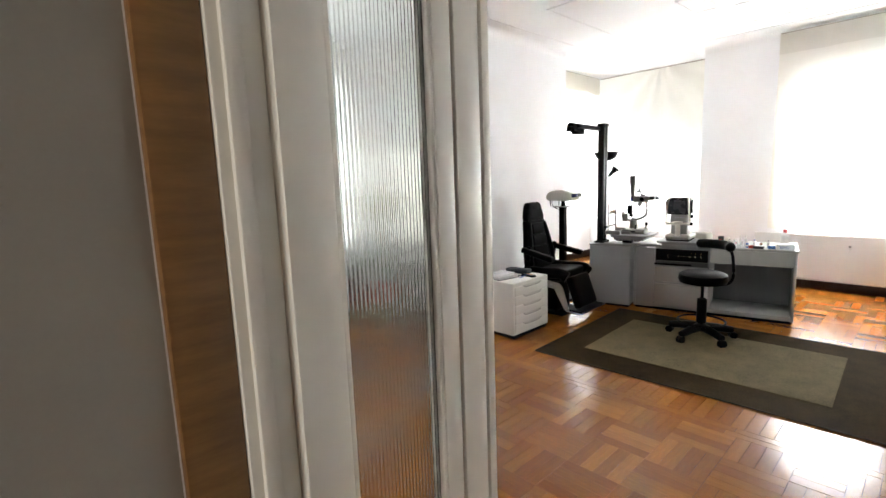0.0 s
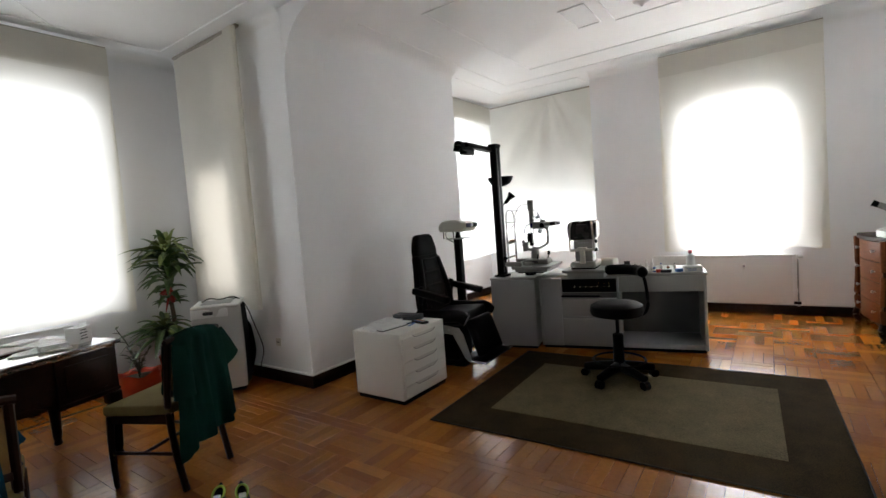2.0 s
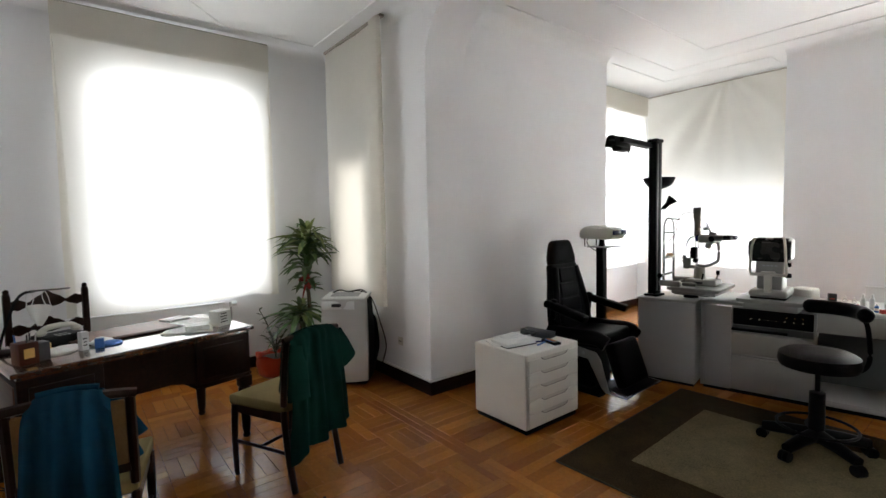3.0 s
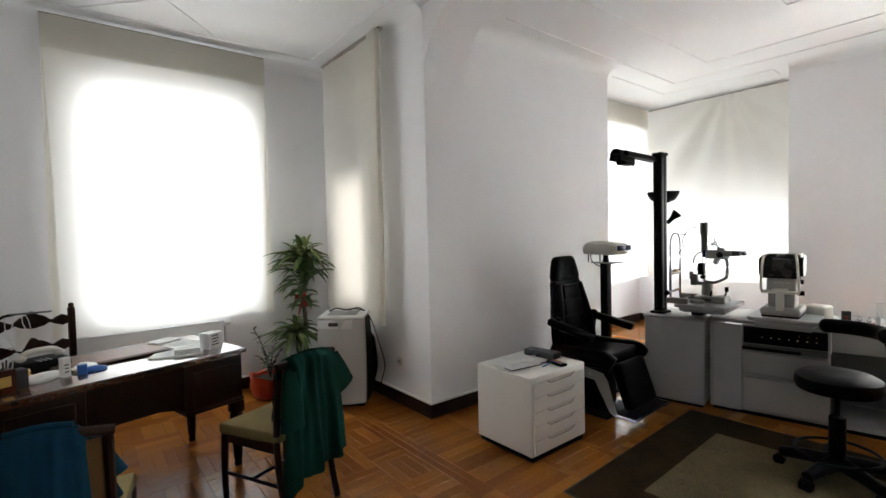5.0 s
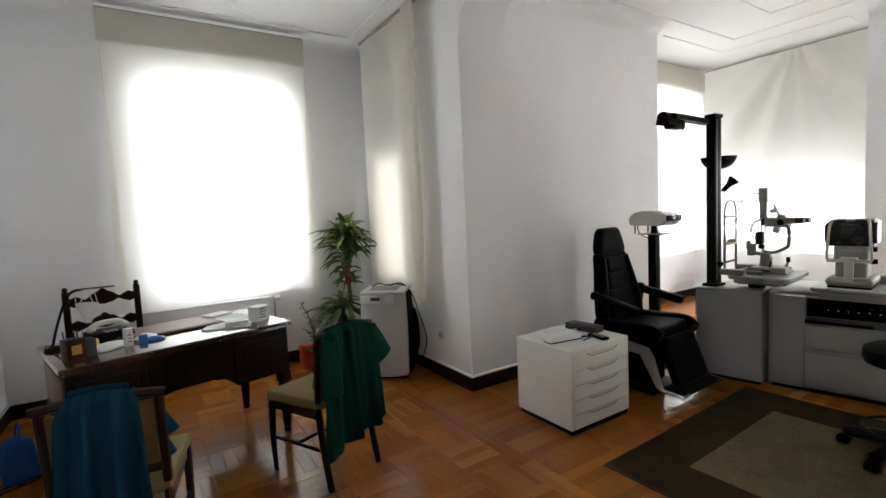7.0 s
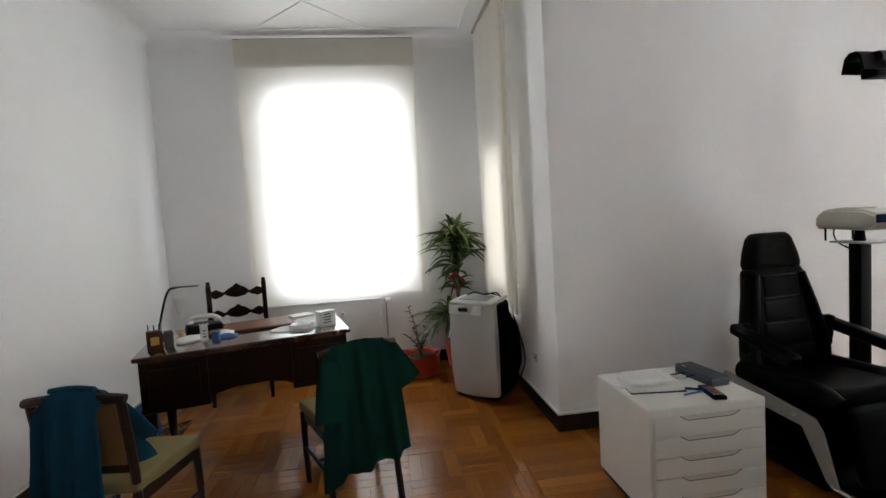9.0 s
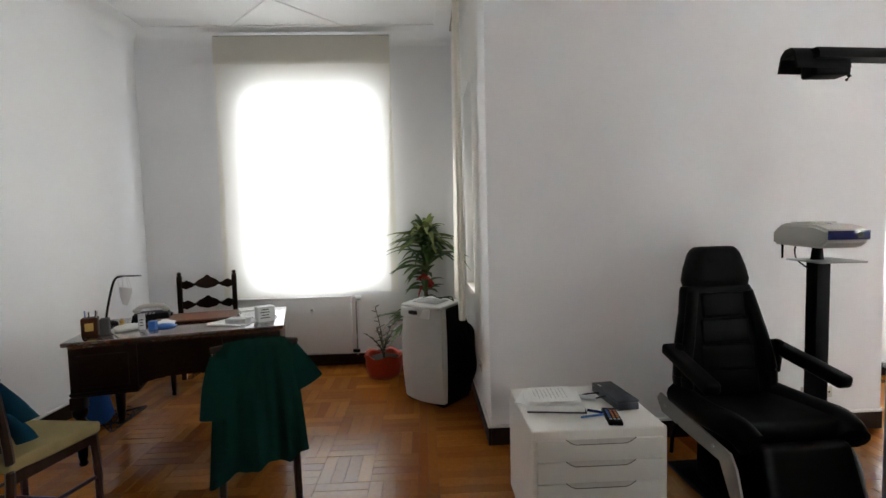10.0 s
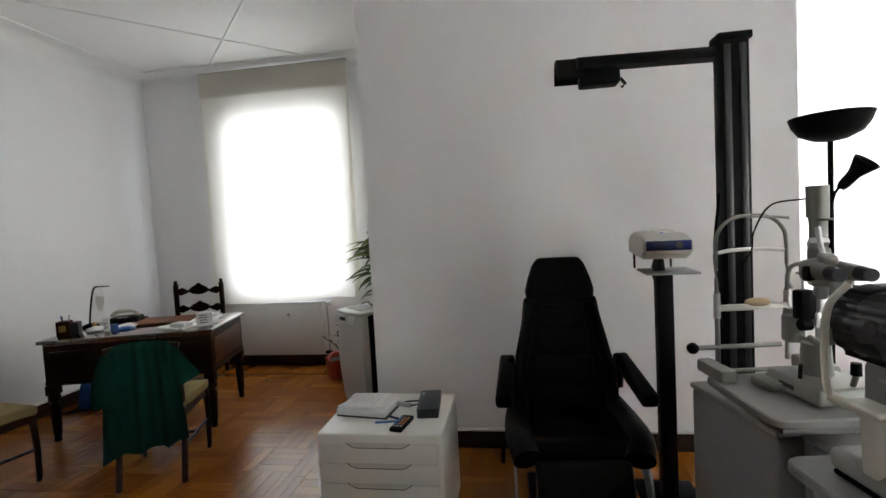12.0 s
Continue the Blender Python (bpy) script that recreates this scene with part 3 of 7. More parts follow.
def blind(m, width, z0, z1, label, seed, wave=0.012, pelmet=0.27, pelmet_width=None, group="window blinds", drape=0.0):
    """A hanging cloth blind under a double band: x across, y towards the room."""
    ob = thing("window_blind", m, label, "blind", group)
    piece("fabric", lambda bm: hanging(bm, width, z0, z1 - 0.01, wave, seed, drape), M_BLIND, ob)
    pw = pelmet_width or width
    if pelmet:
        piece("pelmet", lambda bm: sheet(bm, pw * 1.0, z1 - pelmet, z1 - 0.012, 0.006, seed + 4, 30, 8), M_PELMET, ob, "", T(0, 0.024, 0))
        piece("pelmet_lining", lambda bm: sheet(bm, pw * 0.90, z1 - pelmet + 0.03, z1 - 0.012, 0.004, seed + 6, 24, 6), M_PELMET, ob, "", T(0.02, 0.034, 0))
    for s in (-1, 1):
        def hem(bm):
            rows, grid = 30, []
            for j in range(rows + 1):
                v = j / rows
                k = 0.008 + 0.062 * (1 - v) ** 0.8
                z = z0 + 0.006 + (z1 - pelmet - 0.02 - z0) * v
                wob = 0.006 * noise.noise(Vector((seed, v * 5, s)))
                x = s * width / 2 * (1 + 0.020 * (1 - v))
                grid.append([bm.verts.new((x + wob, 0.004, z)), bm.verts.new((x + wob - s * k * 0.5, 0.013, z)), bm.verts.new((x + wob - s * k, 0.010, z))])
            for p, q in zip(grid, grid[1:]):
                for i in range(2):
                    bm.faces.new((p[i], p[i + 1], q[i + 1], q[i]))
        piece("side_hem", hem, M_BLIND, ob)
    piece("top_rail", lambda bm: span(bm, -pw / 2, pw / 2, -0.03, 0.012, z1 - 0.012, z1 + 0.004, 0.003), M_RAIL, ob, "thin dark mounting rail")
    return ob


M_RAIL = plain("brown_grey_rail", (0.42, 0.38, 0.32), 0.6)

window("window_1", T(XA - 0.26, WIN_A[1], WIN_A[2], 0, 0, -90), WIN_A[1] - WIN_A[0], WIN_A[3] - WIN_A[2], "white casement window behind a cream blind")
window("window_2", T(WIN_B[1], YB + 0.26, WIN_B[2], 0, 0, 180), WIN_B[1] - WIN_B[0], WIN_B[3] - WIN_B[2], "white casement window behind a cream blind")
window("window_3", T(WIN_C[1], YP + 0.26, WIN_C[2], 0, 0, 180), WIN_C[1] - WIN_C[0], WIN_C[3] - WIN_C[2], "white casement window behind a folded curtain")
window("window_4", T(BX - 0.22, WIN_D[1], WIN_D[2], 0, 0, -90), WIN_D[1] - WIN_D[0], WIN_D[3] - WIN_D[2], "white bay window behind a long blind")
window("window_5", T(WIN_E[1], BY + 0.22, WIN_E[2], 0, 0, 180), WIN_E[1] - WIN_E[0], WIN_E[3] - WIN_E[2], "white bay window with its shutter half down")


def roller_shutter():
    ob = thing("roller_shutter", T((WIN_E[0] + WIN_E[1]) / 2, BY + 0.285, 0), "grey roller shutter lowered over half the bay window", "shutter")
    w = WIN_E[1] - WIN_E[0]
    z = 1.42
    while z < WIN_E[3] - 0.02:
        piece("slat", lambda bm: span(bm, -w / 2 + 0.005, w / 2 - 0.005, -0.006, 0.006, z, z + 0.046, 0.004), M_GREY, ob)
        z += 0.047


roller_shutter()

blind(T(XA + 0.125, 1.475, 0, 0, 0, -90), 1.68, 0.745, H - 0.045, "cream fabric blind with a pelmet, lowered and glowing with daylight", 1.0, 0.016)
blind(T(0.065, YB - 0.07, 0, 0, 0, 180), 1.64, 0.775, H - 0.045, "cream fabric blind, lowered over the far window", 2.0, 0.010, 0.26)
blind(T(-3.60, 6.66, 0, 0, 0, -90), 2.02, 0.76, H - 0.02, "cream fabric blind around the bay, bright with daylight", 3.0, 0.02, 0.30)
blind(T(-2.66, 7.72, 0, 0, 0, 180), 1.88, 0.76, H - 0.02, "cream fabric blind hanging in the corner bay", 4.0, 0.030, 0.0, drape=0.030)


def side_curtain():
    """The narrow curtain beside the pillar, its free edge folded back."""
    ob = thing("window_curtain", T(-4.085, YP - 0.085, 0, 0, 0, 180), "cream fabric curtain with loose folds over a narrow window", "curtain")
    z0, z1, w = 0.745, H - 0.03, 1.18
    def cloth(bm):
        cols, rows, grid = 56, 24, []
        for j in range(rows + 1):
            v = j / rows
            row = []
            for i in range(cols + 1):
                u = i / cols
                y = 0.020 * math.sin(u * 9.0 + 0.7) * (0.4 + 0.6 * (1 - v)) + 0.012 * noise.noise(Vector((u * 5, v * 2, 7)))
                y += 0.02 * (1 - v)
                if u < 0.22:
                    y += 0.022 * math.cos(u / 0.22 * math.pi / 2)
                row.append(bm.verts.new(((u - 0.5) * w, y, z0 + (z1 - z0) * v + 0.012 * noise.noise(Vector((u * 6, 0, 2))) * (1 - v))))
            grid.append(row)
        for j in range(rows):
            for i in range(cols):
                bm.faces.new((grid[j][i], grid[j][i + 1], grid[j + 1][i + 1], grid[j + 1][i]))
    piece("fabric", cloth, M_BLIND, ob)
    def rolled(bm):
        rows, grid = 30, []
        for j in range(rows + 1):
            v = j / rows
            z = z0 - 0.035 + (z1 - 0.01 - z0 + 0.035) * v
            wob = 0.007 * noise.noise(Vector((3, v * 4, 5)))
            sec = [(-0.545, 0.018), (-0.592, 0.022), (-0.606, 0.044), (-0.592, 0.066), (-0.545, 0.070 + wob), (-0.490, 0.062 + wob), (-0.440, 0.058)]
            grid.append([bm.verts.new((x + wob, y, z)) for x, y in sec])
        for p, q in zip(grid, grid[1:]):
            for i in range(len(p) - 1):
                bm.faces.new((p[i], p[i + 1], q[i + 1], q[i]))
    piece("folded_edge", rolled, M_BLIND, ob)
    piece("top_rail", lambda bm: span(bm, -w / 2, w / 2, -0.02, 0.02, z1 - 0.005, z1 + 0.02, 0.004), M_RAIL, ob)


side_curtain()


def radiator_cover(m, width, label):
    ob = thing("radiator", m, label, "radiator", "flat radiators under the windows")
    piece("panel", lambda bm: span(bm, 0, width, 0, 0.035, 0.135, 0.70, 0.005), M_WALLPAINT, ob)
    piece("top_lip", lambda bm: span(bm, -0.004, width + 0.004, 0, 0.045, 0.70, 0.716, 0.004), M_WALLPAINT, ob)
    pipe = piece("pipe", lambda bm: add_tube(bm, curve_points([(width + 0.05, 0.02, 0.10), (width + 0.05, 0.02, 0.40), (width + 0.05, 0.022, 0.68)], 8), 0.008), M_PIPE, ob, "grey feed pipe")
    def valve(bm):
        add_cyl(bm, 0.016, 0.016, 0.05, T(width + 0.05, 0.022, 0.66))
        add_cyl(bm, 0.026, 0.022, 0.05, T(width + 0.05, 0.022, 0.69, 90, 0, 90), 14)
    piece("valve", valve, M_CARD, pipe, "white thermostat knob")
    def foot(bm):
        add_box(bm, 0.07, 0.04, 0.03, T(width + 0.04, 0.025, 0.13), 0.006)
    piece("lower_valve", foot, M_PLASTIC, pipe, "dark lower valve")
    return ob


M_WALLPAINT = plain("white_radiator_enamel", (0.76, 0.76, 0.75), 0.45, vary=0.02)
M_PIPE = plain("grey_pipe_paint", (0.35, 0.35, 0.35), 0.5)
radiator_cover(T(XA, 0.36, 0, 0, 0, 90) @ Matrix.Diagonal((1, -1, 1, 1)), 1.48, "flat white radiator panel with a grey feed pipe")
radiator_cover(T(-0.92, YB, 0) @ Matrix.Diagonal((1, -1, 1, 1)), 1.48, "flat white radiator panel below the far window")


def socket(m, label, pins=2):
    ob = thing("wall_socket", m, label, "socket", "wall sockets")
    piece("plate", lambda bm: add_box(bm, 0.075, 0.010, 0.075, T(0, 0.005, -0.0375), 0.006), M_CREAMP, ob)
    def holes(bm):
        for i in range(pins):
            add_cyl(bm, 0.006, 0.006, 0.004, T(-0.012 + 0.024 * i, 0.0095, 0, -90), 10)
    piece("socket_hole", holes, M_INK, ob)


def small_tap(m):
    ob = thing("thermostat", m, "small white thermostat fixed to the radiator panel", "thermostat", "thermostats")
    piece("body", lambda bm: add_box(bm, 0.035, 0.025, 0.055, T(0, 0.0125, 0), 0.008), M_CARD, ob)
    piece("dial", lambda bm: add_cyl(bm, 0.013, 0.012, 0.012, T(0, 0.025, 0.035, -90)), M_GREY, ob)
    piece("cord", lambda bm: add_tube(bm, [(0, 0.012, 0.0), (0.002, 0.012, -0.03), (0, 0.008, -0.05)], 0.004), M_CARD, ob)


small_tap(T(XA + 0.035, 1.45, 0.55, 0, 0, -90))
small_tap(T(0.09, YB - 0.035, 0.55, 0, 0, 180))
socket(T(-3.45, YP, 0.38, 0, 0, 180), "round-holed cream wall socket on the pillar", 2)
socket(T(XP, 5.10, 0.26, 0, 0, -90), "cream wall socket beside the projector post")
socket(T(XP, 5.24, 0.26, 0, 0, -90), "cream wall socket with a dark plug", 3)
socket(T(-4.50, YF, 0.24), "cream wall socket low on the wall")

# ---- front room: desk corner ----
def turned_leg(bm, h, r=0.034):
    add_lathe(bm, [(r * 0.55, 0), (r * 0.75, 0.012), (r * 0.55, 0.03), (r * 0.75, 0.06), (r * 0.95, h * 0.5), (r * 1.05, h * 0.62), (r * 0.7, h * 0.68), (r * 1.15, h * 0.74), (r * 1.15, h * 0.80), (r * 0.8, h * 0.84)], None, 14)
    add_box(bm, r * 2.1, r * 2.1, h * 0.17, T(0, 0, h * 0.83), 0.003)


DESK = T(-3.42, 0.936, 0, 0, 0, 104.5)


def desk():
    ob = thing("writing_desk", DESK, "dark walnut pedestal desk on turned legs with a polished top", "desk")
    w, d, z = 1.26, 0.76, 0.78
    def top(bm):
        add_box(bm, w, d, 0.028, T(0, 0, z - 0.028), 0.009, 3)
        add_box(bm, w - 0.05, d - 0.05, 0.018, T(0, 0, z - 0.046), 0.006)
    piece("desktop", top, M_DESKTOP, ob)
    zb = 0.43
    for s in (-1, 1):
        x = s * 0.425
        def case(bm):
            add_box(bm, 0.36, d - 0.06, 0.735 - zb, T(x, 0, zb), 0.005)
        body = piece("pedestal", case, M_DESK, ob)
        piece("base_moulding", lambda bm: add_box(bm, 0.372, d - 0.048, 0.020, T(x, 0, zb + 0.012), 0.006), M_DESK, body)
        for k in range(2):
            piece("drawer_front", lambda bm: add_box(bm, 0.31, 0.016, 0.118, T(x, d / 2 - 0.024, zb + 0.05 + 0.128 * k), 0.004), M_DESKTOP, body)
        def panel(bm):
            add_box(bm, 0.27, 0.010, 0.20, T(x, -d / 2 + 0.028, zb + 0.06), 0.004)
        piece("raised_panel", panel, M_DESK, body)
        piece("side_panel", lambda bm: add_box(bm, 0.008, d - 0.16, 0.21, T(s * 0.6075, 0, zb + 0.055), 0.003), M_DESKSIDE, body, "walnut side panel in a lighter, lit tone")
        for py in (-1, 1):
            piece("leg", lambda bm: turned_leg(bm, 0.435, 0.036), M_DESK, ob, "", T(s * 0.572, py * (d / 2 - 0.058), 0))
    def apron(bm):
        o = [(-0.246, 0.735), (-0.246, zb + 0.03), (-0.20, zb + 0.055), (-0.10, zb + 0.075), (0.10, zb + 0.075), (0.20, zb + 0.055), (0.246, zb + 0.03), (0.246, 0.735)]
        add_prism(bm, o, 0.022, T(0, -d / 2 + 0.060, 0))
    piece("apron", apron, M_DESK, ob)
    piece("knee_drawer", lambda bm: span(bm, -0.244, 0.244, d / 2 - 0.07, d / 2 - 0.045, 0.63, 0.735, 0.004), M_DESKTOP, ob)


# Desk walnut again, lightened for the warm light on its sides.
M_DESKSIDE = wood("lit_walnut_side", (0.040, 0.014, 0.006), (0.12, 0.044, 0.017), 0.36, coat=0.1, spec=0.25)
desk()


def on_desk(x, y, rz=0, z=0.78):
    return DESK @ T(x, y, z, 0, 0, rz)


def carved_chair():
    ob = thing("desk_chair", T(-4.607, 0.512, 0, 0, 0, -75), "dark carved antique chair with an open ladder back", "chair")
    w = 0.475
    for s in (-1, 1):
        def post(bm):
            add_box(bm, 0.042, 0.042, 0.985, T(s * w / 2, 0, 0), 0.004)
            add_lathe(bm, [(0.020, 0.985), (0.024, 0.992), (0.014, 1.0), (0.020, 1.012), (0.016, 1.024), (0.004, 1.03)], T(s * w / 2, 0, 0), 12)
        piece("back_post", post, M_DESK, ob)
        piece("front_leg", lambda bm: turned_leg(bm, 0.42, 0.024), M_DESK, ob, "", T(s * (w / 2 - 0.005), 0.42, 0))
        piece("stretcher", lambda bm: span(bm, s * w / 2 - 0.012, s * w / 2 + 0.012, 0.02, 0.40, 0.14, 0.17, 0.004), M_DESK, ob)
    def crest(bm, z, lift):
        n, top, bot = 48, [], []
        for i in range(n + 1):
            u = -1 + 2 * i / n
            a = abs(u)
            t = z + 0.030 + lift * math.exp(-(u / 0.24) ** 2) + 0.012 * abs(math.cos(u * 11)) * (1 - a) - 0.022 * math.exp(-((a - 0.52) / 0.10) ** 2) + 0.012 * math.exp(-((a - 0.78) / 0.09) ** 2)
            b = z - 0.026 - 0.012 * math.exp(-(u / 0.20) ** 2) + 0.020 * math.exp(-((a - 0.45) / 0.10) ** 2) - 0.014 * math.exp(-((a - 0.80) / 0.10) ** 2)
            top.append((u * w / 2 * 0.95, t))
            bot.append((u * w / 2 * 0.95, b))
        add_prism(bm, bot + top[::-1], 0.024)
        add_ball(bm, 0.018, T(0, -0.012, z + 0.012), 10, (1.5, 0.5, 1))
    piece("crest_rail", lambda bm: crest(bm, 0.905, 0.048), M_DESK, ob, "carved scalloped rail")
    piece("lower_rail", lambda bm: crest(bm, 0.715, 0.040), M_DESK, ob, "carved scalloped rail")
    piece("seat", lambda bm: add_box(bm, w + 0.02, 0.46, 0.04, T(0, 0.215, 0.43), 0.012, 3), M_DESK, ob)
    piece("seat_rail", lambda bm: span(bm, -w / 2, w / 2, 0.405, 0.43, 0.36, 0.43, 0.004), M_DESK, ob)


carved_chair()


def upholstered_chair(m, label, back_h=0.86, wb=0.36, panel=True):
    """Dark wooden chair: x along the back, y to the front."""
    ob = thing("side_chair", m, label, "chair", "visitor chairs at the desk")
    for s in (-1, 1):
        def rear(bm):
            pts = [(s * wb / 2, -0.055, 0.0), (s * wb / 2, -0.01, 0.22), (s * wb / 2, 0.012, 0.44), (s * wb / 2, 0.0, 0.62), (s * wb / 2, -0.03, back_h - 0.02)]
            add_tube(bm, curve_points(pts, 20), 0.0185, 8)
        piece("rear_leg", rear, M_CHAIRWOOD, ob)
        def fore(bm):
            pts = [(s * 0.205, 0.40, 0.0), (s * 0.207, 0.405, 0.05), (s * 0.212, 0.402, 0.25), (s * 0.21, 0.39, 0.43)]
            add_tube(bm, curve_points(pts, 16), 0.013, 8, 1.6)
        piece("front_leg", fore, M_CHAIRWOOD, ob)
        def side(bm):
            add_tube(bm, [(s * wb / 2, 0.0, 0.21), (s * 0.21, 0.40, 0.21)], 0.010)
        piece("stretcher", side, M_CHAIRWOOD, ob)
        piece("side_rail", lambda bm: add_prism(bm, [(0.0, 0.385), (0.40, 0.385), (0.40, 0.44), (0.0, 0.44)], 0.022, T(s * wb / 2, 0.0, 0, 0, 0, 90 - s * 3.4)), M_CHAIRWOOD, ob)
    piece("stretcher", lambda bm: add_tube(bm, [(-0.197, 0.2, 0.21), (0.197, 0.2, 0.21)], 0.010), M_CHAIRWOOD, ob)
    piece("front_rail", lambda bm: span(bm, -0.20, 0.20, 0.385, 0.407, 0.385, 0.44, 0.004), M_CHAIRWOOD, ob)
    def rail(bm):
        pts = []
        for i in range(13):
            u = -1 + 2 * i / 12
            pts.append((u * (wb / 2 + 0.022), -0.032 - 0.012 * (1 - u * u), back_h - 0.015 + 0.018 * (1 - u * u)))
        add_tube(bm, pts, 0.019, 8)
    piece("top_rail", rail, M_CHAIRWOOD, ob)
    piece("lower_rail", lambda bm: span(bm, -wb / 2 + 0.01, wb / 2 - 0.01, -0.010, 0.012, 0.53, 0.565, 0.004), M_CHAIRWOOD, ob)
    if panel:
        piece("back_panel", lambda bm: add_box(bm, wb - 0.03, 0.022, back_h - 0.60, T(0, -0.002, 0.565, 6), 0.006), M_CANE, ob, "tan upholstered back panel")
    def seat(bm):
        vs = add_box(bm, 1.0, 0.42, 0.058, T(0, 0.21, 0.432), 0.018, 3)
        for v in vs:
            k = (wb + 0.02) + (0.44 - wb) * max(0, min(1, v.co.y / 0.42))
            v.co.x *= k
            if v.co.z > 0.46:
                v.co.z += 0.012 * max(0, 1 - (v.co.x / 0.22) ** 2)
    piece("seat", seat, M_SEATCLOTH, ob, "worn olive cloth seat")
    return ob


GREEN_CHAIR = T(-2.465, 1.720, 0, 0, 0, 111.4)
BLUE_CHAIR = T(-2.066, 0.656, 0, 0, 0, 82)
upholstered_chair(GREEN_CHAIR, "dark wooden chair with an olive seat under a green scrub top")
upholstered_chair(BLUE_CHAIR, "dark wooden chair with a tan back and olive seat")


def scrub_top(m, mat, label, name, top, hem, w_top, w_hem, seed, sleeves, uneven=0.05, collar=True, front=0.28):
    """A garment hung over a chair back: rear panel, front flap and two sleeves."""
    ob = thing(name, m, label, "clothing", "scrub tops on chairs")
    def panel(bm, side, z_end, grow):
        cols, rows, grid = 64, 30, []
        for j in range(rows + 1):
            v = j / rows
            row = []
            for i in range(cols + 1):
                u = -1 + 2 * i / cols
                wd = w_top + (grow - w_top) * v ** 0.8
                fold = math.sin(u * 9.5 + seed + 0.9 * math.sin(v * 2.4)) * 0.024 * v ** 0.6 + math.sin(u * 21 + 2 * seed - v) * 0.007 * v ** 0.5 + 0.016 * noise.noise(Vector((u * 4, v * 3, seed)))
                crown = 0.020 * (1 - u * u)
                sag = uneven * (noise.noise(Vector((u * 1.6, 0, seed + 5))) - 0.7 * u) * v
                z = top + crown - (top - z_end) * v - sag
                arc = 0.038 * math.sin(min(1.0, v / 0.06) * math.pi / 2)
                row.append(bm.verts.new((u * wd / 2 * (1 - 0.05 * (1 - v)), -0.036 + side * (arc + 0.012 + (0.030 * v)) + side * fold, z - 0.028 * max(0, abs(u) - 0.8) / 0.2 * (1 - v))))
            grid.append(row)
        for j in range(rows):
            for i in range(cols):
                bm.faces.new((grid[j][i], grid[j][i + 1], grid[j + 1][i + 1], grid[j + 1][i]))
    piece("back_panel", lambda bm: panel(bm, -1, hem, w_hem), mat, ob)
    piece("front_panel", lambda bm: panel(bm, 1, top - front, w_top * 1.05), mat, ob)
    for pts, r0, r1 in sleeves:
        def sleeve(bm):
            line = curve_points(pts, 12)
            rings = []
            n = 16
            for k, p in enumerate(line):
                t = k / (len(line) - 1)
                dv = (line[min(k + 1, len(line) - 1)] - line[max(k - 1, 0)]).normalized()
                side = dv.cross(Vector((0, 1, 0))).normalized()
                wid = r0 + (r1 - r0) * t
                ring = []
                for q in range(n):
                    a = 2 * math.pi * q / n
                    ring.append(bm.verts.new(p + side * (wid * math.cos(a)) + Vector((0, 1, 0)) * ((0.016 + 0.014 * t) * math.sin(a) + 0.008 * noise.noise(p * 9))))
                rings.append(ring)
            for a, b in zip(rings, rings[1:]):
                for q in range(n):
                    bm.faces.new((a[q], a[(q + 1) % n], b[(q + 1) % n], b[q]))
        piece("sleeve", sleeve, mat, ob)
    if collar:
        piece("neckband", lambda bm: add_tube(bm, [(u * 0.09, -0.036 + 0.004 * math.cos(u * 3), top + 0.026 - 0.006 * u * u) for u in (-1, -0.6, -0.2, 0.2, 0.6, 1)], 0.011), mat, ob)
    return ob


scrub_top(GREEN_CHAIR, M_GREEN, "dark green scrub top draped over a chair back", "green_scrub_top", 0.868, 0.225, 0.375, 0.47, 1.3,
          [([(-0.150, -0.085, 0.82), (-0.175, -0.105, 0.70), (-0.185, -0.120, 0.54)], 0.055, 0.075),
           ([(0.150, -0.075, 0.82), (0.205, -0.075, 0.72), (0.250, -0.07, 0.630)], 0.055, 0.078)], 0.055, False)
scrub_top(BLUE_CHAIR, M_TEAL, "teal blue scrub top hanging over a chair back", "teal_scrub_top", 0.872, 0.22, 0.26, 0.32, 4.1,
          [([(0.10, 0.03, 0.80), (0.14, 0.08, 0.70), (0.17, 0.11, 0.62)], 0.05, 0.06),
           ([(0.11, 0.05, 0.66), (0.14, 0.09, 0.60), (0.16, 0.11, 0.53)], 0.04, 0.05)], 0.04)


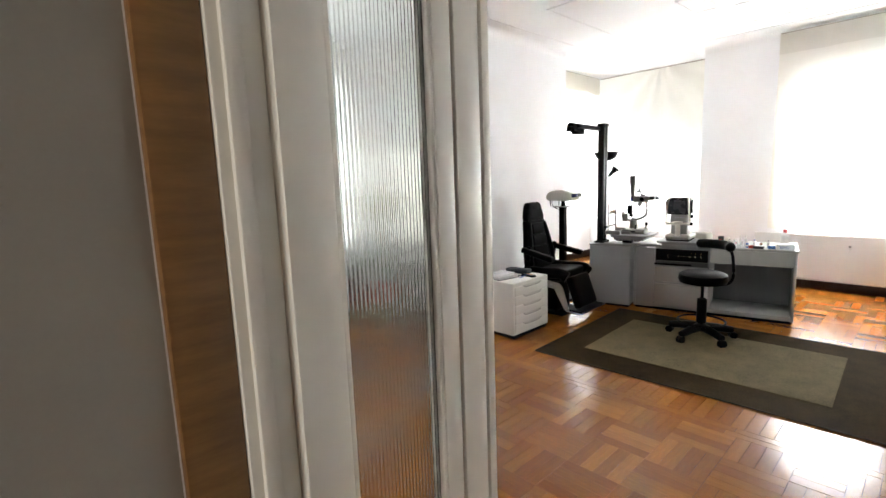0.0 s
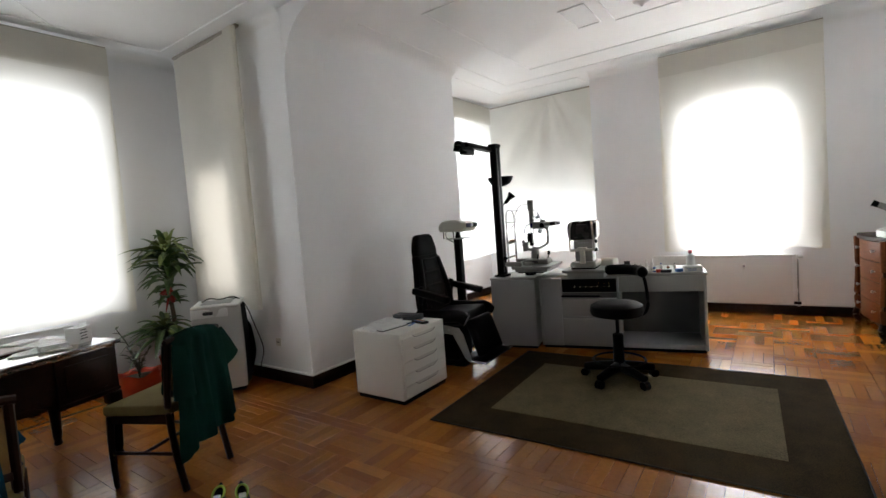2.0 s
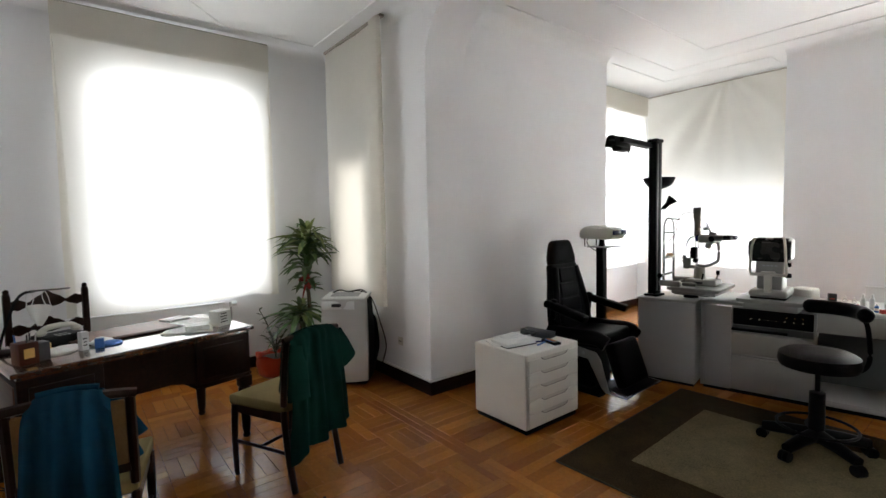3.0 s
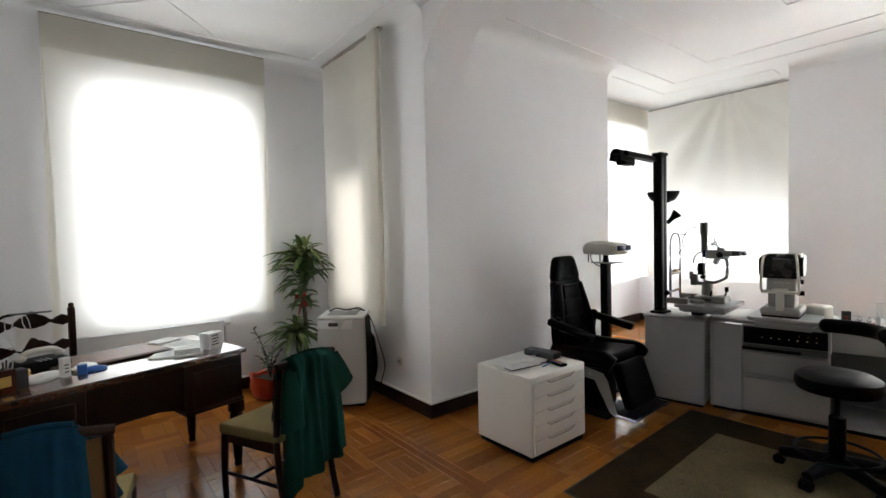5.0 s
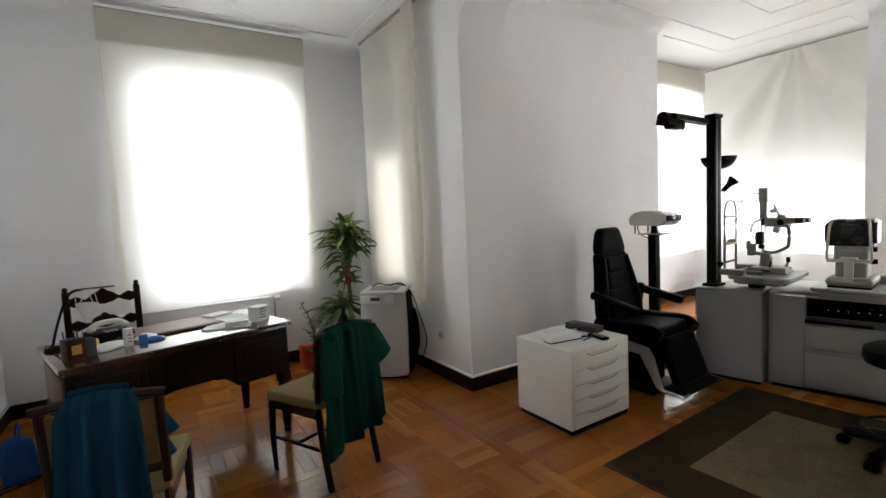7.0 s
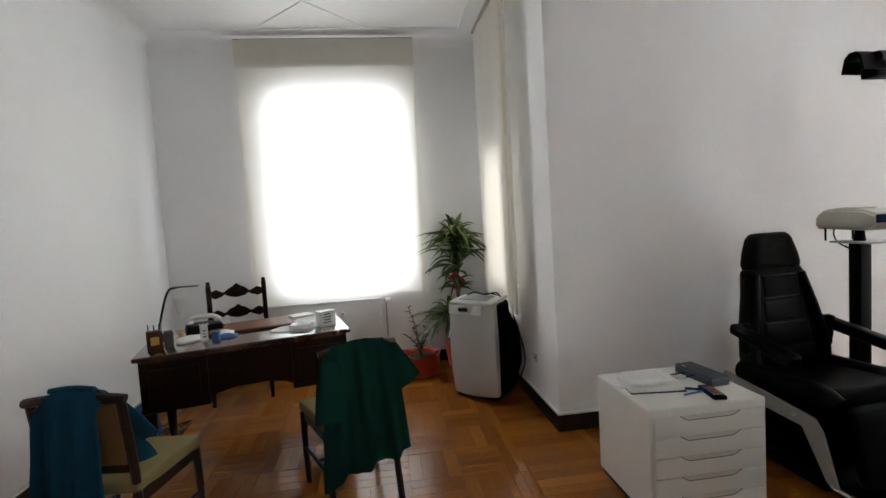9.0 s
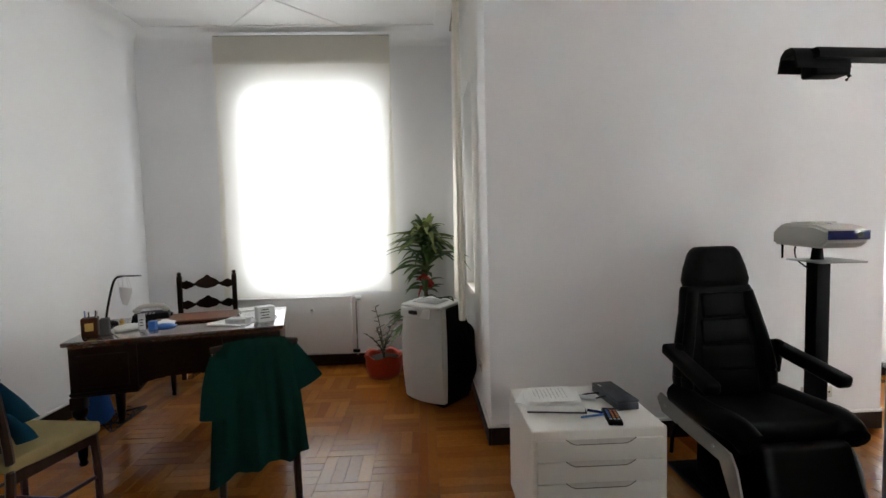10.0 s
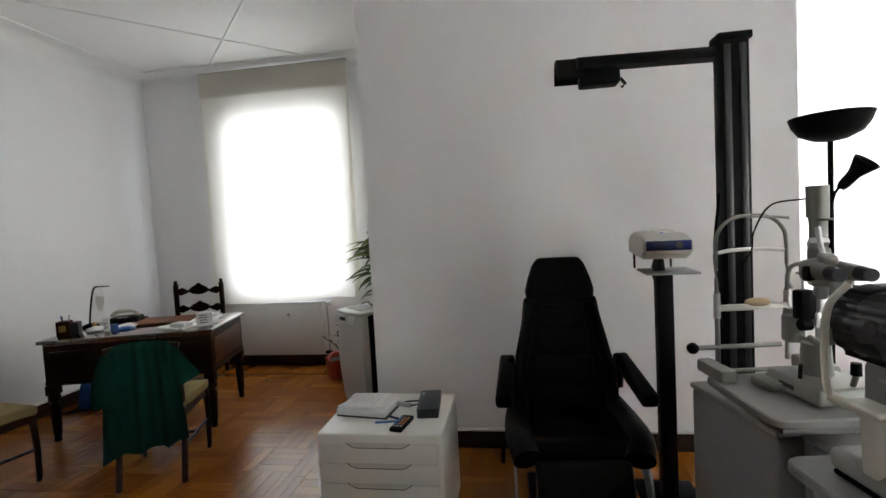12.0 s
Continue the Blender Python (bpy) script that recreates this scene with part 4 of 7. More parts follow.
def shoe(m):
    ob = thing("sneaker", m, "black sneaker with white lining and lime trim", "shoe", "pair of sneakers on the floor")
    def foot(bm, z0, z1, grow, n=28):
        a, b = [], []
        for i in range(n):
            t = 2 * math.pi * i / n
            y = 0.14 * math.sin(t)
            x = (0.046 if y > 0 else 0.036) * math.cos(t) * (1 + 0.12 * math.sin(t))
            a.append(bm.verts.new((x * (1 + grow), y * (1 + grow * 0.4), z0)))
            b.append(bm.verts.new((x, y, z1)))
        for i in range(n):
            bm.faces.new((a[i], a[(i + 1) % n], b[(i + 1) % n], b[i]))
        bm.faces.new(a[::-1])
        bm.faces.new(b)
    piece("sole", lambda bm: foot(bm, 0.0, 0.024, 0.04), M_SHOE, ob, "black rubber sole")
    def upper(bm):
        n, rings = 28, []
        for k in range(8):
            v = k / 7
            ring = []
            for i in range(n):
                t = 2 * math.pi * i / n
                y = 0.137 * math.sin(t)
                x = (0.045 if y > 0 else 0.036) * math.cos(t)
                ky = 1 - v * (0.62 if y > 0 else 0.18)
                kx = 1 - 0.25 * v - 0.15 * v * v
                yy = y * ky - 0.028 * v
                zz = 0.024 + v * (0.066 + 0.02 * (-yy / 0.14))
                ring.append(bm.verts.new((x * kx, yy, zz)))
            rings.append(ring)
        for a, b in zip(rings, rings[1:]):
            for i in range(n):
                bm.faces.new((a[i], a[(i + 1) % n], b[(i + 1) % n], b[i]))
    piece("upper", upper, M_SHOE, ob)
    piece("collar", lambda bm: add_tube(bm, [(0.028 * math.cos(t), -0.055 + 0.052 * math.sin(t), 0.096 - 0.012 * math.sin(t)) for t in [2 * math.pi * i / 20 for i in range(21)]], 0.006), M_LIME, ob, "lime green collar")
    piece("insole", lambda bm: add_ball(bm, 0.05, T(0, -0.055, 0.05), 14, (0.45, 0.85, 0.25)), M_GREY, ob, "pale grey lining")
    def laces(bm):
        for k in range(4):
            y = 0.015 + 0.018 * k
            add_tube(bm, [(-0.018, y, 0.090 - 0.009 * k), (0, y + 0.003, 0.097 - 0.010 * k), (0.018, y, 0.090 - 0.009 * k)], 0.0035, 6)
    piece("laces", laces, M_SHOE, ob)
    piece("tongue", lambda bm: add_box(bm, 0.034, 0.040, 0.008, T(0, -0.004, 0.094, -20), 0.003, 2), M_CARD, ob, "white tongue patch")
    def stripe(bm):
        for s in (-1, 1):
            add_tube(bm, [(s * 0.044, -0.02, 0.03), (s * 0.038, 0.005, 0.06), (s * 0.030, 0.015, 0.082)], 0.004, 6)
    piece("stripe", stripe, M_LIME, ob)


M_SHOE = fabric("black_sneaker_mesh", (0.014, 0.016, 0.015), 0.85, 300, vary=0.3)
M_LIME = fabric("lime_sneaker_trim", (0.28, 0.36, 0.05), 0.8, 300)
shoe(T(-1.935, 1.525, 0, 0, 0, -128))
shoe(T(-1.835, 1.605, 0, 0, 0, -118))


def air_conditioner():
    ob = thing("portable_air_conditioner", T(-3.707, 2.56, 0, 0, 0, 48.7), "silver white portable air conditioner with dark sides on the floor", "air conditioner")
    w, h = 0.417, 0.81
    def front(bm):
        n, rows = 14, 22
        grid = []
        for j in range(rows + 1):
            v = j / rows
            row = []
            for i in range(n + 1):
                u = -1 + 2 * i / n
                bulge = 0.045 * (1 - u * u) + 0.028 * math.sin(math.pi * min(1, v * 1.02))
                inset = 0.010 * max(0, (0.12 - v) / 0.12)
                row.append(bm.verts.new((u * w / 2 * (0.965 + 0.035 * math.sin(math.pi * v)) * (1 - inset), -bulge + 0.02, 0.035 + (h - 0.055) * v)))
            grid.append(row)
        for j in range(rows):
            for i in range(n):
                bm.faces.new((grid[j][i], grid[j][i + 1], grid[j + 1][i + 1], grid[j + 1][i]))
        edge = [grid[j][0] for j in range(rows + 1)] + grid[rows][1:] + [grid[j][n] for j in range(rows - 1, -1, -1)] + grid[0][n - 1:0:-1]
        back = [bm.verts.new((v.co.x, 0.06, v.co.z)) for v in edge]
        for i in range(len(edge)):
            k = (i + 1) % len(edge)
            bm.faces.new((edge[i], edge[k], back[k], back[i]))
    piece("front_shell", front, M_AC, ob)
    def body(bm):
        out = [(0.055, 0.02), (0.40, 0.02), (0.40, 0.46), (0.33, 0.70), (0.30, 0.785), (0.055, 0.785)]
        vs = add_prism(bm, out, w * 0.95, T(0, 0, 0, 0, 0, 90))
        bmesh.ops.bevel(bm, geom=list({e for v in vs for e in v.link_edges}), offset=0.02, segments=3, affect="EDGES")
    piece("rear_body", body, M_PLASTIC, ob, "black rear housing")
    lid = piece("top_cover", lambda bm: add_box(bm, w * 0.97, 0.30, 0.03, T(0, 0.135, h - 0.032, 4), 0.012, 3), M_AC, ob)
    for k in range(8):
        piece("vent_slat", lambda bm: add_box(bm, w * 0.62, 0.010, 0.006, T(0.0, 0.05 + 0.02 * k, h - 0.003 + 0.0014 * k, 20), 0.002, 1), M_GREY, lid)
    cp = piece("control_panel", lambda bm: add_box(bm, w * 0.72, 0.012, 0.075, T(-0.045, -0.028, h - 0.112, -8), 0.005), M_CARD, ob, "white control panel")
    piece("display", lambda bm: add_box(bm, 0.085, 0.008, 0.030, T(-0.055, -0.034, h - 0.088, -8), 0.012, 3), M_INK, cp, "dark oval display")
    piece("plinth", lambda bm: add_box(bm, w * 0.9, 0.34, 0.03, T(0, 0.20, 0), 0.008), M_PLASTIC, ob)
    piece("exhaust_hose", lambda bm: add_tube(bm, curve_points([(0.10, 0.36, 0.60), (0.16, 0.42, 0.5), (0.19, 0.40, 0.30), (0.16, 0.36, 0.12)], 30), 0.055, 14), M_PLASTIC, ob, "dark ribbed hose")
    piece("power_cable", lambda bm: add_tube(bm, curve_points([(-0.02, 0.20, 0.80), (0.08, 0.23, 0.83), (0.20, 0.25, 0.76), (0.27, 0.30, 0.52), (0.33, 0.27, 0.30), (0.30, 0.22, 0.14)], 40), 0.005, 6), M_PLASTIC, ob, "thin black cable")
    def coil(bm):
        add_tube(bm, curve_points([(-0.15, 0.20, 0.815), (-0.10, 0.25, 0.835), (0.0, 0.22, 0.825), (0.10, 0.26, 0.835), (0.17, 0.20, 0.815)], 30), 0.006, 6)
    piece("cord", coil, M_PLASTIC, ob)


air_conditioner()


def strap_leaf(bm, base, az, rise, length, width, droop, seg=7):
    """One long pointed leaf that arches over."""
    d = Vector((math.cos(az), math.sin(az), 0))
    side = Vector((-d.y, d.x, 0))
    prev = None
    for k in range(seg + 1):
        t = k / seg
        p = Vector(base) + d * (length * t * math.cos(rise) + 0.0) + Vector((0, 0, length * (t * math.sin(rise) - droop * t * t)))
        w = width * (math.sin(math.pi * min(1, 0.16 + 0.84 * t)) ** 0.8) * (1 - 0.15 * t) if k < seg else 0.001
        mid = bm.verts.new(p - Vector((0, 0, w * 0.25)))
        l, r = bm.verts.new(p + side * w / 2), bm.verts.new(p - side * w / 2)
        if prev:
            bm.faces.new((prev[0], prev[1], mid, l))
            bm.faces.new((prev[1], prev[2], r, mid))
        prev = (l, mid, r)


def pot_outline(r, h):
    return [(r * 0.72, 0), (r * 0.78, 0.004), (r * 0.95, h * 0.55), (r, h * 0.93), (r * 1.04, h * 0.94), (r * 1.04, h), (r * 0.92, h), (r * 0.9, h * 0.88), (0.004, h * 0.88)]


def dracaena():
    ob = thing("dracaena", T(-4.62, 2.60, 0), "tall green dracaena with striped leaves and red ribbon", "plant")
    piece("pot", lambda bm: add_lathe(bm, pot_outline(0.15, 0.26), None, 24), M_TERRA, ob, "orange plant pot")
    piece("soil", lambda bm: add_cyl(bm, 0.135, 0.135, 0.012, T(0, 0, 0.222), 20), M_SOIL, ob)
    piece("cane", lambda bm: add_tube(bm, curve_points([(0.01, 0, 0.22), (0.02, 0.01, 0.6), (-0.01, 0.0, 0.95), (0.0, 0.01, 1.34)], 24), 0.022, 10, 0.75), M_STEM, ob)
    piece("cane", lambda bm: add_tube(bm, curve_points([(-0.05, -0.03, 0.22), (-0.04, -0.06, 0.35), (0.0, -0.08, 0.52)], 12), 0.016, 10, 0.8), M_STEM, ob)
    rnd = random.Random(5)
    for base, n, lo, hi, zs, mat in (((0, 0.01, 1.32), 74, 0.34, 0.54, 0.34, M_LEAF), ((0, 0.01, 1.35), 40, 0.34, 0.52, 0.16, M_LEAF_Y), ((0, -0.08, 0.56), 40, 0.32, 0.50, 0.14, M_LEAF), ((0, -0.08, 0.58), 14, 0.24, 0.38, 0.08, M_LEAF_Y), ((0.0, 0.0, 0.96), 22, 0.20, 0.30, 0.22, M_LEAF)):
        def crown(bm):
            for k in range(n):
                az = k * 2.399 + rnd.uniform(-0.3, 0.3)
                rise = rnd.uniform(0.25, 1.42)
                strap_leaf(bm, (base[0], base[1], base[2] - zs * rnd.random()), az, rise, rnd.uniform(lo, hi), rnd.uniform(0.056, 0.080), rnd.uniform(0.40, 0.95))
        piece("crown", crown, mat, ob)
    def ribbon(bm):
        for k in range(7):
            a = k * 0.9
            add_ball(bm, 0.058, T(0.03 * math.cos(a), 0.03 * math.sin(a), 0.83 + 0.016 * k, 20 * k, 30, 50 * k), 8, (1.2, 0.3, 0.7))
        add_tube(bm, [(0.03, -0.03, 0.83), (0.05, -0.06, 0.76), (0.04, -0.07, 0.70)], 0.012, 6, 0.4)
    piece("ribbon", ribbon, M_RED, ob, "red bow ribbon")


dracaena()


def zz_plant():
    ob = thing("potted_plant", T(-4.46, 2.19, 0) @ Matrix.Scale(1.15, 4), "small dark-leaved plant in an orange wrapped pot on the floor", "plant")
    def wrap(bm):
        n, rings = 30, []
        for z, r in ((0, 0.11), (0.02, 0.135), (0.10, 0.155), (0.155, 0.15), (0.185, 0.162), (0.175, 0.14), (0.14, 0.13)):
            rings.append([bm.verts.new(((r + 0.006 * math.sin(7 * t + z * 20)) * math.cos(t), (r + 0.006 * math.sin(7 * t + z * 20)) * math.sin(t), z + (0.012 * math.sin(5 * t) if z > 0.17 else 0))) for t in [2 * math.pi * i / n for i in range(n)]])
        for a, b in zip(rings, rings[1:]):
            for i in range(n):
                bm.faces.new((a[i], a[(i + 1) % n], b[(i + 1) % n], b[i]))
        bm.faces.new(rings[0][::-1])
    piece("pot", wrap, M_TERRA, ob)
    piece("soil", lambda bm: add_cyl(bm, 0.13, 0.13, 0.01, T(0, 0, 0.138), 20), M_SOIL, ob)
    rnd = random.Random(9)
    for az, lean, ln in ((3.6, 0.42, 0.40), (4.6, 0.20, 0.24), (5.5, 0.7, 0.22), (2.4, 0.35, 0.26), (1.0, 0.4, 0.24)):
        d = Vector((math.cos(az), math.sin(az), 0))
        pts = [Vector((0, 0, 0.14)) + d * (lean * ln * t * t) + Vector((0, 0, ln * t)) for t in (0, 0.25, 0.5, 0.75, 1)]
        def stem(bm):
            add_tube(bm, pts, 0.007, 6, 0.5)
        st = piece("stem", stem, M_LEAF_D, ob)
        def leaves(bm):
            for k in range(9):
                t = 0.25 + 0.75 * k / 8
                p = Vector((0, 0, 0.14)) + d * (lean * ln * t * t) + Vector((0, 0, ln * t))
                strap_leaf(bm, p, az + (1.3 if k % 2 else -1.3) + rnd.uniform(-0.3, 0.3), 0.6, 0.062, 0.028, 0.3, 5)
        piece("leaves", leaves, M_LEAF_D, st)


zz_plant()


# things on the desk
def desk_lamp():
    ob = thing("desk_lamp", on_desk(-0.560, 0.150, -34), "slim bent black desk lamp at the back corner of the desk", "lamp")
    piece("base", lambda bm: add_lathe(bm, [(0.060, 0), (0.060, 0.012), (0.04, 0.022), (0.012, 0.026)], None, 24), M_BLACK, ob)
    piece("arm", lambda bm: add_tube(bm, curve_points([(-0.02, 0, 0.02), (0.0, 0, 0.10), (0.04, 0, 0.22), (0.075, 0, 0.30), (0.11, 0, 0.335), (0.16, 0, 0.345)], 36), 0.0075, 8), M_BLACK, ob)
    piece("light_bar", lambda bm: add_box(bm, 0.18, 0.026, 0.009, T(0.235, 0, 0.344, 0, -2), 0.004), M_DKGREY, ob, "flat grey light bar")
    piece("cable", lambda bm: add_tube(bm, curve_points([(-0.02, 0, 0.03), (-0.065, 0.03, 0.02), (-0.085, 0.04, 0.0)], 14), 0.0035, 6), M_BLACK, ob)
    return ob


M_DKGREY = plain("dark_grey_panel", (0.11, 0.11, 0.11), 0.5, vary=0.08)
desk_lamp()


def face_mask():
    """A white pleated mask hung by its loops from the lamp."""
    ob = thing("face_mask", on_desk(-0.420, 0.056, -34, 0.995), "white paper face mask hanging by its loops", "mask")
    def cup(bm):
        n, m, grid = 14, 8, []
        for j in range(m + 1):
            v = j / m
            row = []
            for i in range(n + 1):
                u = -1 + 2 * i / n
                wd = 0.062 * (1 - 0.85 * v ** 1.5)
                row.append(bm.verts.new((u * wd, -0.035 * (1 - u * u) * (0.4 + 0.6 * math.sin(math.pi * (0.2 + 0.6 * v))) + 0.012, 0.055 - 0.12 * v - 0.01 * u * u)))
            grid.append(row)
        for j in range(m):
            for i in range(n):
                bm.faces.new((grid[j][i], grid[j][i + 1], grid[j + 1][i + 1], grid[j + 1][i]))
    piece("cup", cup, M_PAPER, ob)
    for s in (-1, 1):
        piece("loop", lambda bm: add_tube(bm, curve_points([(s * 0.055, 0.01, 0.05), (s * 0.05, 0.0, 0.10), (s * 0.03, 0.0, 0.135), (s * 0.02, 0.01, 0.09), (s * 0.035, 0.012, 0.04)], 16), 0.0022, 5), M_PAPER, ob)


face_mask()


def desk_phone():
    ob = thing("desk_telephone", on_desk(-0.30, 0.20, 10), "dark desk telephone with a cream handset", "telephone")
    piece("base", lambda bm: add_box(bm, 0.24, 0.20, 0.06, T(0, 0, 0), 0.012, 3, (0.92, 0.85)), M_PLASTIC, ob)
    def hs(bm):
        add_tube(bm, curve_points([(-0.09, 0, 0.085), (-0.05, 0, 0.105), (0.05, 0, 0.105), (0.09, 0, 0.085)], 16), 0.017, 10)
        for s in (-1, 1):
            add_ball(bm, 0.028, T(s * 0.09, 0, 0.078), 12, (1, 1, 0.7))
    piece("handset", hs, M_CREAMP, ob, "cream handset")
    def keys(bm):
        for i in range(4):
            for j in range(3):
                add_box(bm, 0.016, 0.012, 0.006, T(-0.03 + 0.024 * j, -0.075 + 0.018 * i, 0.055), 0.002, 1)
    piece("keypad", keys, M_GREY, ob)
    piece("cord", lambda bm: add_tube(bm, [(0.12 + 0.008 * math.cos(k * 1.2), -0.03 + 0.004 * k + 0.0, 0.02 + 0.008 * math.sin(k * 1.2)) for k in range(40)], 0.003, 5), M_PLASTIC, ob)


desk_phone()


def pen_holder():
    ob = thing("pen_holder", on_desk(-0.535, -0.20, 12), "brown wooden pen box with pens on the desk", "pen holder")
    piece("box", lambda bm: add_box(bm, 0.085, 0.085, 0.115, None, 0.004), M_DRESSER, ob)
    piece("emblem", lambda bm: add_box(bm, 0.045, 0.004, 0.050, T(0, -0.043, 0.035), 0.002, 1), M_GOLD, ob, "golden square emblem")
    for i, (x, y, mat) in enumerate(((0.02, 0.01, M_INK), (-0.02, 0.02, M_BLUE), (0.0, -0.02, M_INK), (0.028, -0.015, M_STEEL))):
        piece("pen", lambda bm: add_tube(bm, [(x, y, 0.02), (x * 1.5, y * 1.4, 0.155)], 0.004, 6), mat, ob)
    piece("cup", lambda bm: add_box(bm, 0.05, 0.07, 0.10, T(0.075, 0.01, 0), 0.006), M_INK, ob)


pen_holder()


def carton(m, sx, sy, sz, mat, label, category="box", name="small_box", print_mat=None, bars=3, group="boxes on the desk"):
    ob = thing(name, m, label, category, group)
    piece("carton", lambda bm: add_box(bm, sx, sy, sz, None, 0.0025, 1), mat, ob)
    piece("lid_seam", lambda bm: add_box(bm, sx * 0.98, 0.0015, 0.0012, T(0, 0, sz), 0), M_GREY, ob)
    if print_mat:
        def bars_mesh(bm):
            for k in range(bars):
                add_box(bm, sx * (0.55 - 0.12 * (k % 2)), 0.0012, sz * 0.06, T(-sx * 0.08, -sy / 2 - 0.0004, sz * (0.25 + 0.18 * k)), 0)
        piece("print", bars_mesh, print_mat, ob, "dark illegible printing")
    return ob


def paper_stack(m, sx, sy, n, label, seed, name="paper_stack", mat=None, step=0.0035):
    ob = thing(name, m, label, "papers", "papers")
    rnd = random.Random(seed)
    for k in range(n):
        def leafy(bm):
            cols, rows, grid = 6, 8, []
            lift = rnd.uniform(0, 0.006)
            for j in range(rows + 1):
                row = []
                for i in range(cols + 1):
                    u, v = i / cols - 0.5, j / rows - 0.5
                    row.append(bm.verts.new((u * sx, v * sy, step + lift * (abs(u) * 2) ** 3)))
                grid.append(row)
            low = [[bm.verts.new((q.co.x, q.co.y, 0)) for q in row] for row in grid]
            for j in range(rows):
                for i in range(cols):
                    bm.faces.new((grid[j][i], grid[j][i + 1], grid[j + 1][i + 1], grid[j + 1][i]))
                    bm.faces.new((low[j][i], low[j + 1][i], low[j + 1][i + 1], low[j][i + 1]))
            rim = [(0, i) for i in range(cols)] + [(j, cols) for j in range(rows)] + [(rows, i) for i in range(cols, 0, -1)] + [(j, 0) for j in range(rows, 0, -1)]
            for a, b in zip(rim, rim[1:] + rim[:1]):
                bm.faces.new((grid[a[0]][a[1]], low[a[0]][a[1]], low[b[0]][b[1]], grid[b[0]][b[1]]))
        s = piece("paper_sheet", leafy, mat or M_PAPER, ob, "", T(rnd.uniform(-0.01, 0.01), rnd.uniform(-0.012, 0.012), k * (step + 0.0004), 0, 0, rnd.uniform(-9, 9)))
        if k == n - 1:
            def lines(bm):
                for q in range(11):
                    add_box(bm, sx * (0.72 if q % 4 else 0.5), 0.0022, 0.0006, T(-0.01 if q % 4 else -0.03, sy * (0.38 - 0.073 * q), step + 0.0004), 0)
            piece("print", lines, M_PRINT, s, "grey lines of illegible print")
    return ob


M_PRINT = plain("grey_print", (0.40, 0.40, 0.41), 0.8)
paper_stack(on_desk(0.40, 0.10, 8), 0.21, 0.29, 4, "loose white papers spread on the desk", 3)
paper_stack(on_desk(0.30, -0.16, 60), 0.20, 0.28, 2, "white papers lying on the desk", 5)
paper_stack(on_desk(0.47, -0.02, 20), 0.15, 0.21, 3, "pale blue grey leaflets on the desk", 8, "leaflets", M_CARD)
carton(on_desk(0.50, -0.17, 20), 0.115, 0.085, 0.105, M_CARD, "white cardboard box with dark printing on the desk", print_mat=M_INK, bars=4)
carton(on_desk(0.33, -0.20, -20), 0.14, 0.09, 0.040, M_CARD, "flat white carton on the desk", print_mat=M_PRINT)
carton(on_desk(0.37, 0.22, 15), 0.17, 0.12, 0.030, M_PAPER, "flat white carton at the back of the desk")
carton(on_desk(-0.27, -0.13, 20), 0.040, 0.035, 0.105, M_CARD, "upright white medicine carton on the desk", print_mat=M_INK)
carton(on_desk(-0.20, -0.15, -15), 0.045, 0.035, 0.055, M_BLUE, "small blue medicine carton on the desk")


def desk_pad():
    ob = thing("desk_pad", on_desk(0.02, 0.14, 0), "reddish brown leather desk pad", "desk pad")
    piece("board", lambda bm: add_box(bm, 0.60, 0.36, 0.016, None, 0.005), M_DRESSER, ob)
    piece("leather_panel", lambda bm: add_box(bm, 0.54, 0.30, 0.003, T(0, 0, 0.0155), 0.001, 1), M_DRESSER_F, ob)


desk_pad()


def crumpled(m, r, mat, label, seed, name="tissue"):
    bm = bmesh.new()
    bmesh.ops.create_icosphere(bm, subdivisions=3, radius=r)
    for v in bm.verts:
        n = noise.noise(v.co * (2.2 / r) * 0.5 + Vector((seed, 0, 0)))
        v.co *= 1 + 0.35 * n
        v.co.z = max(0.0, v.co.z * 0.45 + r * 0.25)
        v.co.x *= 1.4
    return solid(name, bm, mat, label, "tissue", m, "tissues")


crumpled(on_desk(-0.36, -0.10, 20), 0.06, M_PAPER, "crumpled white plastic bag on the desk", 1.0)
crumpled(on_desk(-0.16, -0.05, 60), 0.055, M_PAPER, "crumpled white tissue on the desk", 3.0)
crumpled(on_desk(-0.13, -0.12, 10), 0.04, M_BLUE, "crumpled pale blue glove on the desk", 6.0)


def figurine():
    bm = bmesh.new()
    add_ball(bm, 0.022, T(0, 0, 0.02), 12, (1, 0.8, 1))
    add_ball(bm, 0.016, T(0, 0, 0.05), 12)
    add_ball(bm, 0.014, T(0.02, 0, 0.018), 10, (1.5, 0.7, 0.7))
    return solid("desk_ornament", bm, M_GOLD, "small shiny golden desk ornament", "ornament", on_desk(-0.41, -0.05, 0))


figurine()


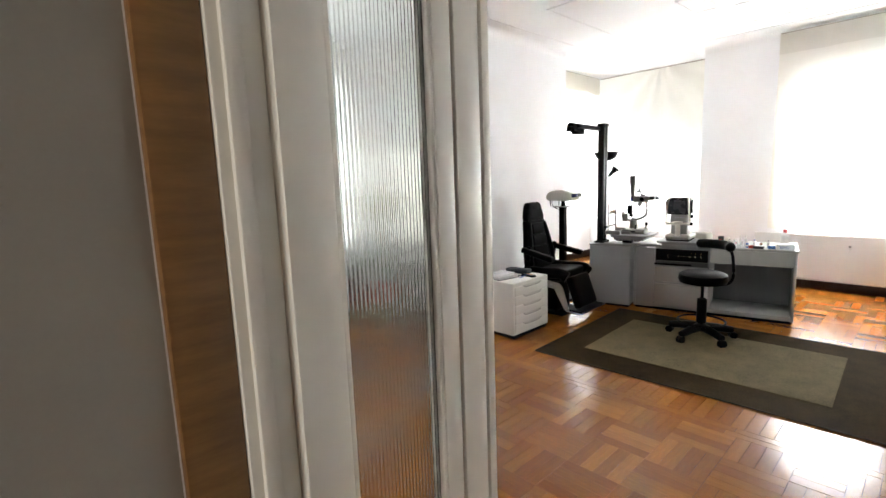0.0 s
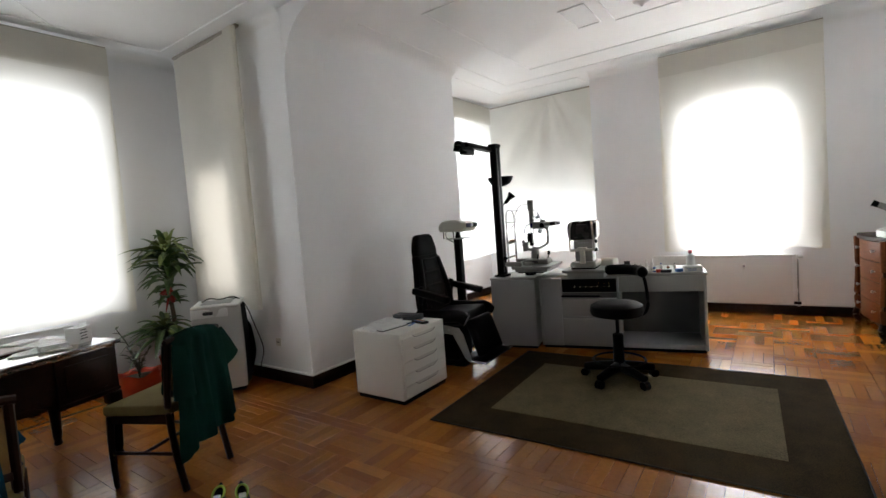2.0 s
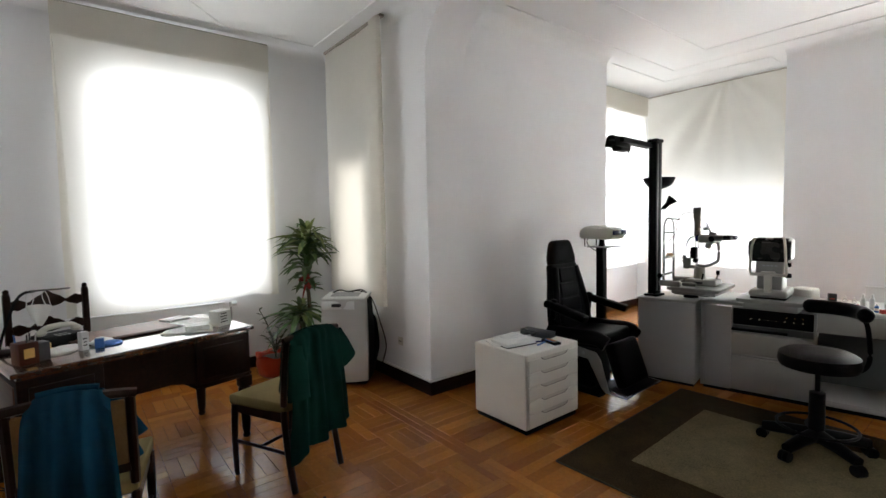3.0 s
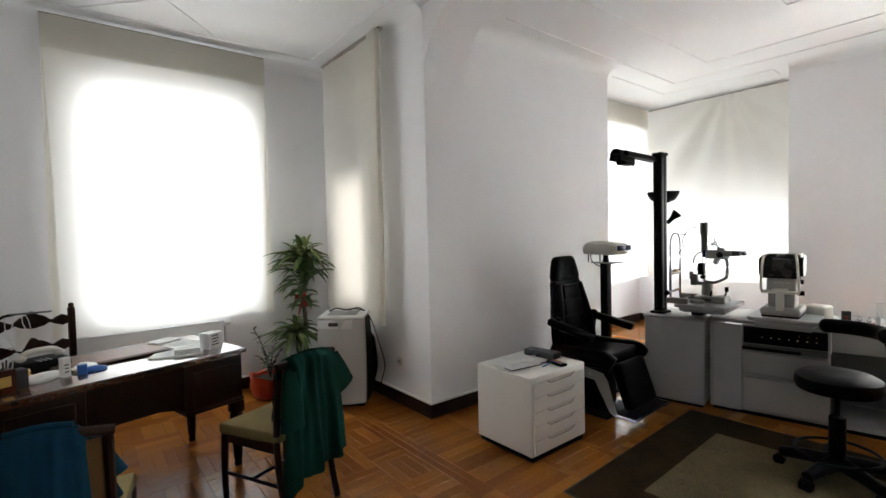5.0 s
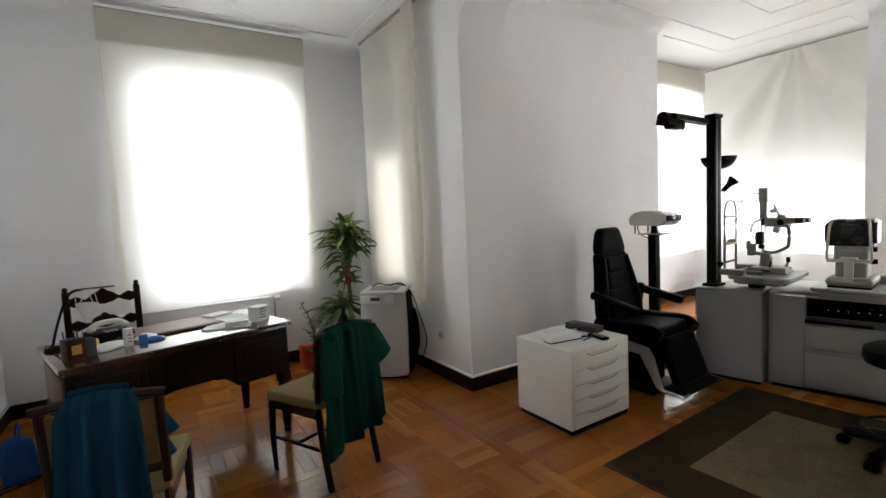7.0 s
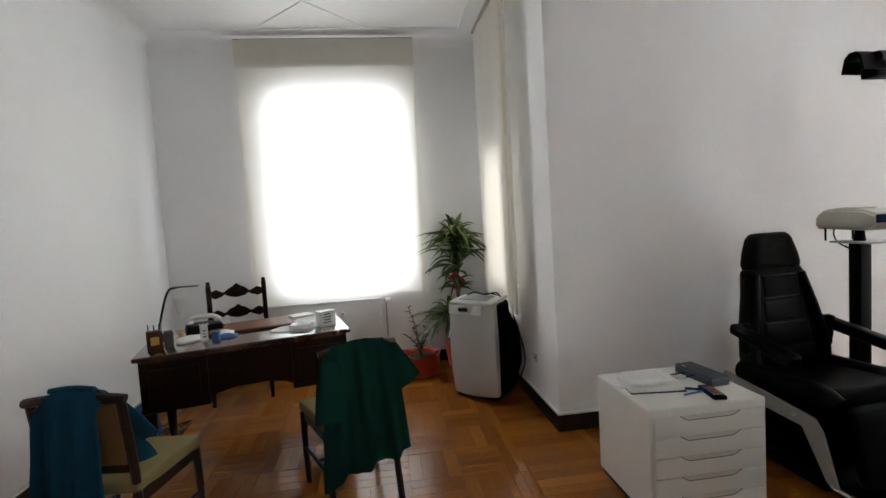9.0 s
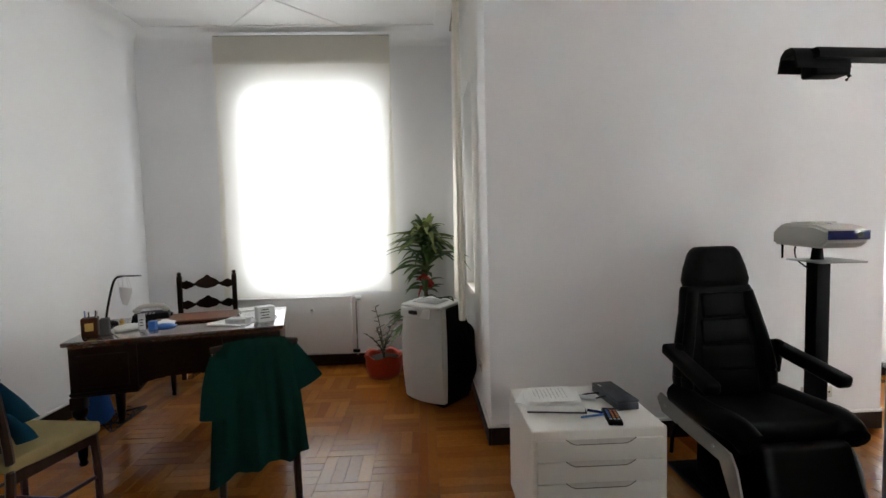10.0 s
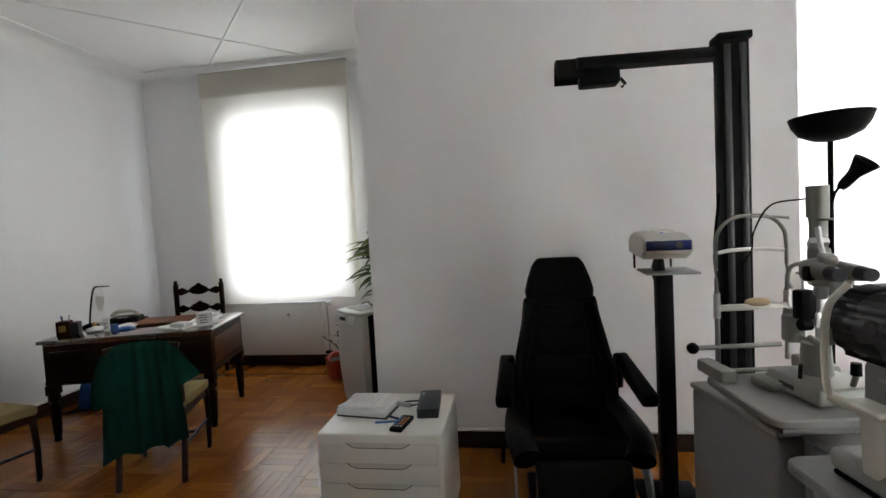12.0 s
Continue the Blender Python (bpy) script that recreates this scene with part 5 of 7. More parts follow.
def under_desk():
    bag = thing("blue_bag", T(-3.62, 0.10, 0, 0, 0, 20), "dark blue cloth bag on the floor under the desk", "bag")
    def sack(bm):
        vs = add_box(bm, 0.22, 0.20, 0.26, None, 0.05, 3, (0.8, 0.6))
        for v in vs:
            v.co += Vector((1, 1, 0)) * 0.015 * noise.noise(v.co * 14)
    piece("body", sack, M_BLUEBAG, bag)
    piece("handle", lambda bm: add_tube(bm, curve_points([(-0.05, 0, 0.25), (-0.03, 0.01, 0.33), (0.03, 0.01, 0.33), (0.05, 0, 0.25)], 16), 0.006), M_BLUEBAG, bag)
    cab = thing("power_cables", T(-3.55, 0.22, 0.006), "tangled black power cables on the floor", "cable")
    for k in range(3):
        rnd = random.Random(k)
        pts = [(rnd.uniform(-0.35, 0.15), rnd.uniform(-0.22, 0.14), 0.002 + 0.008 * rnd.random()) for _ in range(9)]
        piece("cable", lambda bm: add_tube(bm, curve_points(pts, 60), 0.004, 6), M_PLASTIC, cab)


under_desk()

# ---- back room: the examination corner ----
def rug():
    ob = thing("rug", T(-0.48, 3.83, 0.002, 0, 0, 1.8), "brown bordered rug with a beige centre on the parquet", "rug")
    w, d = 2.36, 1.76
    def mat_sheet(bm, sx, sy, z, t, ripple):
        nx, ny, up, dn = 40, 30, [], []
        for j in range(ny + 1):
            a, b = [], []
            for i in range(nx + 1):
                x, y = (i / nx - 0.5) * sx, (j / ny - 0.5) * sy
                a.append(bm.verts.new((x, y, z + t + ripple * noise.noise(Vector((x * 3, y * 3, 1))))))
                b.append(bm.verts.new((x, y, z)))
            up.append(a)
            dn.append(b)
        for j in range(ny):
            for i in range(nx):
                bm.faces.new((up[j][i], up[j][i + 1], up[j + 1][i + 1], up[j + 1][i]))
        rim = [(0, i) for i in range(nx)] + [(j, nx) for j in range(ny)] + [(ny, i) for i in range(nx, 0, -1)] + [(j, 0) for j in range(ny, 0, -1)]
        for p, q in zip(rim, rim[1:] + rim[:1]):
            bm.faces.new((up[p[0]][p[1]], dn[p[0]][p[1]], dn[q[0]][q[1]], up[q[0]][q[1]]))
    piece("border", lambda bm: mat_sheet(bm, w, d, 0, 0.009, 0.0012), M_RUG_D, ob)
    piece("field", lambda bm: mat_sheet(bm, 1.75, 1.10, 0.009, 0.003, 0.0012), M_RUG_L, ob, "beige woven field")
    def bind(bm):
        c = [(-w / 2, -d / 2, 0.006), (w / 2, -d / 2, 0.006), (w / 2, d / 2, 0.006), (-w / 2, d / 2, 0.006)]
        for a, b in zip(c, c[1:] + c[:1]):
            add_tube(bm, [a, b], 0.006, 6)
    piece("edge_binding", bind, M_RUGEDGE, ob, "dark bound edge")


M_RUGEDGE = fabric("dark_rug_binding", (0.035, 0.030, 0.022), 0.95, 260)
rug()


def drawer_cabinet():
    """White chest of five drawers; its drawers face +x."""
    ob = thing("drawer_cabinet", T(-2.215, 3.318, 0, 0, 0, 0), "white lacquered five-drawer cabinet on a black plinth", "cabinet")
    w, d, h = 0.52, 0.585, 0.56
    piece("body", lambda bm: add_box(bm, w - 0.012, d, h - 0.035, T(-0.006, 0, 0.035), 0.010, 3), M_WHITE, ob)
    piece("plinth", lambda bm: add_box(bm, w - 0.03, d - 0.03, 0.036, T(-0.006, 0, 0), 0.004), M_PLASTIC, ob, "black plinth")
    n, z0, hh = 5, 0.05, 0.0945
    for k in range(n):
        dr = piece("drawer", lambda bm: span(bm, w / 2 - 0.014, w / 2, -d / 2 + 0.022, d / 2 - 0.022, z0 + k * hh, z0 + (k + 1) * hh - 0.004, 0.0025), M_WHITE, ob)
        zt = z0 + (k + 1) * hh - 0.002
        shape = [(-0.150, zt + 0.003), (-0.128, zt - 0.012), (-0.108, zt - 0.020), (0.108, zt - 0.020), (0.128, zt - 0.012), (0.150, zt + 0.003)]
        # Flat recess shape toned down as shade, outlined by a dark shadow line.
        piece("grip_recess", lambda bm: add_prism(bm, shape, 0.002, T(w / 2 + 0.0002, 0, 0, 0, 0, 90)), M_GRIP, dr, "finger recess with soft shade in its tone")
        piece("grip_shadow", lambda bm: add_tube(bm, [(w / 2 + 0.001, y, z) for y, z in shape], 0.0022, 6), M_GRIPLINE, dr, "dark line drawn as the recess shadow")
    return ob


M_GRIP = plain("grip_recess_shade", (0.60, 0.58, 0.53), 0.5)
M_GRIPLINE = plain("grip_shadow_line", (0.16, 0.15, 0.13), 0.6)
drawer_cabinet()


def on_cab(x, y, rz=0):
    return T(-2.215 + x, 3.318 + y, 0.56, 0, 0, rz)


def notebook():
    ob = thing("open_notebook", on_cab(-0.02, -0.13, 82), "open notebook with white pages on the cabinet", "notebook")
    piece("cover", lambda bm: add_box(bm, 0.27, 0.20, 0.008, T(0.01, 0, 0), 0.003), M_INK, ob, "black cover")
    piece("page_block", lambda bm: add_box(bm, 0.262, 0.196, 0.026, T(0.004, 0, 0.008), 0.003), M_PAPER, ob)
    for k in range(5):
        piece("loose_page", lambda bm: add_box(bm, 0.225 - 0.006 * k, 0.170, 0.0028, T(-0.010 + 0.007 * (k % 3), 0.005 * (k % 2), 0.0345 + 0.0042 * k, 1.2 * (k - 2), -1.5, (6, -5, 9, -2, 5)[k]), 0.001, 1), M_PAPER, ob)
    def lines(bm):
        for q in range(9):
            add_box(bm, 0.0022, 0.11 if q % 3 else 0.08, 0.0006, T(-0.085 + 0.018 * q, 0.004, 0.0562 + 0.0005 * (q - 4), 2.4, -1.5, 5), 0)
    piece("writing", lines, M_PRINT, ob, "grey handwritten lines")


notebook()
paper_stack(on_cab(-0.07, -0.15, 70), 0.24, 0.17, 2, "loose sheets under a notebook", 12)


def small_cab_things():
    case = thing("instrument_case", on_cab(-0.05, 0.185, 6), "long black instrument case on the cabinet", "case")
    piece("case_body", lambda bm: add_box(bm, 0.26, 0.105, 0.034, None, 0.006, 2), M_CASE, case)
    piece("case_lid", lambda bm: add_box(bm, 0.262, 0.107, 0.012, T(0, 0, 0.035), 0.005, 2), M_CASE, case)
    piece("maker_plate", lambda bm: add_box(bm, 0.03, 0.008, 0.001, T(-0.08, -0.035, 0.0468), 0), M_STEEL, case)
    rem = thing("remote_control", on_cab(0.155, 0.09, 80), "black remote control with coloured keys on the cabinet", "remote control")
    piece("shell", lambda bm: add_box(bm, 0.062, 0.155, 0.020, None, 0.006, 2), M_PLASTIC, rem)
    for i in range(5):
        for j in range(3):
            mat = (M_BLUE, M_ORANGE, M_ORANGE)[j] if i > 0 else M_GREY
            piece("key", lambda bm: add_box(bm, 0.011, 0.013, 0.003, T(-0.017 + 0.017 * j, -0.05 + 0.022 * i, 0.0195), 0.001, 1), mat, rem)
    scope = thing("ophthalmoscope", on_cab(-0.05, 0.06, 70), "black and chrome hand ophthalmoscope with its cable", "instrument")
    piece("handle", lambda bm: add_tube(bm, [(-0.10, 0, 0.016), (-0.03, 0, 0.017), (0.03, 0, 0.018)], 0.012, 12), M_STEEL, scope, "chrome handle")
    piece("head", lambda bm: add_ball(bm, 0.022, T(-0.13, 0, 0.024), 14, (0.8, 1, 0.9)), M_PLASTIC, scope, "black round head")
    piece("cable", lambda bm: add_tube(bm, curve_points([(0.03, 0, 0.016), (0.08, 0.01, 0.03), (0.09, 0.05, 0.03), (0.04, 0.07, 0.018), (-0.02, 0.06, 0.01), (-0.04, 0.03, 0.01)], 30), 0.004, 6), M_PLASTIC, scope)
    pen = thing("ballpoint_pen", on_cab(0.13, 0.02, 100), "blue ballpoint pen on the cabinet", "pen")
    piece("barrel", lambda bm: add_tube(bm, [(-0.065, 0, 0.006), (0.055, 0, 0.006)], 0.005, 10), M_BLUE, pen)
    piece("tip", lambda bm: add_tube(bm, [(0.055, 0, 0.006), (0.072, 0, 0.006)], 0.0045, 10, 0.2), M_STEEL, pen)
    clip = thing("pen_light", on_cab(0.10, 0.06, 60), "dark blue pen light on the cabinet", "pen light")
    piece("barrel", lambda bm: add_tube(bm, [(-0.06, 0, 0.007), (0.06, 0, 0.007)], 0.0065, 10), M_NAVY, clip)
    piece("clip", lambda bm: add_box(bm, 0.04, 0.004, 0.003, T(0.03, 0, 0.0125), 0.001, 1), M_STEEL, clip)


M_CASE = plain("dark_blue_black_case", (0.015, 0.020, 0.026), 0.5, vary=0.2, grain=160, relief=0.15)
small_cab_things()


def exam_chair():
    """Reclining black leather chair; the patient looks along +x."""
    ob = thing("examination_chair", T(-2.30, 4.20, 0, 0, 0, 2), "black leather examination chair with headrest and steel side plates", "chair")
    piece("base_plate", lambda bm: add_box(bm, 0.62, 0.42, 0.03, T(-0.05, 0, 0), 0.01), M_BLACK, ob)
    piece("lift_column", lambda bm: add_box(bm, 0.34, 0.30, 0.33, T(-0.02, 0, 0.03), 0.02, 3), M_BLACK, ob)
    def cushion(bm, sx, sy, sz, m, crown, bev=0.035):
        vs = add_box(bm, sx, sy, sz, None, bev, 4)
        bmesh.ops.subdivide_edges(bm, edges=[e for e in bm.edges if e.calc_length() > 0.12], cuts=5, use_grid_fill=True)
        for v in bm.verts:
            if v.co.z > sz * 0.6:
                v.co.z += crown * max(0, 1 - (2 * v.co.y / sy) ** 2)
        bmesh.ops.transform(bm, matrix=m, verts=bm.verts)
    piece("seat", lambda bm: cushion(bm, 0.52, 0.50, 0.13, T(0.05, 0, 0.395, 0, -4), -0.018), M_LEATHER, ob)
    for s in (-1, 1):
        piece("seat_bolster", lambda bm: add_tube(bm, curve_points([(-0.20, s * 0.245, 0.49), (0.05, s * 0.262, 0.49), (0.25, s * 0.255, 0.50), (0.33, s * 0.235, 0.46)], 24), 0.062, 12), M_LEATHER, ob)
    # back: a tapering slab with side bolsters and quilted panels
    lean = T(-0.165, 0, 0.46, 0, -9)
    def loft(bm, rows):
        """Rounded sections (half depth, half width, z), closed at both ends."""
        rings = []
        for hd, hw, z in rows:
            ring = []
            for i in range(28):
                t = 2 * math.pi * i / 28
                c, q = math.cos(t), math.sin(t)
                ring.append(bm.verts.new((hd * math.copysign(abs(c) ** 0.45, c), hw * math.copysign(abs(q) ** 0.45, q), z)))
            rings.append(ring)
        for p, q in zip(rings, rings[1:]):
            for i in range(28):
                bm.faces.new((p[i], p[(i + 1) % 28], q[(i + 1) % 28], q[i]))
        bm.faces.new(rings[0][::-1])
        bm.faces.new(rings[-1])
    def slab(bm):
        loft(bm, [(0.03, 0.24, 0.0), (0.05, 0.268, 0.012), (0.052, 0.275, 0.12), (0.052, 0.250, 0.30), (0.051, 0.210, 0.47), (0.050, 0.194, 0.585), (0.044, 0.188, 0.606), (0.028, 0.170, 0.614)])
    piece("backrest", slab, M_LEATHER, ob, "", lean)
    for s in (-1, 1):
        piece("back_bolster", lambda bm: add_tube(bm, curve_points([(0.045, s * 0.230, 0.03), (0.050, s * 0.235, 0.18), (0.050, s * 0.200, 0.36), (0.036, s * 0.155, 0.575)], 24), 0.030, 12), M_LEATHER, ob, "", lean)
    for k in range(4):
        piece("back_panel", lambda bm: add_box(bm, 0.026, 0.32 - 0.028 * k, 0.130, T(0.048, 0, 0.03 + 0.137 * k), 0.012, 3), M_LEATHER, ob, "", lean)
    head = T(-0.258, 0, 1.052, 0, -6)
    def pad(bm):
        loft(bm, [(0.030, 0.155, 0.0), (0.046, 0.176, 0.010), (0.052, 0.182, 0.045), (0.052, 0.166, 0.11), (0.050, 0.138, 0.185), (0.046, 0.122, 0.208), (0.034, 0.108, 0.221), (0.02, 0.09, 0.225)])
    hd = piece("headrest", pad, M_LEATHER, ob, "", head)
    for k in range(2):
        piece("headrest_panel", lambda bm: add_box(bm, 0.022, 0.20 - 0.05 * k, 0.080, T(0.040, 0, 0.025 + 0.084 * k), 0.010, 3), M_LEATHER, hd)
    piece("headrest_stem", lambda bm: add_box(bm, 0.03, 0.10, 0.09, T(-0.25, 0, 1.02, 0, -8), 0.005), M_BLACK, ob)
    for s in (-1, 1):
        def arm(bm):
            add_box(bm, 0.43, 0.078, 0.062, T(-0.010, s * 0.308, 0.668, 0, 11, s * 4), 0.018, 3)
            add_box(bm, 0.05, 0.035, 0.18, T(-0.16, s * 0.275, 0.60, 0, 8), 0.012, 3)
        piece("armrest", arm, M_LEATHER, ob)
        def plate(bm):
            o = [(-0.30, 0.46), (-0.33, 0.42), (-0.28, 0.36), (0.20, 0.33), (0.33, 0.10), (0.385, 0.10), (0.31, 0.34), (0.27, 0.395), (0.02, 0.425)]
            add_prism(bm, o, 0.010, T(0, s * 0.285, 0))
        pl = piece("side_plate", plate, M_LGREY, ob, "light grey steel side plate")
        for x, z in ((-0.24, 0.41), (0.16, 0.375)):
            piece("bolt", lambda bm: add_cyl(bm, 0.012, 0.010, 0.006, T(x, s * 0.291, z, -90 * s), 10), M_STEEL, pl)
    piece("calf_pad", lambda bm: cushion(bm, 0.36, 0.40, 0.09, T(0.335, 0, 0.27, 0, 70), 0.01, 0.03), M_LEATHER, ob)
    def step(bm):
        add_box(bm, 0.17, 0.50, 0.018, T(0.44, 0, 0.085, 0, 4), 0.006)
    ft = piece("footrest", step, M_BLACK, ob, "black footrest")
    for s in (-1, 1):
        piece("footrest_frame", lambda bm: add_tube(bm, [(0.33, s * 0.285, 0.115), (0.36, s * 0.285, 0.092), (0.53, s * 0.283, 0.088), (0.525, s * 0.20, 0.088)], 0.011, 8), M_CHROME, ft, "chrome footrest bar")
    piece("lever", lambda bm: add_tube(bm, [(-0.12, -0.30, 0.36), (-0.10, -0.335, 0.30), (-0.10, -0.34, 0.22)], 0.010, 8), M_PLASTIC, ob, "black release lever")


exam_chair()


def chart_projector():
    st = thing("projector_stand", T(-2.47, 4.70, 0), "black steel column stand for a chart projector", "stand")
    piece("foot", lambda bm: add_box(bm, 0.30, 0.30, 0.025, None, 0.006), M_BLACK, st)
    piece("column", lambda bm: add_box(bm, 0.075, 0.075, 1.165, T(0, 0, 0.025), 0.006), M_BLACK, st)
    pl = piece("shelf", lambda bm: add_box(bm, 0.24, 0.24, 0.010, T(0.03, 0.01, 1.19, 0, 0, -3), 0.003), M_GREY, st, "grey steel shelf")
    piece("cable", lambda bm: add_tube(bm, curve_points([(-0.12, 0.0, 1.30), (-0.17, 0.01, 1.25), (-0.12, -0.02, 1.19), (-0.02, -0.04, 1.15)], 20), 0.004, 6), M_PLASTIC, st)
    ob = thing("chart_projector", T(-2.45, 4.675, 1.200, 0, 0, -3), "cream chart projector with a dark blue front window", "projector")
    piece("foot", lambda bm: add_cyl(bm, 0.03, 0.022, 0.072, None, 14), M_PLASTIC, ob)
    def body(bm):
        o = [(-0.19, 0.075), (0.14, 0.068), (0.195, 0.105), (0.195, 0.160), (0.12, 0.185), (-0.12, 0.195), (-0.19, 0.150)]
        vs = add_prism(bm, o, 0.215)
        bmesh.ops.bevel(bm, geom=list({e for v in vs for e in v.link_edges}), offset=0.014, segments=3, affect="EDGES")
    bd = piece("housing", body, M_CREAMP, ob)
    piece("front_window", lambda bm: add_box(bm, 0.018, 0.195, 0.046, T(0.192, 0, 0.112), 0.004), M_NAVY, ob, "dark blue glass window")
    piece("lens", lambda bm: add_cyl(bm, 0.016, 0.015, 0.006, T(0.200, 0.045, 0.135, 0, 90), 16), M_INK, bd)
    piece("vent_cover", lambda bm: add_box(bm, 0.14, 0.14, 0.012, T(-0.03, 0, 0.188), 0.005), M_CREAMP, bd)
    piece("maker_mark", lambda bm: add_box(bm, 0.03, 0.012, 0.0015, T(0.07, 0, 0.190, 0, 8), 0), M_BLUE, bd)
    for s in (-1, 1):
        piece("levelling_foot", lambda bm: add_cyl(bm, 0.005, 0.006, 0.078, T(-0.13, s * 0.09, 0.0), 10), M_PLASTIC, ob)


chart_projector()

UNIT = T(-2.090, 4.690, 0, 0, 0, 11.4)


def instrument_unit():
    """Grey console desk: x along its front, y to the back."""
    left = thing("console_cabinet", UNIT, "grey steel console cabinet carrying the instrument arm", "cabinet")
    piece("body", lambda bm: add_box(bm, 0.475, 0.46, 0.70, T(0.2375, 0.23, 0.03), 0.014, 3), M_GREY, left)
    piece("worktop", lambda bm: add_box(bm, 0.49, 0.47, 0.024, T(0.2375, 0.23, 0.73), 0.008, 3), M_LGREY, left)
    piece("plinth", lambda bm: add_box(bm, 0.43, 0.40, 0.03, T(0.24, 0.24, 0)), M_PLASTIC, left)
    ob = thing("console_desk", UNIT, "grey instrument console desk with drawers and an open knee space", "desk")
    d0, d1 = 0.075, 0.64
    piece("end_panel", lambda bm: span(bm, 0.50, 0.525, d0, d1, 0.03, 0.735, 0.004), M_GREY, ob)
    piece("front_panel", lambda bm: span(bm, 0.525, 0.72, d0 + 0.004, d0 + 0.024, 0.03, 0.72, 0.004), M_GREY, ob)
    piece("drawer_case", lambda bm: span(bm, 0.72, 1.27, d0 + 0.02, d1, 0.03, 0.725, 0.006), M_GREY, ob)
    con = piece("control_panel", lambda bm: span(bm, 0.735, 1.255, d0 - 0.012, d0 + 0.03, 0.585, 0.715, 0.006), M_PLASTIC, ob, "black control panel with indicator lights")
    for i in range(7):
        piece("button", lambda bm: add_box(bm, 0.010, 0.006, 0.004, T(0.86 + 0.055 * i, d0 - 0.014, 0.640), 0.002, 1), M_LED, con)
    for i in range(3):
        piece("indicator", lambda bm: add_box(bm, 0.009, 0.006, 0.004, T(1.09 + 0.05 * i, d0 - 0.013, 0.674), 0.002, 1), M_GOLD, con)
    piece("writing_shelf", lambda bm: span(bm, 0.728, 1.10, d0 - 0.045, d0 + 0.02, 0.540, 0.556, 0.004), M_PLASTIC, ob, "black pull-out writing shelf")
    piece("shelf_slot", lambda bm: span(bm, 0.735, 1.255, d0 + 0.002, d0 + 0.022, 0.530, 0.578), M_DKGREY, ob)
    for z0, z1, out in ((0.345, 0.522, 0.040), (0.045, 0.315, 0.010)):
        def front(bm):
            o = [(-d0 - 0.015, z0 + 0.02), (-d0 - 0.015, z1), (-d0 + out - 0.006, z1), (-d0 + out, z1 - 0.006), (-d0 + out, z0 + 0.03), (-d0 + out - 0.018, z0)]
            add_prism(bm, o, 0.52, T(0.995, 0, 0, 0, 0, -90))
        dr = piece("drawer", front, M_LGREY, ob)
        if out > 0.02:
            piece("pull", lambda bm: span(bm, 0.82, 1.17, d0 - out + 0.006, d0 - out + 0.024, z0 - 0.016, z0 + 0.002, 0.005), M_GREY, dr)
    piece("worktop", lambda bm: add_box(bm, 1.53, 0.60, 0.028, T(1.27, 0.36, 0.735), 0.010, 3), M_LGREY, ob)
    piece("apron", lambda bm: span(bm, 1.275, 2.005, d0 + 0.004, d0 + 0.024, 0.585, 0.733, 0.004), M_LGREY, ob)
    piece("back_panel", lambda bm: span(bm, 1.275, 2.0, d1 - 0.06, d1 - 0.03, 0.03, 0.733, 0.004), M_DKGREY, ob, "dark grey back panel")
    piece("end_panel", lambda bm: span(bm, 2.0, 2.025, d0, d1, 0.03, 0.735, 0.004), M_GREY, ob)
    piece("foot_board", lambda bm: span(bm, 1.275, 2.0, d0 + 0.02, d1 - 0.06, 0.03, 0.075, 0.006), M_GREY, ob)
    piece("plinth", lambda bm: span(bm, 0.52, 2.01, d0 + 0.03, d1 - 0.03, 0, 0.03), M_PLASTIC, ob)


instrument_unit()


def lamp_column():
    ob = thing("instrument_column", T(-2.015, 4.84, 0.754), "tall black column with an overhead arm on the console", "column")
    piece("base_plate", lambda bm: add_box(bm, 0.12, 0.15, 0.022, T(0.0, 0, 0), 0.005), M_BLACK, ob)
    col = piece("column", lambda bm: add_box(bm, 0.072, 0.105, 1.365, T(0, 0, 0.022), 0.006), M_BLACK, ob)
    for s in (-1, 1):
        piece("groove_rib", lambda bm: span(bm, 0.036, 0.041, s * 0.028 - 0.012, s * 0.028 + 0.012, 0.05, 1.37, 0.002), M_DKMETAL, col)
    piece("column_cap", lambda bm: add_box(bm, 0.09, 0.125, 0.03, T(0, 0, 1.385), 0.006), M_BLACK, col)
    def arm(bm):
        o = [(-0.036, -0.012), (0.036, -0.012), (0.036, 0.012), (0.020, 0.034), (-0.020, 0.034), (-0.036, 0.012)]
        add_prism(bm, o, 0.57, T(-0.02, -0.305, 1.35, 0, 0, 4))
    ar = piece("arm", arm, M_BLACK, ob)
    def hood(bm):
        o = [(-0.052, -0.048), (-0.044, -0.05), (-0.030, 0.005), (0.030, 0.005), (0.044, -0.05), (0.052, -0.048), (0.038, 0.02), (0.016, 0.042), (-0.016, 0.042), (-0.038, 0.02)]
        add_prism(bm, o, 0.25, T(-0.042, -0.545, 1.352, 0, 0, 4))
    piece("lamp_hood", hood, M_BLACK, ar, "black folded lamp hood")
    piece("lamp_head", lambda bm: add_box(bm, 0.085, 0.16, 0.06, T(-0.04, -0.495, 1.275), 0.012, 3), M_BLACK, ar)
    piece("hook", lambda bm: add_tube(bm, [(-0.035, -0.41, 1.30), (-0.035, -0.39, 1.275), (-0.035, -0.405, 1.262)], 0.007, 6), M_BLACK, ar)
    piece("cable", lambda bm: add_tube(bm, curve_points([(0.0, -0.056, 0.03), (0.004, -0.060, 0.35), (-0.01, -0.072, 0.55), (0.0, -0.058, 0.75), (0.004, -0.056, 0.80)], 30), 0.006, 6), M_PLASTIC, ob)


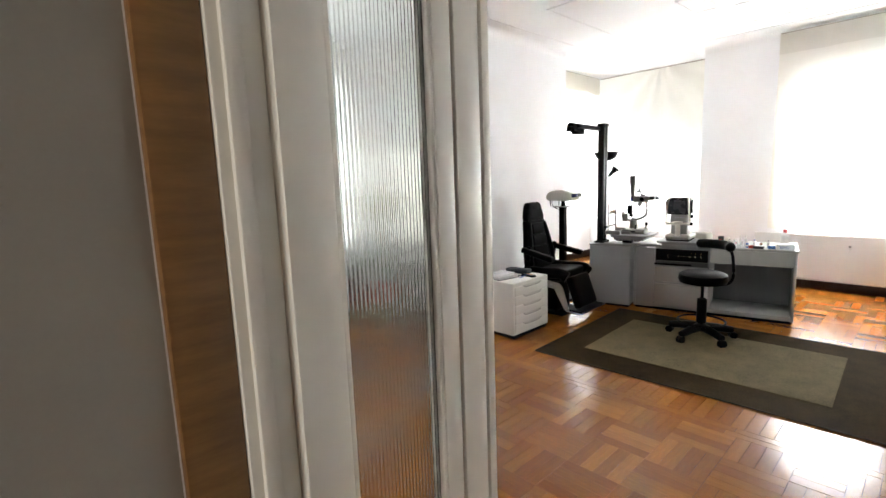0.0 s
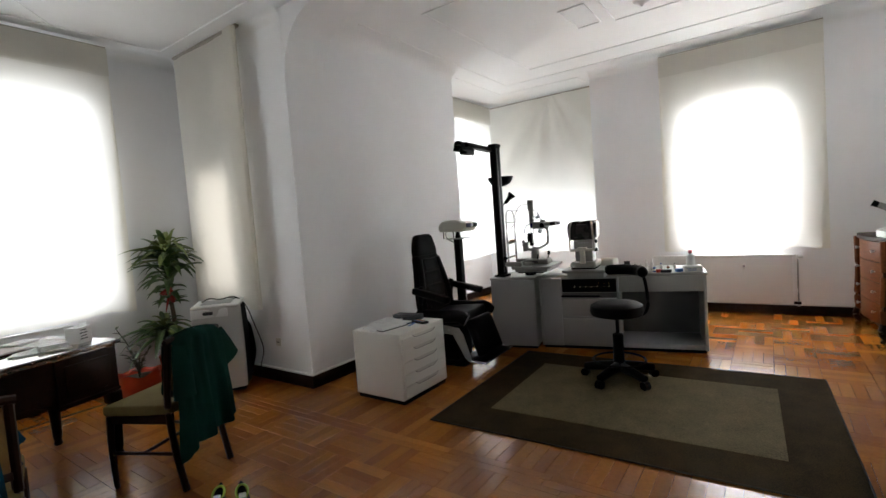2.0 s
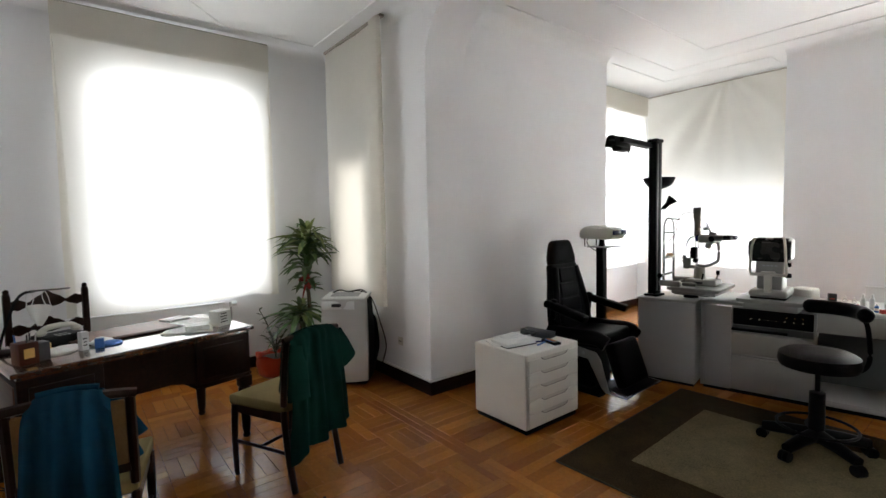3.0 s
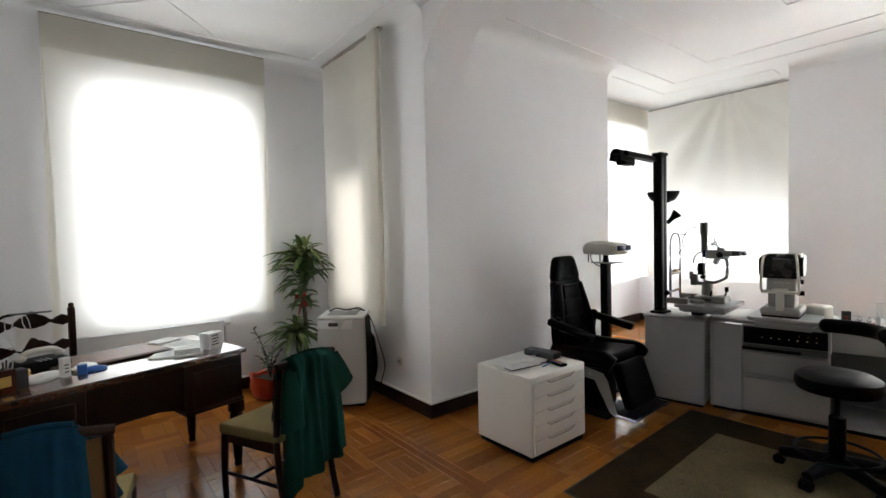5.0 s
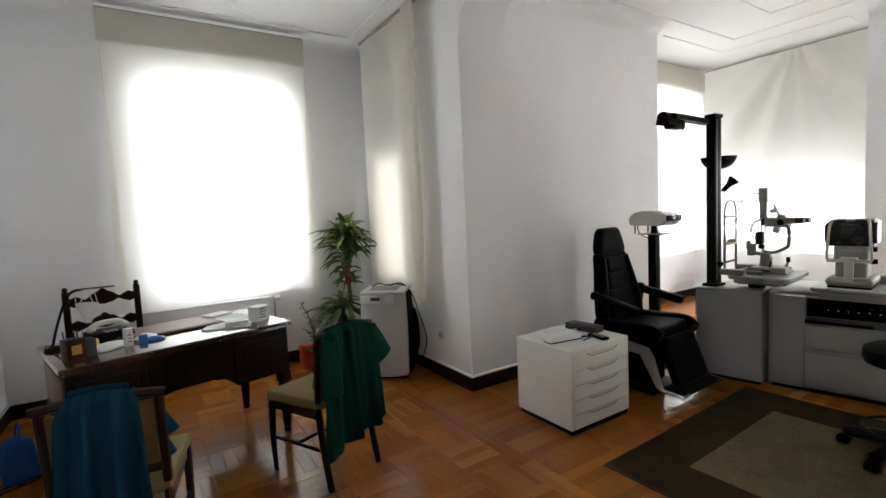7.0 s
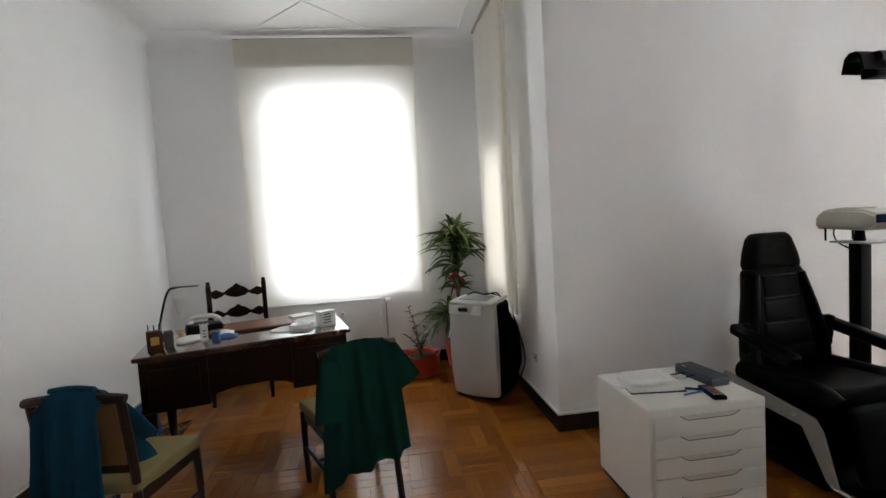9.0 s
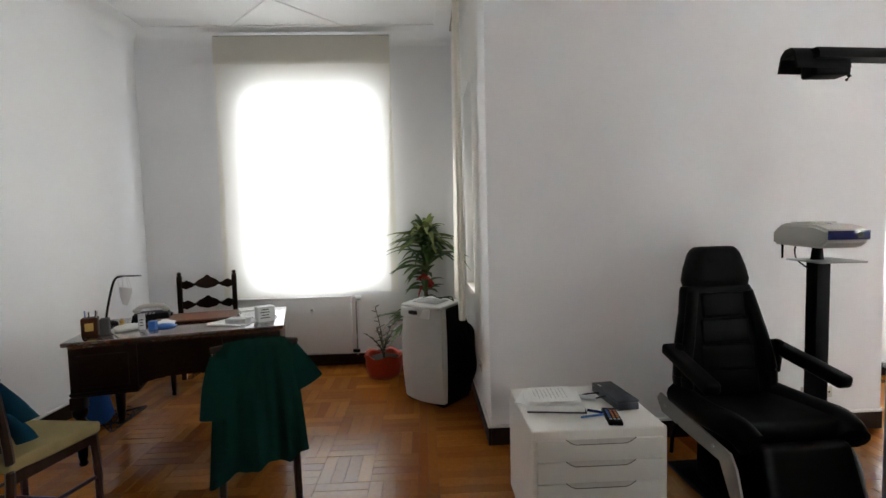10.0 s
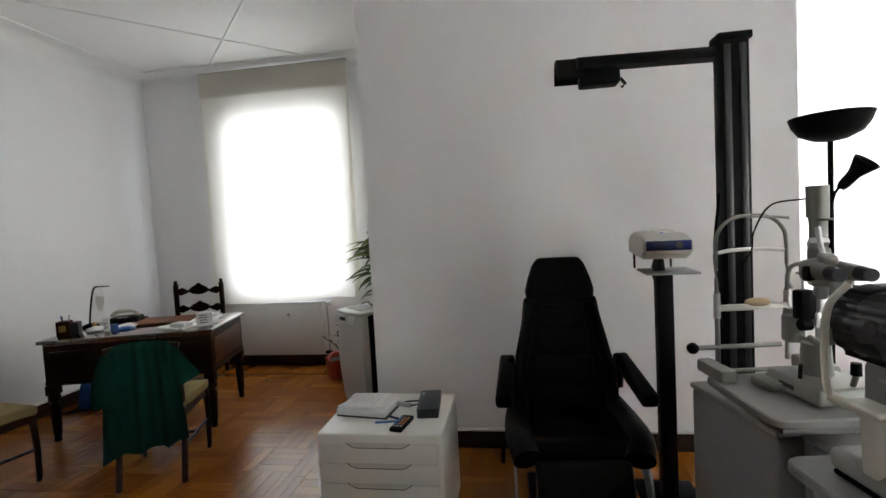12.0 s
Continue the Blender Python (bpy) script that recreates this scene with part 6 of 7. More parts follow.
M_DKMETAL = plain("charcoal_metal", (0.012, 0.012, 0.0125), 0.35, vary=0.1)
lamp_column()


def torchiere():
    ob = thing("floor_lamp", T(-2.215, 5.31, 0), "black uplighter floor lamp with a bowl and a reading spot", "lamp")
    piece("base", lambda bm: add_lathe(bm, [(0.11, 0), (0.11, 0.012), (0.09, 0.024), (0.015, 0.03)], None, 24), M_BLACK, ob)
    piece("pole", lambda bm: add_cyl(bm, 0.0105, 0.0105, 1.74, T(0, 0, 0.025), 12), M_BLACK, ob)
    def bowl(bm):
        add_lathe(bm, [(0.02, 1.75), (0.06, 1.757), (0.11, 1.783), (0.135, 1.82), (0.148, 1.858), (0.143, 1.860), (0.13, 1.825), (0.10, 1.79), (0.05, 1.766), (0.004, 1.762)], None, 28)
    piece("bowl", bowl, M_BLACK, ob, "black metal bowl shade")
    arm = piece("spot_arm", lambda bm: add_tube(bm, curve_points([(0, 0, 1.47), (0.01, 0.01, 1.53), (0.035, 0.02, 1.565)], 12), 0.006, 8), M_BLACK, ob)
    piece("spot_shade", lambda bm: add_lathe(bm, [(0.016, 0.0), (0.022, 0.02), (0.024, 0.07), (0.050, 0.135), (0.047, 0.136), (0.02, 0.075), (0.004, 0.07)], T(0.03, 0.018, 1.55, 0, 42, 35), 18), M_BLACK, arm, "black cone spot")


torchiere()

def rounded_slab(bm, sx, sy, z, h, r, ease=0.005):
    """A flat slab with rounded corners and an eased rim."""
    ring = []
    for cx, cy, a0 in ((sx / 2 - r, sy / 2 - r, 0), (-sx / 2 + r, sy / 2 - r, 90), (-sx / 2 + r, -sy / 2 + r, 180), (sx / 2 - r, -sy / 2 + r, 270)):
        for k in range(7):
            a = radians(a0 + 15 * k)
            ring.append((cx, cy, math.cos(a), math.sin(a)))
    rows = []
    for dr, zz in ((-ease, 0), (0, ease), (0, h - ease), (-ease, h)):
        rows.append([bm.verts.new((cx + (r + dr) * c, cy + (r + dr) * q, z + zz)) for cx, cy, c, q in ring])
    n = len(ring)
    for a, b in zip(rows, rows[1:]):
        for i in range(n):
            bm.faces.new((a[i], a[(i + 1) % n], b[(i + 1) % n], b[i]))
    bm.faces.new(rows[0][::-1])
    bm.faces.new(rows[-1])


TABLE_Z = 0.878
M_TABLE = plain("pale_grey_table_laminate", (0.23, 0.228, 0.22), 0.4, vary=0.05, grain=150, relief=0.04)


def slit_lamp():
    tb = thing("instrument_table", T(-1.640, 4.915, 0.763, 0, 0, 6), "light grey swivel table top on the console", "table", "instrument tables")
    def top(bm):
        rounded_slab(bm, 0.41, 0.52, 0.087, 0.028, 0.045)
    piece("tabletop", top, M_TABLE, tb)
    piece("underframe", lambda bm: add_box(bm, 0.34, 0.44, 0.034, T(0, 0, 0.053), 0.01, 2), M_TABLE, tb)
    piece("swivel_arm", lambda bm: add_box(bm, 0.28, 0.12, 0.030, T(-0.06, 0.0, 0.023), 0.008, 2), M_BLACK, tb)
    piece("pedestal", lambda bm: add_cyl(bm, 0.06, 0.055, 0.024, T(-0.08, 0, 0.0), 18), M_BLACK, tb)
    rt = thing("instrument_table", T(-1.085, 4.865, 0.763, 0, 0, 6), "light grey rounded table under the autorefractor", "table", "instrument tables")
    def plate(bm):
        rounded_slab(bm, 0.43, 0.46, 0.054, 0.028, 0.05)
    piece("tabletop", plate, M_TABLE, rt)
    piece("underframe", lambda bm: add_box(bm, 0.34, 0.36, 0.056, None, 0.01, 2), M_GREY, rt)
    ob = thing("slit_lamp", T(-1.672, 4.87, TABLE_Z, 0, 0, 8) @ Matrix.Scale(1.05, 4), "grey slit lamp microscope with chin rest on the table", "microscope")
    # cross-slide base
    def rails(bm):
        for s in (-1, 1):
            add_box(bm, 0.16, 0.055, 0.045, T(-0.14, s * 0.17, 0), 0.01, 2)
        add_tube(bm, [(-0.13, -0.17, 0.022), (-0.13, 0.17, 0.022)], 0.008, 8)
    piece("slide_rail", rails, M_SLIT, ob)
    piece("base", lambda bm: add_box(bm, 0.24, 0.20, 0.05, T(0.05, 0.04, 0.004), 0.012, 3, (0.92, 0.9)), M_SLIT, ob)
    piece("base_label", lambda bm: add_box(bm, 0.06, 0.002, 0.014, T(0.04, -0.058, 0.022), 0), M_INK, ob)
    js = piece("joystick", lambda bm: add_tube(bm, [(0.14, 0.06, 0.05), (0.155, 0.06, 0.10)], 0.008, 10), M_SLIT, ob)
    piece("joystick_knob", lambda bm: add_cyl(bm, 0.014, 0.013, 0.035, T(0.152, 0.06, 0.09), 14), M_PLASTIC, js)
    piece("pivot_column", lambda bm: add_cyl(bm, 0.045, 0.038, 0.10, T(0.02, 0.05, 0.05), 20), M_SLIT, ob)
    swung = T(-0.01, 0.07, 0.012, 0, 0, -20) @ T(0.01, -0.07, 0)
    def swing(bm):
        add_tube(bm, curve_points([(0.02, 0.05, 0.15), (0.09, 0.055, 0.150), (0.165, 0.055, 0.185), (0.186, 0.055, 0.215), (0.186, 0.055, 0.32), (0.15, 0.055, 0.36)], 40), 0.012, 10)
    piece("microscope_arm", swing, M_SLIT, ob, "", swung)
    def lamp_arm(bm):
        add_tube(bm, curve_points([(0.02, 0.05, 0.14), (-0.05, 0.05, 0.15), (-0.10, 0.05, 0.19), (-0.095, 0.05, 0.24)], 16), 0.014, 10)
        add_box(bm, 0.05, 0.05, 0.09, T(-0.075, 0.05, 0.13), 0.008, 2)
    piece("lamp_arm", lamp_arm, M_SLIT, ob)
    piece("slit_head", lambda bm: add_box(bm, 0.045, 0.05, 0.095, T(-0.025, 0.05, 0.215), 0.008, 2), M_PLASTIC, ob, "black slit mechanism")
    piece("mirror_stem", lambda bm: add_tube(bm, [(-0.030, 0.05, 0.30), (-0.032, 0.05, 0.36), (-0.055, 0.05, 0.362)], 0.0045, 8), M_STEEL, ob)
    def stem(bm):
        add_cyl(bm, 0.011, 0.010, 0.17, T(-0.01, 0.085, 0.14), 14)
        add_box(bm, 0.026, 0.04, 0.05, T(-0.01, 0.085, 0.19), 0.006, 2)
        add_box(bm, 0.05, 0.03, 0.03, T(-0.045, 0.07, 0.245, 0, 20), 0.006, 2)
    piece("lamp_stem", stem, M_STEEL, ob, "steel illumination stem")
    piece("angle_knob", lambda bm: add_cyl(bm, 0.018, 0.018, 0.03, T(-0.01, 0.055, 0.20, 90), 14), M_PLASTIC, ob, "black knob")
    piece("prism_arm", lambda bm: add_tube(bm, curve_points([(-0.012, 0.06, 0.40), (-0.05, 0.03, 0.385), (-0.075, 0.035, 0.34), (-0.08, 0.05, 0.31)], 14), 0.007, 8), M_STEEL, ob)
    piece("second_joystick_lever", lambda bm: add_tube(bm, [(0.06, -0.03, 0.055), (0.07, -0.035, 0.10)], 0.006, 8), M_PLASTIC, ob)
    piece("slide_cover", lambda bm: add_box(bm, 0.10, 0.26, 0.028, T(-0.02, 0.03, 0.0), 0.008, 2), M_SLIT, ob)
    def tower(bm):
        for q in (-0.012, 0.012):
            add_cyl(bm, 0.0045, 0.0045, 0.12, T(-0.01 + q, 0.085, 0.30), 10)
        add_box(bm, 0.044, 0.05, 0.045, T(-0.008, 0.085, 0.400), 0.008, 2)
        add_cyl(bm, 0.024, 0.024, 0.085, T(-0.01, 0.085, 0.445), 20)
        add_cyl(bm, 0.027, 0.027, 0.010, T(-0.008, 0.085, 0.53), 20)
        add_cyl(bm, 0.030, 0.030, 0.098, T(-0.012, 0.085, 0.54), 20)
    tw = piece("lamp_housing", tower, M_SLIT, ob, "light grey stacked lamp housing")
    piece("filter_lever", lambda bm: add_tube(bm, [(0.01, 0.07, 0.472), (0.055, 0.06, 0.470)], 0.004, 8), M_STEEL, tw)
    piece("dial", lambda bm: add_box(bm, 0.06, 0.025, 0.007, T(0.025, 0.075, 0.530), 0.003, 1), M_SLIT, tw)
    def scope(bm):
        add_box(bm, 0.12, 0.085, 0.066, T(0.095, 0.055, 0.338, 0, -3), 0.018, 3)
        add_cyl(bm, 0.034, 0.034, 0.045, T(0.04, 0.055, 0.372, 0, 90), 18)
        add_box(bm, 0.05, 0.10, 0.03, T(0.155, 0.055, 0.335), 0.010, 3)
        add_box(bm, 0.05, 0.04, 0.03, T(0.135, 0.055, 0.395, 0, 12), 0.010, 3)
        for s in (-1, 1):
            add_cyl(bm, 0.026, 0.021, 0.11, T(0.145, 0.055 + s * 0.032, 0.378, 0, 88), 16)
    mi = piece("microscope_body", scope, M_SLIT, ob, "", swung)
    piece("objective", lambda bm: add_cyl(bm, 0.029, 0.027, 0.05, T(0.005, 0.055, 0.372, 0, 90), 18), M_NAVY, mi, "dark objective ring")
    for s in (-1, 1):
        piece("eyepiece", lambda bm: add_cyl(bm, 0.020, 0.017, 0.055, T(0.252, 0.055 + s * 0.032, 0.382, 0, 88), 16), M_NAVYBLACK, mi, "black rubber eyecup")
    piece("magnifier_knob", lambda bm: add_cyl(bm, 0.022, 0.022, 0.03, T(0.165, 0.022, 0.372, 90), 16), M_PLASTIC, mi)
    def tilt(bm):
        add_box(bm, 0.035, 0.05, 0.022, T(0.092, 0.05, 0.445, 0, -35), 0.006, 2)
        add_tube(bm, [(0.085, 0.05, 0.50), (0.10, 0.05, 0.46), (0.13, 0.05, 0.41)], 0.008, 8)

    piece("breath_shield", tilt, M_STEEL, mi)
    piece("tilt_knob", lambda bm: add_box(bm, 0.04, 0.03, 0.05, T(0.095, 0.05, 0.295, 0, 25), 0.008, 2), M_STEEL, mi)
    # chin rest frame
    def arch_bar(bm):
        pts = [(-0.205, -0.125, 0.20), (-0.205, -0.125, 0.44), (-0.205, -0.112, 0.505), (-0.205, -0.065, 0.545), (-0.205, 0.0, 0.553), (-0.205, 0.065, 0.545), (-0.205, 0.112, 0.505), (-0.205, 0.125, 0.44), (-0.205, 0.125, 0.20)]
        add_tube(bm, curve_points(pts, 48), 0.0065, 8)
    cr = piece("head_frame", arch_bar, M_SLIT, ob, "light grey chin rest arch")
    for s in (-1, 1):
        piece("frame_post", lambda bm: add_cyl(bm, 0.009, 0.008, 0.26, T(-0.205, s * 0.125, 0.03), 12), M_SLIT, cr)
        piece("sleeve", lambda bm: add_cyl(bm, 0.012, 0.011, 0.09, T(-0.205, s * 0.125, 0.19), 12), M_STEEL, cr)
    piece("forehead_band", lambda bm: add_tube(bm, curve_points([(-0.205, -0.12, 0.425), (-0.235, -0.05, 0.43), (-0.235, 0.05, 0.43), (-0.205, 0.12, 0.425)], 16), 0.007, 8), M_PAPER, cr, "white forehead band")
    piece("chin_bar", lambda bm: add_box(bm, 0.02, 0.25, 0.022, T(-0.205, 0, 0.215), 0.004), M_CREAMP, cr)
    piece("chin_cup", lambda bm: add_ball(bm, 0.035, T(-0.205, 0.02, 0.242), 14, (0.8, 1.3, 0.45)), M_TANCUP, cr, "tan chin cup")
    piece("height_bar", lambda bm: add_tube(bm, [(-0.205, -0.20, 0.085), (-0.205, 0.10, 0.085)], 0.009, 8), M_SLIT, cr)
    piece("height_knob", lambda bm: add_ball(bm, 0.021, T(-0.205, -0.215, 0.085), 14), M_PLASTIC, cr, "black round knob")
    piece("lamp_cord", lambda bm: add_tube(bm, curve_points([(-0.04, 0.07, 0.60), (-0.10, 0.0, 0.585), (-0.14, -0.03, 0.50), (-0.13, -0.045, 0.44), (-0.16, -0.05, 0.40), (-0.19, -0.055, 0.36)], 40), 0.003, 6), M_PLASTIC, ob)
    piece("fixation_arm", lambda bm: add_tube(bm, [(-0.205, 0.0, 0.55), (-0.16, 0.06, 0.545), (-0.14, 0.09, 0.54)], 0.005, 8), M_STEEL, ob)


M_NAVYBLACK = plain("blue_black_rubber", (0.010, 0.011, 0.018), 0.45, vary=0.1)
M_TANCUP = plain("tan_chin_cup", (0.50, 0.36, 0.20), 0.6)
slit_lamp()


def autorefractor():
    """Table refractor whose dark patient side looks to -x."""
    ob = thing("autorefractor", T(-1.105, 4.85, 0.845, 0, 0, 97) @ Matrix.Scale(0.90, 4), "grey table autorefractor with a dark patient window", "instrument")
    piece("foot_plate", lambda bm: add_box(bm, 0.36, 0.25, 0.014, T(0.02, 0, 0), 0.006, 2), M_PLASTIC, ob)
    piece("base", lambda bm: add_box(bm, 0.38, 0.27, 0.062, T(0.02, 0, 0.014), 0.024, 4), M_LGREY, ob)
    piece("pedestal", lambda bm: add_box(bm, 0.20, 0.185, 0.13, T(0.01, 0, 0.07), 0.016, 3), M_LGREY, ob)
    piece("carriage", lambda bm: add_box(bm, 0.22, 0.20, 0.115, T(0.005, 0, 0.195), 0.016, 3), M_LGREY, ob)
    def label_strip(bm):
        for k in range(4):
            add_box(bm, 0.002, 0.018, 0.010, T(-0.106, -0.045 + 0.028 * k, 0.270), 0)
    piece("label_marks", label_strip, M_STEEL, ob)
    def head(bm):
        o = [(-0.10, 0.312), (-0.12, 0.34), (-0.12, 0.485), (-0.10, 0.50), (0.10, 0.505), (0.13, 0.49), (0.135, 0.36), (0.10, 0.315)]
        vs = add_prism(bm, o, 0.275)
        bmesh.ops.bevel(bm, geom=list({e for v in vs for e in v.link_edges}), offset=0.016, segments=3, affect="EDGES")
    hd = piece("head", head, M_LGREY, ob)
    def face(bm):
        o = [(-0.138, 0.325), (-0.165, 0.38), (-0.168, 0.44), (-0.145, 0.485), (-0.10, 0.500), (-0.085, 0.500), (-0.085, 0.312), (-0.11, 0.308)]
        vs = add_prism(bm, o, 0.290)
        bmesh.ops.bevel(bm, geom=list({e for v in vs for e in v.link_edges}), offset=0.020, segments=4, affect="EDGES")
    piece("patient_window", face, M_SMOKE, hd, "smoked dark patient window")
    piece("optic", lambda bm: add_cyl(bm, 0.020, 0.018, 0.006, T(-0.163, 0, 0.415, 0, -90), 18), M_INK, hd)
    for s in (-1, 1):
        piece("forehead_pad", lambda bm: add_box(bm, 0.05, 0.055, 0.012, T(-0.125, s * 0.055, 0.492, 0, -12), 0.004), M_PLASTIC, hd, "black forehead pad")
        piece("side_post", lambda bm: add_tube(bm, curve_points([(-0.160, s * 0.118, 0.205), (-0.172, s * 0.126, 0.24), (-0.182, s * 0.118, 0.36), (-0.176, s * 0.112, 0.45), (-0.135, s * 0.10, 0.508)], 30), 0.0095, 8), M_CREAMP, ob)
    piece("chin_bar", lambda bm: add_tube(bm, [(-0.160, -0.125, 0.205), (-0.160, 0.125, 0.205)], 0.014, 10), M_CREAMP, ob)
    piece("chin_column", lambda bm: add_box(bm, 0.035, 0.055, 0.175, T(-0.150, 0.0, 0.03, 0, -3), 0.010, 3), M_CREAMP, ob)
    piece("chin_rest", lambda bm: add_box(bm, 0.06, 0.10, 0.018, T(-0.165, 0, 0.215), 0.008, 3), M_CREAMP, ob)
    piece("monitor", lambda bm: add_box(bm, 0.03, 0.20, 0.13, T(0.150, 0, 0.345, 0, -8), 0.01), M_GREY, ob)
    for k in range(2):
        piece("focus_knob", lambda bm: add_cyl(bm, 0.021, 0.018, 0.04, T(-0.06 - 0.085 * (1 - k), -0.10 - 0.015 * (1 - k), 0.205 + 0.08 * k, 90), 14), M_PLASTIC, ob, "black knob")
    piece("joystick", lambda bm: add_cyl(bm, 0.012, 0.016, 0.10, T(0.17, 0.02, 0.07), 14), M_PLASTIC, ob)
    cv = thing("instrument_hood", T(-0.945, 5.06, 0.763, 0, 0, 76), "white plastic instrument hood on the console", "hood")
    piece("hood_shell", lambda bm: add_box(bm, 0.13, 0.15, 0.15, None, 0.02, 3, (0.96, 0.96)), M_CREAMP, cv)


M_SMOKE = plain("smoked_window_plastic", (0.024, 0.025, 0.027), 0.25, vary=0.1, relief=0.0, spec=0.35)
autorefractor()


def on_unit(u, v, rz=0, z=0.763):
    return UNIT @ T(u, v, z, 0, 0, rz)


def bottle(m, r, h, mat, cap, label, name="small_bottle", group="bottles on the console"):
    ob = thing(name, m, label, "bottle", group)
    piece("body", lambda bm: add_lathe(bm, [(r * 0.95, 0), (r, 0.004), (r, h * 0.62), (r * 0.8, h * 0.72), (r * 0.42, h * 0.78), (r * 0.42, h * 0.84)], None, 16), mat, ob)
    piece("cap", lambda bm: add_lathe(bm, [(r * 0.5, h * 0.83), (r * 0.5, h * 0.97), (r * 0.4, h)], None, 14), cap, ob)
    piece("wrapper", lambda bm: add_cyl(bm, r * 1.02, r * 1.02, h * 0.3, T(0, 0, h * 0.2), 16, False), M_PAPER, ob, "paper wrap")


M_PINK = plain("pink_red_cap", (0.55, 0.05, 0.07), 0.4)
M_AMBER = plain("amber_bottle", (0.22, 0.08, 0.02), 0.2, coat=0.4)
carton(on_unit(1.355, 0.22, 15), 0.05, 0.035, 0.105, M_INK, "dark upright medicine carton on the console", print_mat=M_RED, group="cartons on the console")
for k, (u, v, r, h, mt, cp) in enumerate(((1.43, 0.25, 0.014, 0.09, M_TUBE, M_CARD), (1.48, 0.22, 0.013, 0.085, M_TUBE, M_CARD), (1.53, 0.27, 0.016, 0.11, M_CARD, M_CARD), (1.58, 0.26, 0.016, 0.115, M_CARD, M_CARD),
                                         (1.60, 0.15, 0.013, 0.06, M_BLUE, M_CARD), (1.66, 0.24, 0.015, 0.075, M_CARD, M_BLUE), (1.72, 0.18, 0.014, 0.06, M_AMBER, M_CARD), (1.50, 0.13, 0.012, 0.05, M_CARD, M_PINK), (1.78, 0.25, 0.014, 0.07, M_CARD, M_GREY))):
    bottle(on_unit(u, v), r, h, mt, cp, ("clear glass vial with a white cap", "white eye drop bottle", "small tinted eye drop bottle")[0 if mt is M_TUBE else 1 if mt is M_CARD else 2] + " on the console")
bottle(on_unit(1.915, 0.24), 0.036, 0.19, M_CARD, M_PINK, "white spray bottle with a pink red cap on the console", "spray_bottle")
carton(on_unit(1.92, 0.11, 4), 0.15, 0.09, 0.055, M_CARD, "white and blue tissue carton on the console", print_mat=M_BLUE, group="cartons on the console")
carton(on_unit(1.70, 0.10, -10), 0.09, 0.05, 0.025, M_INK, "small black instrument case on the console", "case", "small_case", group="cartons on the console")
carton(on_unit(1.64, 0.11, 30), 0.05, 0.03, 0.03, M_RED, "small red carton on the console", group="cartons on the console")
carton(on_unit(1.81, 0.13, 20), 0.06, 0.04, 0.03, M_BLUE, "small blue carton on the console", group="cartons on the console")
paper_stack(on_unit(1.22, 0.48, 10), 0.20, 0.15, 3, "white papers at the back of the console", 31)


def stool():
    ob = thing("swivel_stool", T(-0.665, 4.20, 0.011, 0, 0, 20), "black swivel stool with a curved backrest on castors", "stool")
    hub = piece("hub", lambda bm: add_lathe(bm, [(0.05, 0.075), (0.05, 0.12), (0.043, 0.14), (0.041, 0.375), (0.020, 0.385)], None, 18), M_PLASTIC, ob)
    piece("gas_lift", lambda bm: add_cyl(bm, 0.014, 0.014, 0.15, T(0, 0, 0.38), 14), M_PLASTIC, ob)
    for k in range(5):
        a = 2 * math.pi * k / 5 + 0.3
        c, s = math.cos(a), math.sin(a)
        lg = piece("leg", lambda bm: add_tube(bm, [(0.03 * c, 0.03 * s, 0.110), (0.15 * c, 0.15 * s, 0.100), (0.275 * c, 0.275 * s, 0.078)], 0.042, 10, 0.75), M_PLASTIC, ob)
        def wheel(bm):
            for q in (-0.014, 0.014):
                add_cyl(bm, 0.033, 0.033, 0.022, T(0.28 * c - s * q, 0.28 * s + c * q, 0.030, 90, 0, math.degrees(a)) @ T(0, 0, -0.008), 16)
        piece("castor", wheel, M_PLASTIC, lg)
    piece("foot_ring", lambda bm: add_tube(bm, [(0.20 * math.cos(t), 0.20 * math.sin(t), 0.165) for t in [2 * math.pi * i / 32 for i in range(33)]], 0.009, 8), M_PLASTIC, ob)
    def seat(bm):
        add_lathe(bm, [(0.15, 0.525), (0.195, 0.535), (0.207, 0.565), (0.20, 0.61), (0.17, 0.628), (0.08, 0.634), (0.004, 0.634)], None, 36)
    piece("seat", seat, M_LEATHER, ob)
    piece("seat_pan", lambda bm: add_cyl(bm, 0.10, 0.13, 0.02, T(0, 0, 0.51), 20), M_PLASTIC, ob)
    piece("back_stem", lambda bm: add_tube(bm, curve_points([(0.08, 0.02, 0.51), (0.20, 0.05, 0.52), (0.245, 0.06, 0.59), (0.235, 0.055, 0.76), (0.215, 0.05, 0.84)], 30), 0.013, 10), M_PLASTIC, ob)
    def backrest(bm):
        pts = [(0.205 * math.cos(t), 0.205 * math.sin(t), 0.872) for t in [radians(-8 + 104 * i / 20) for i in range(21)]]
        add_tube(bm, pts, 0.040, 12)
        for v in bm.verts:
            v.co.z = 0.872 + (v.co.z - 0.872) * 1.1
        for p in (pts[0], pts[-1]):
            add_ball(bm, 0.041, T(*p), 14, (1, 1, 1.08))
    piece("backrest", backrest, M_LEATHER, ob)


stool()


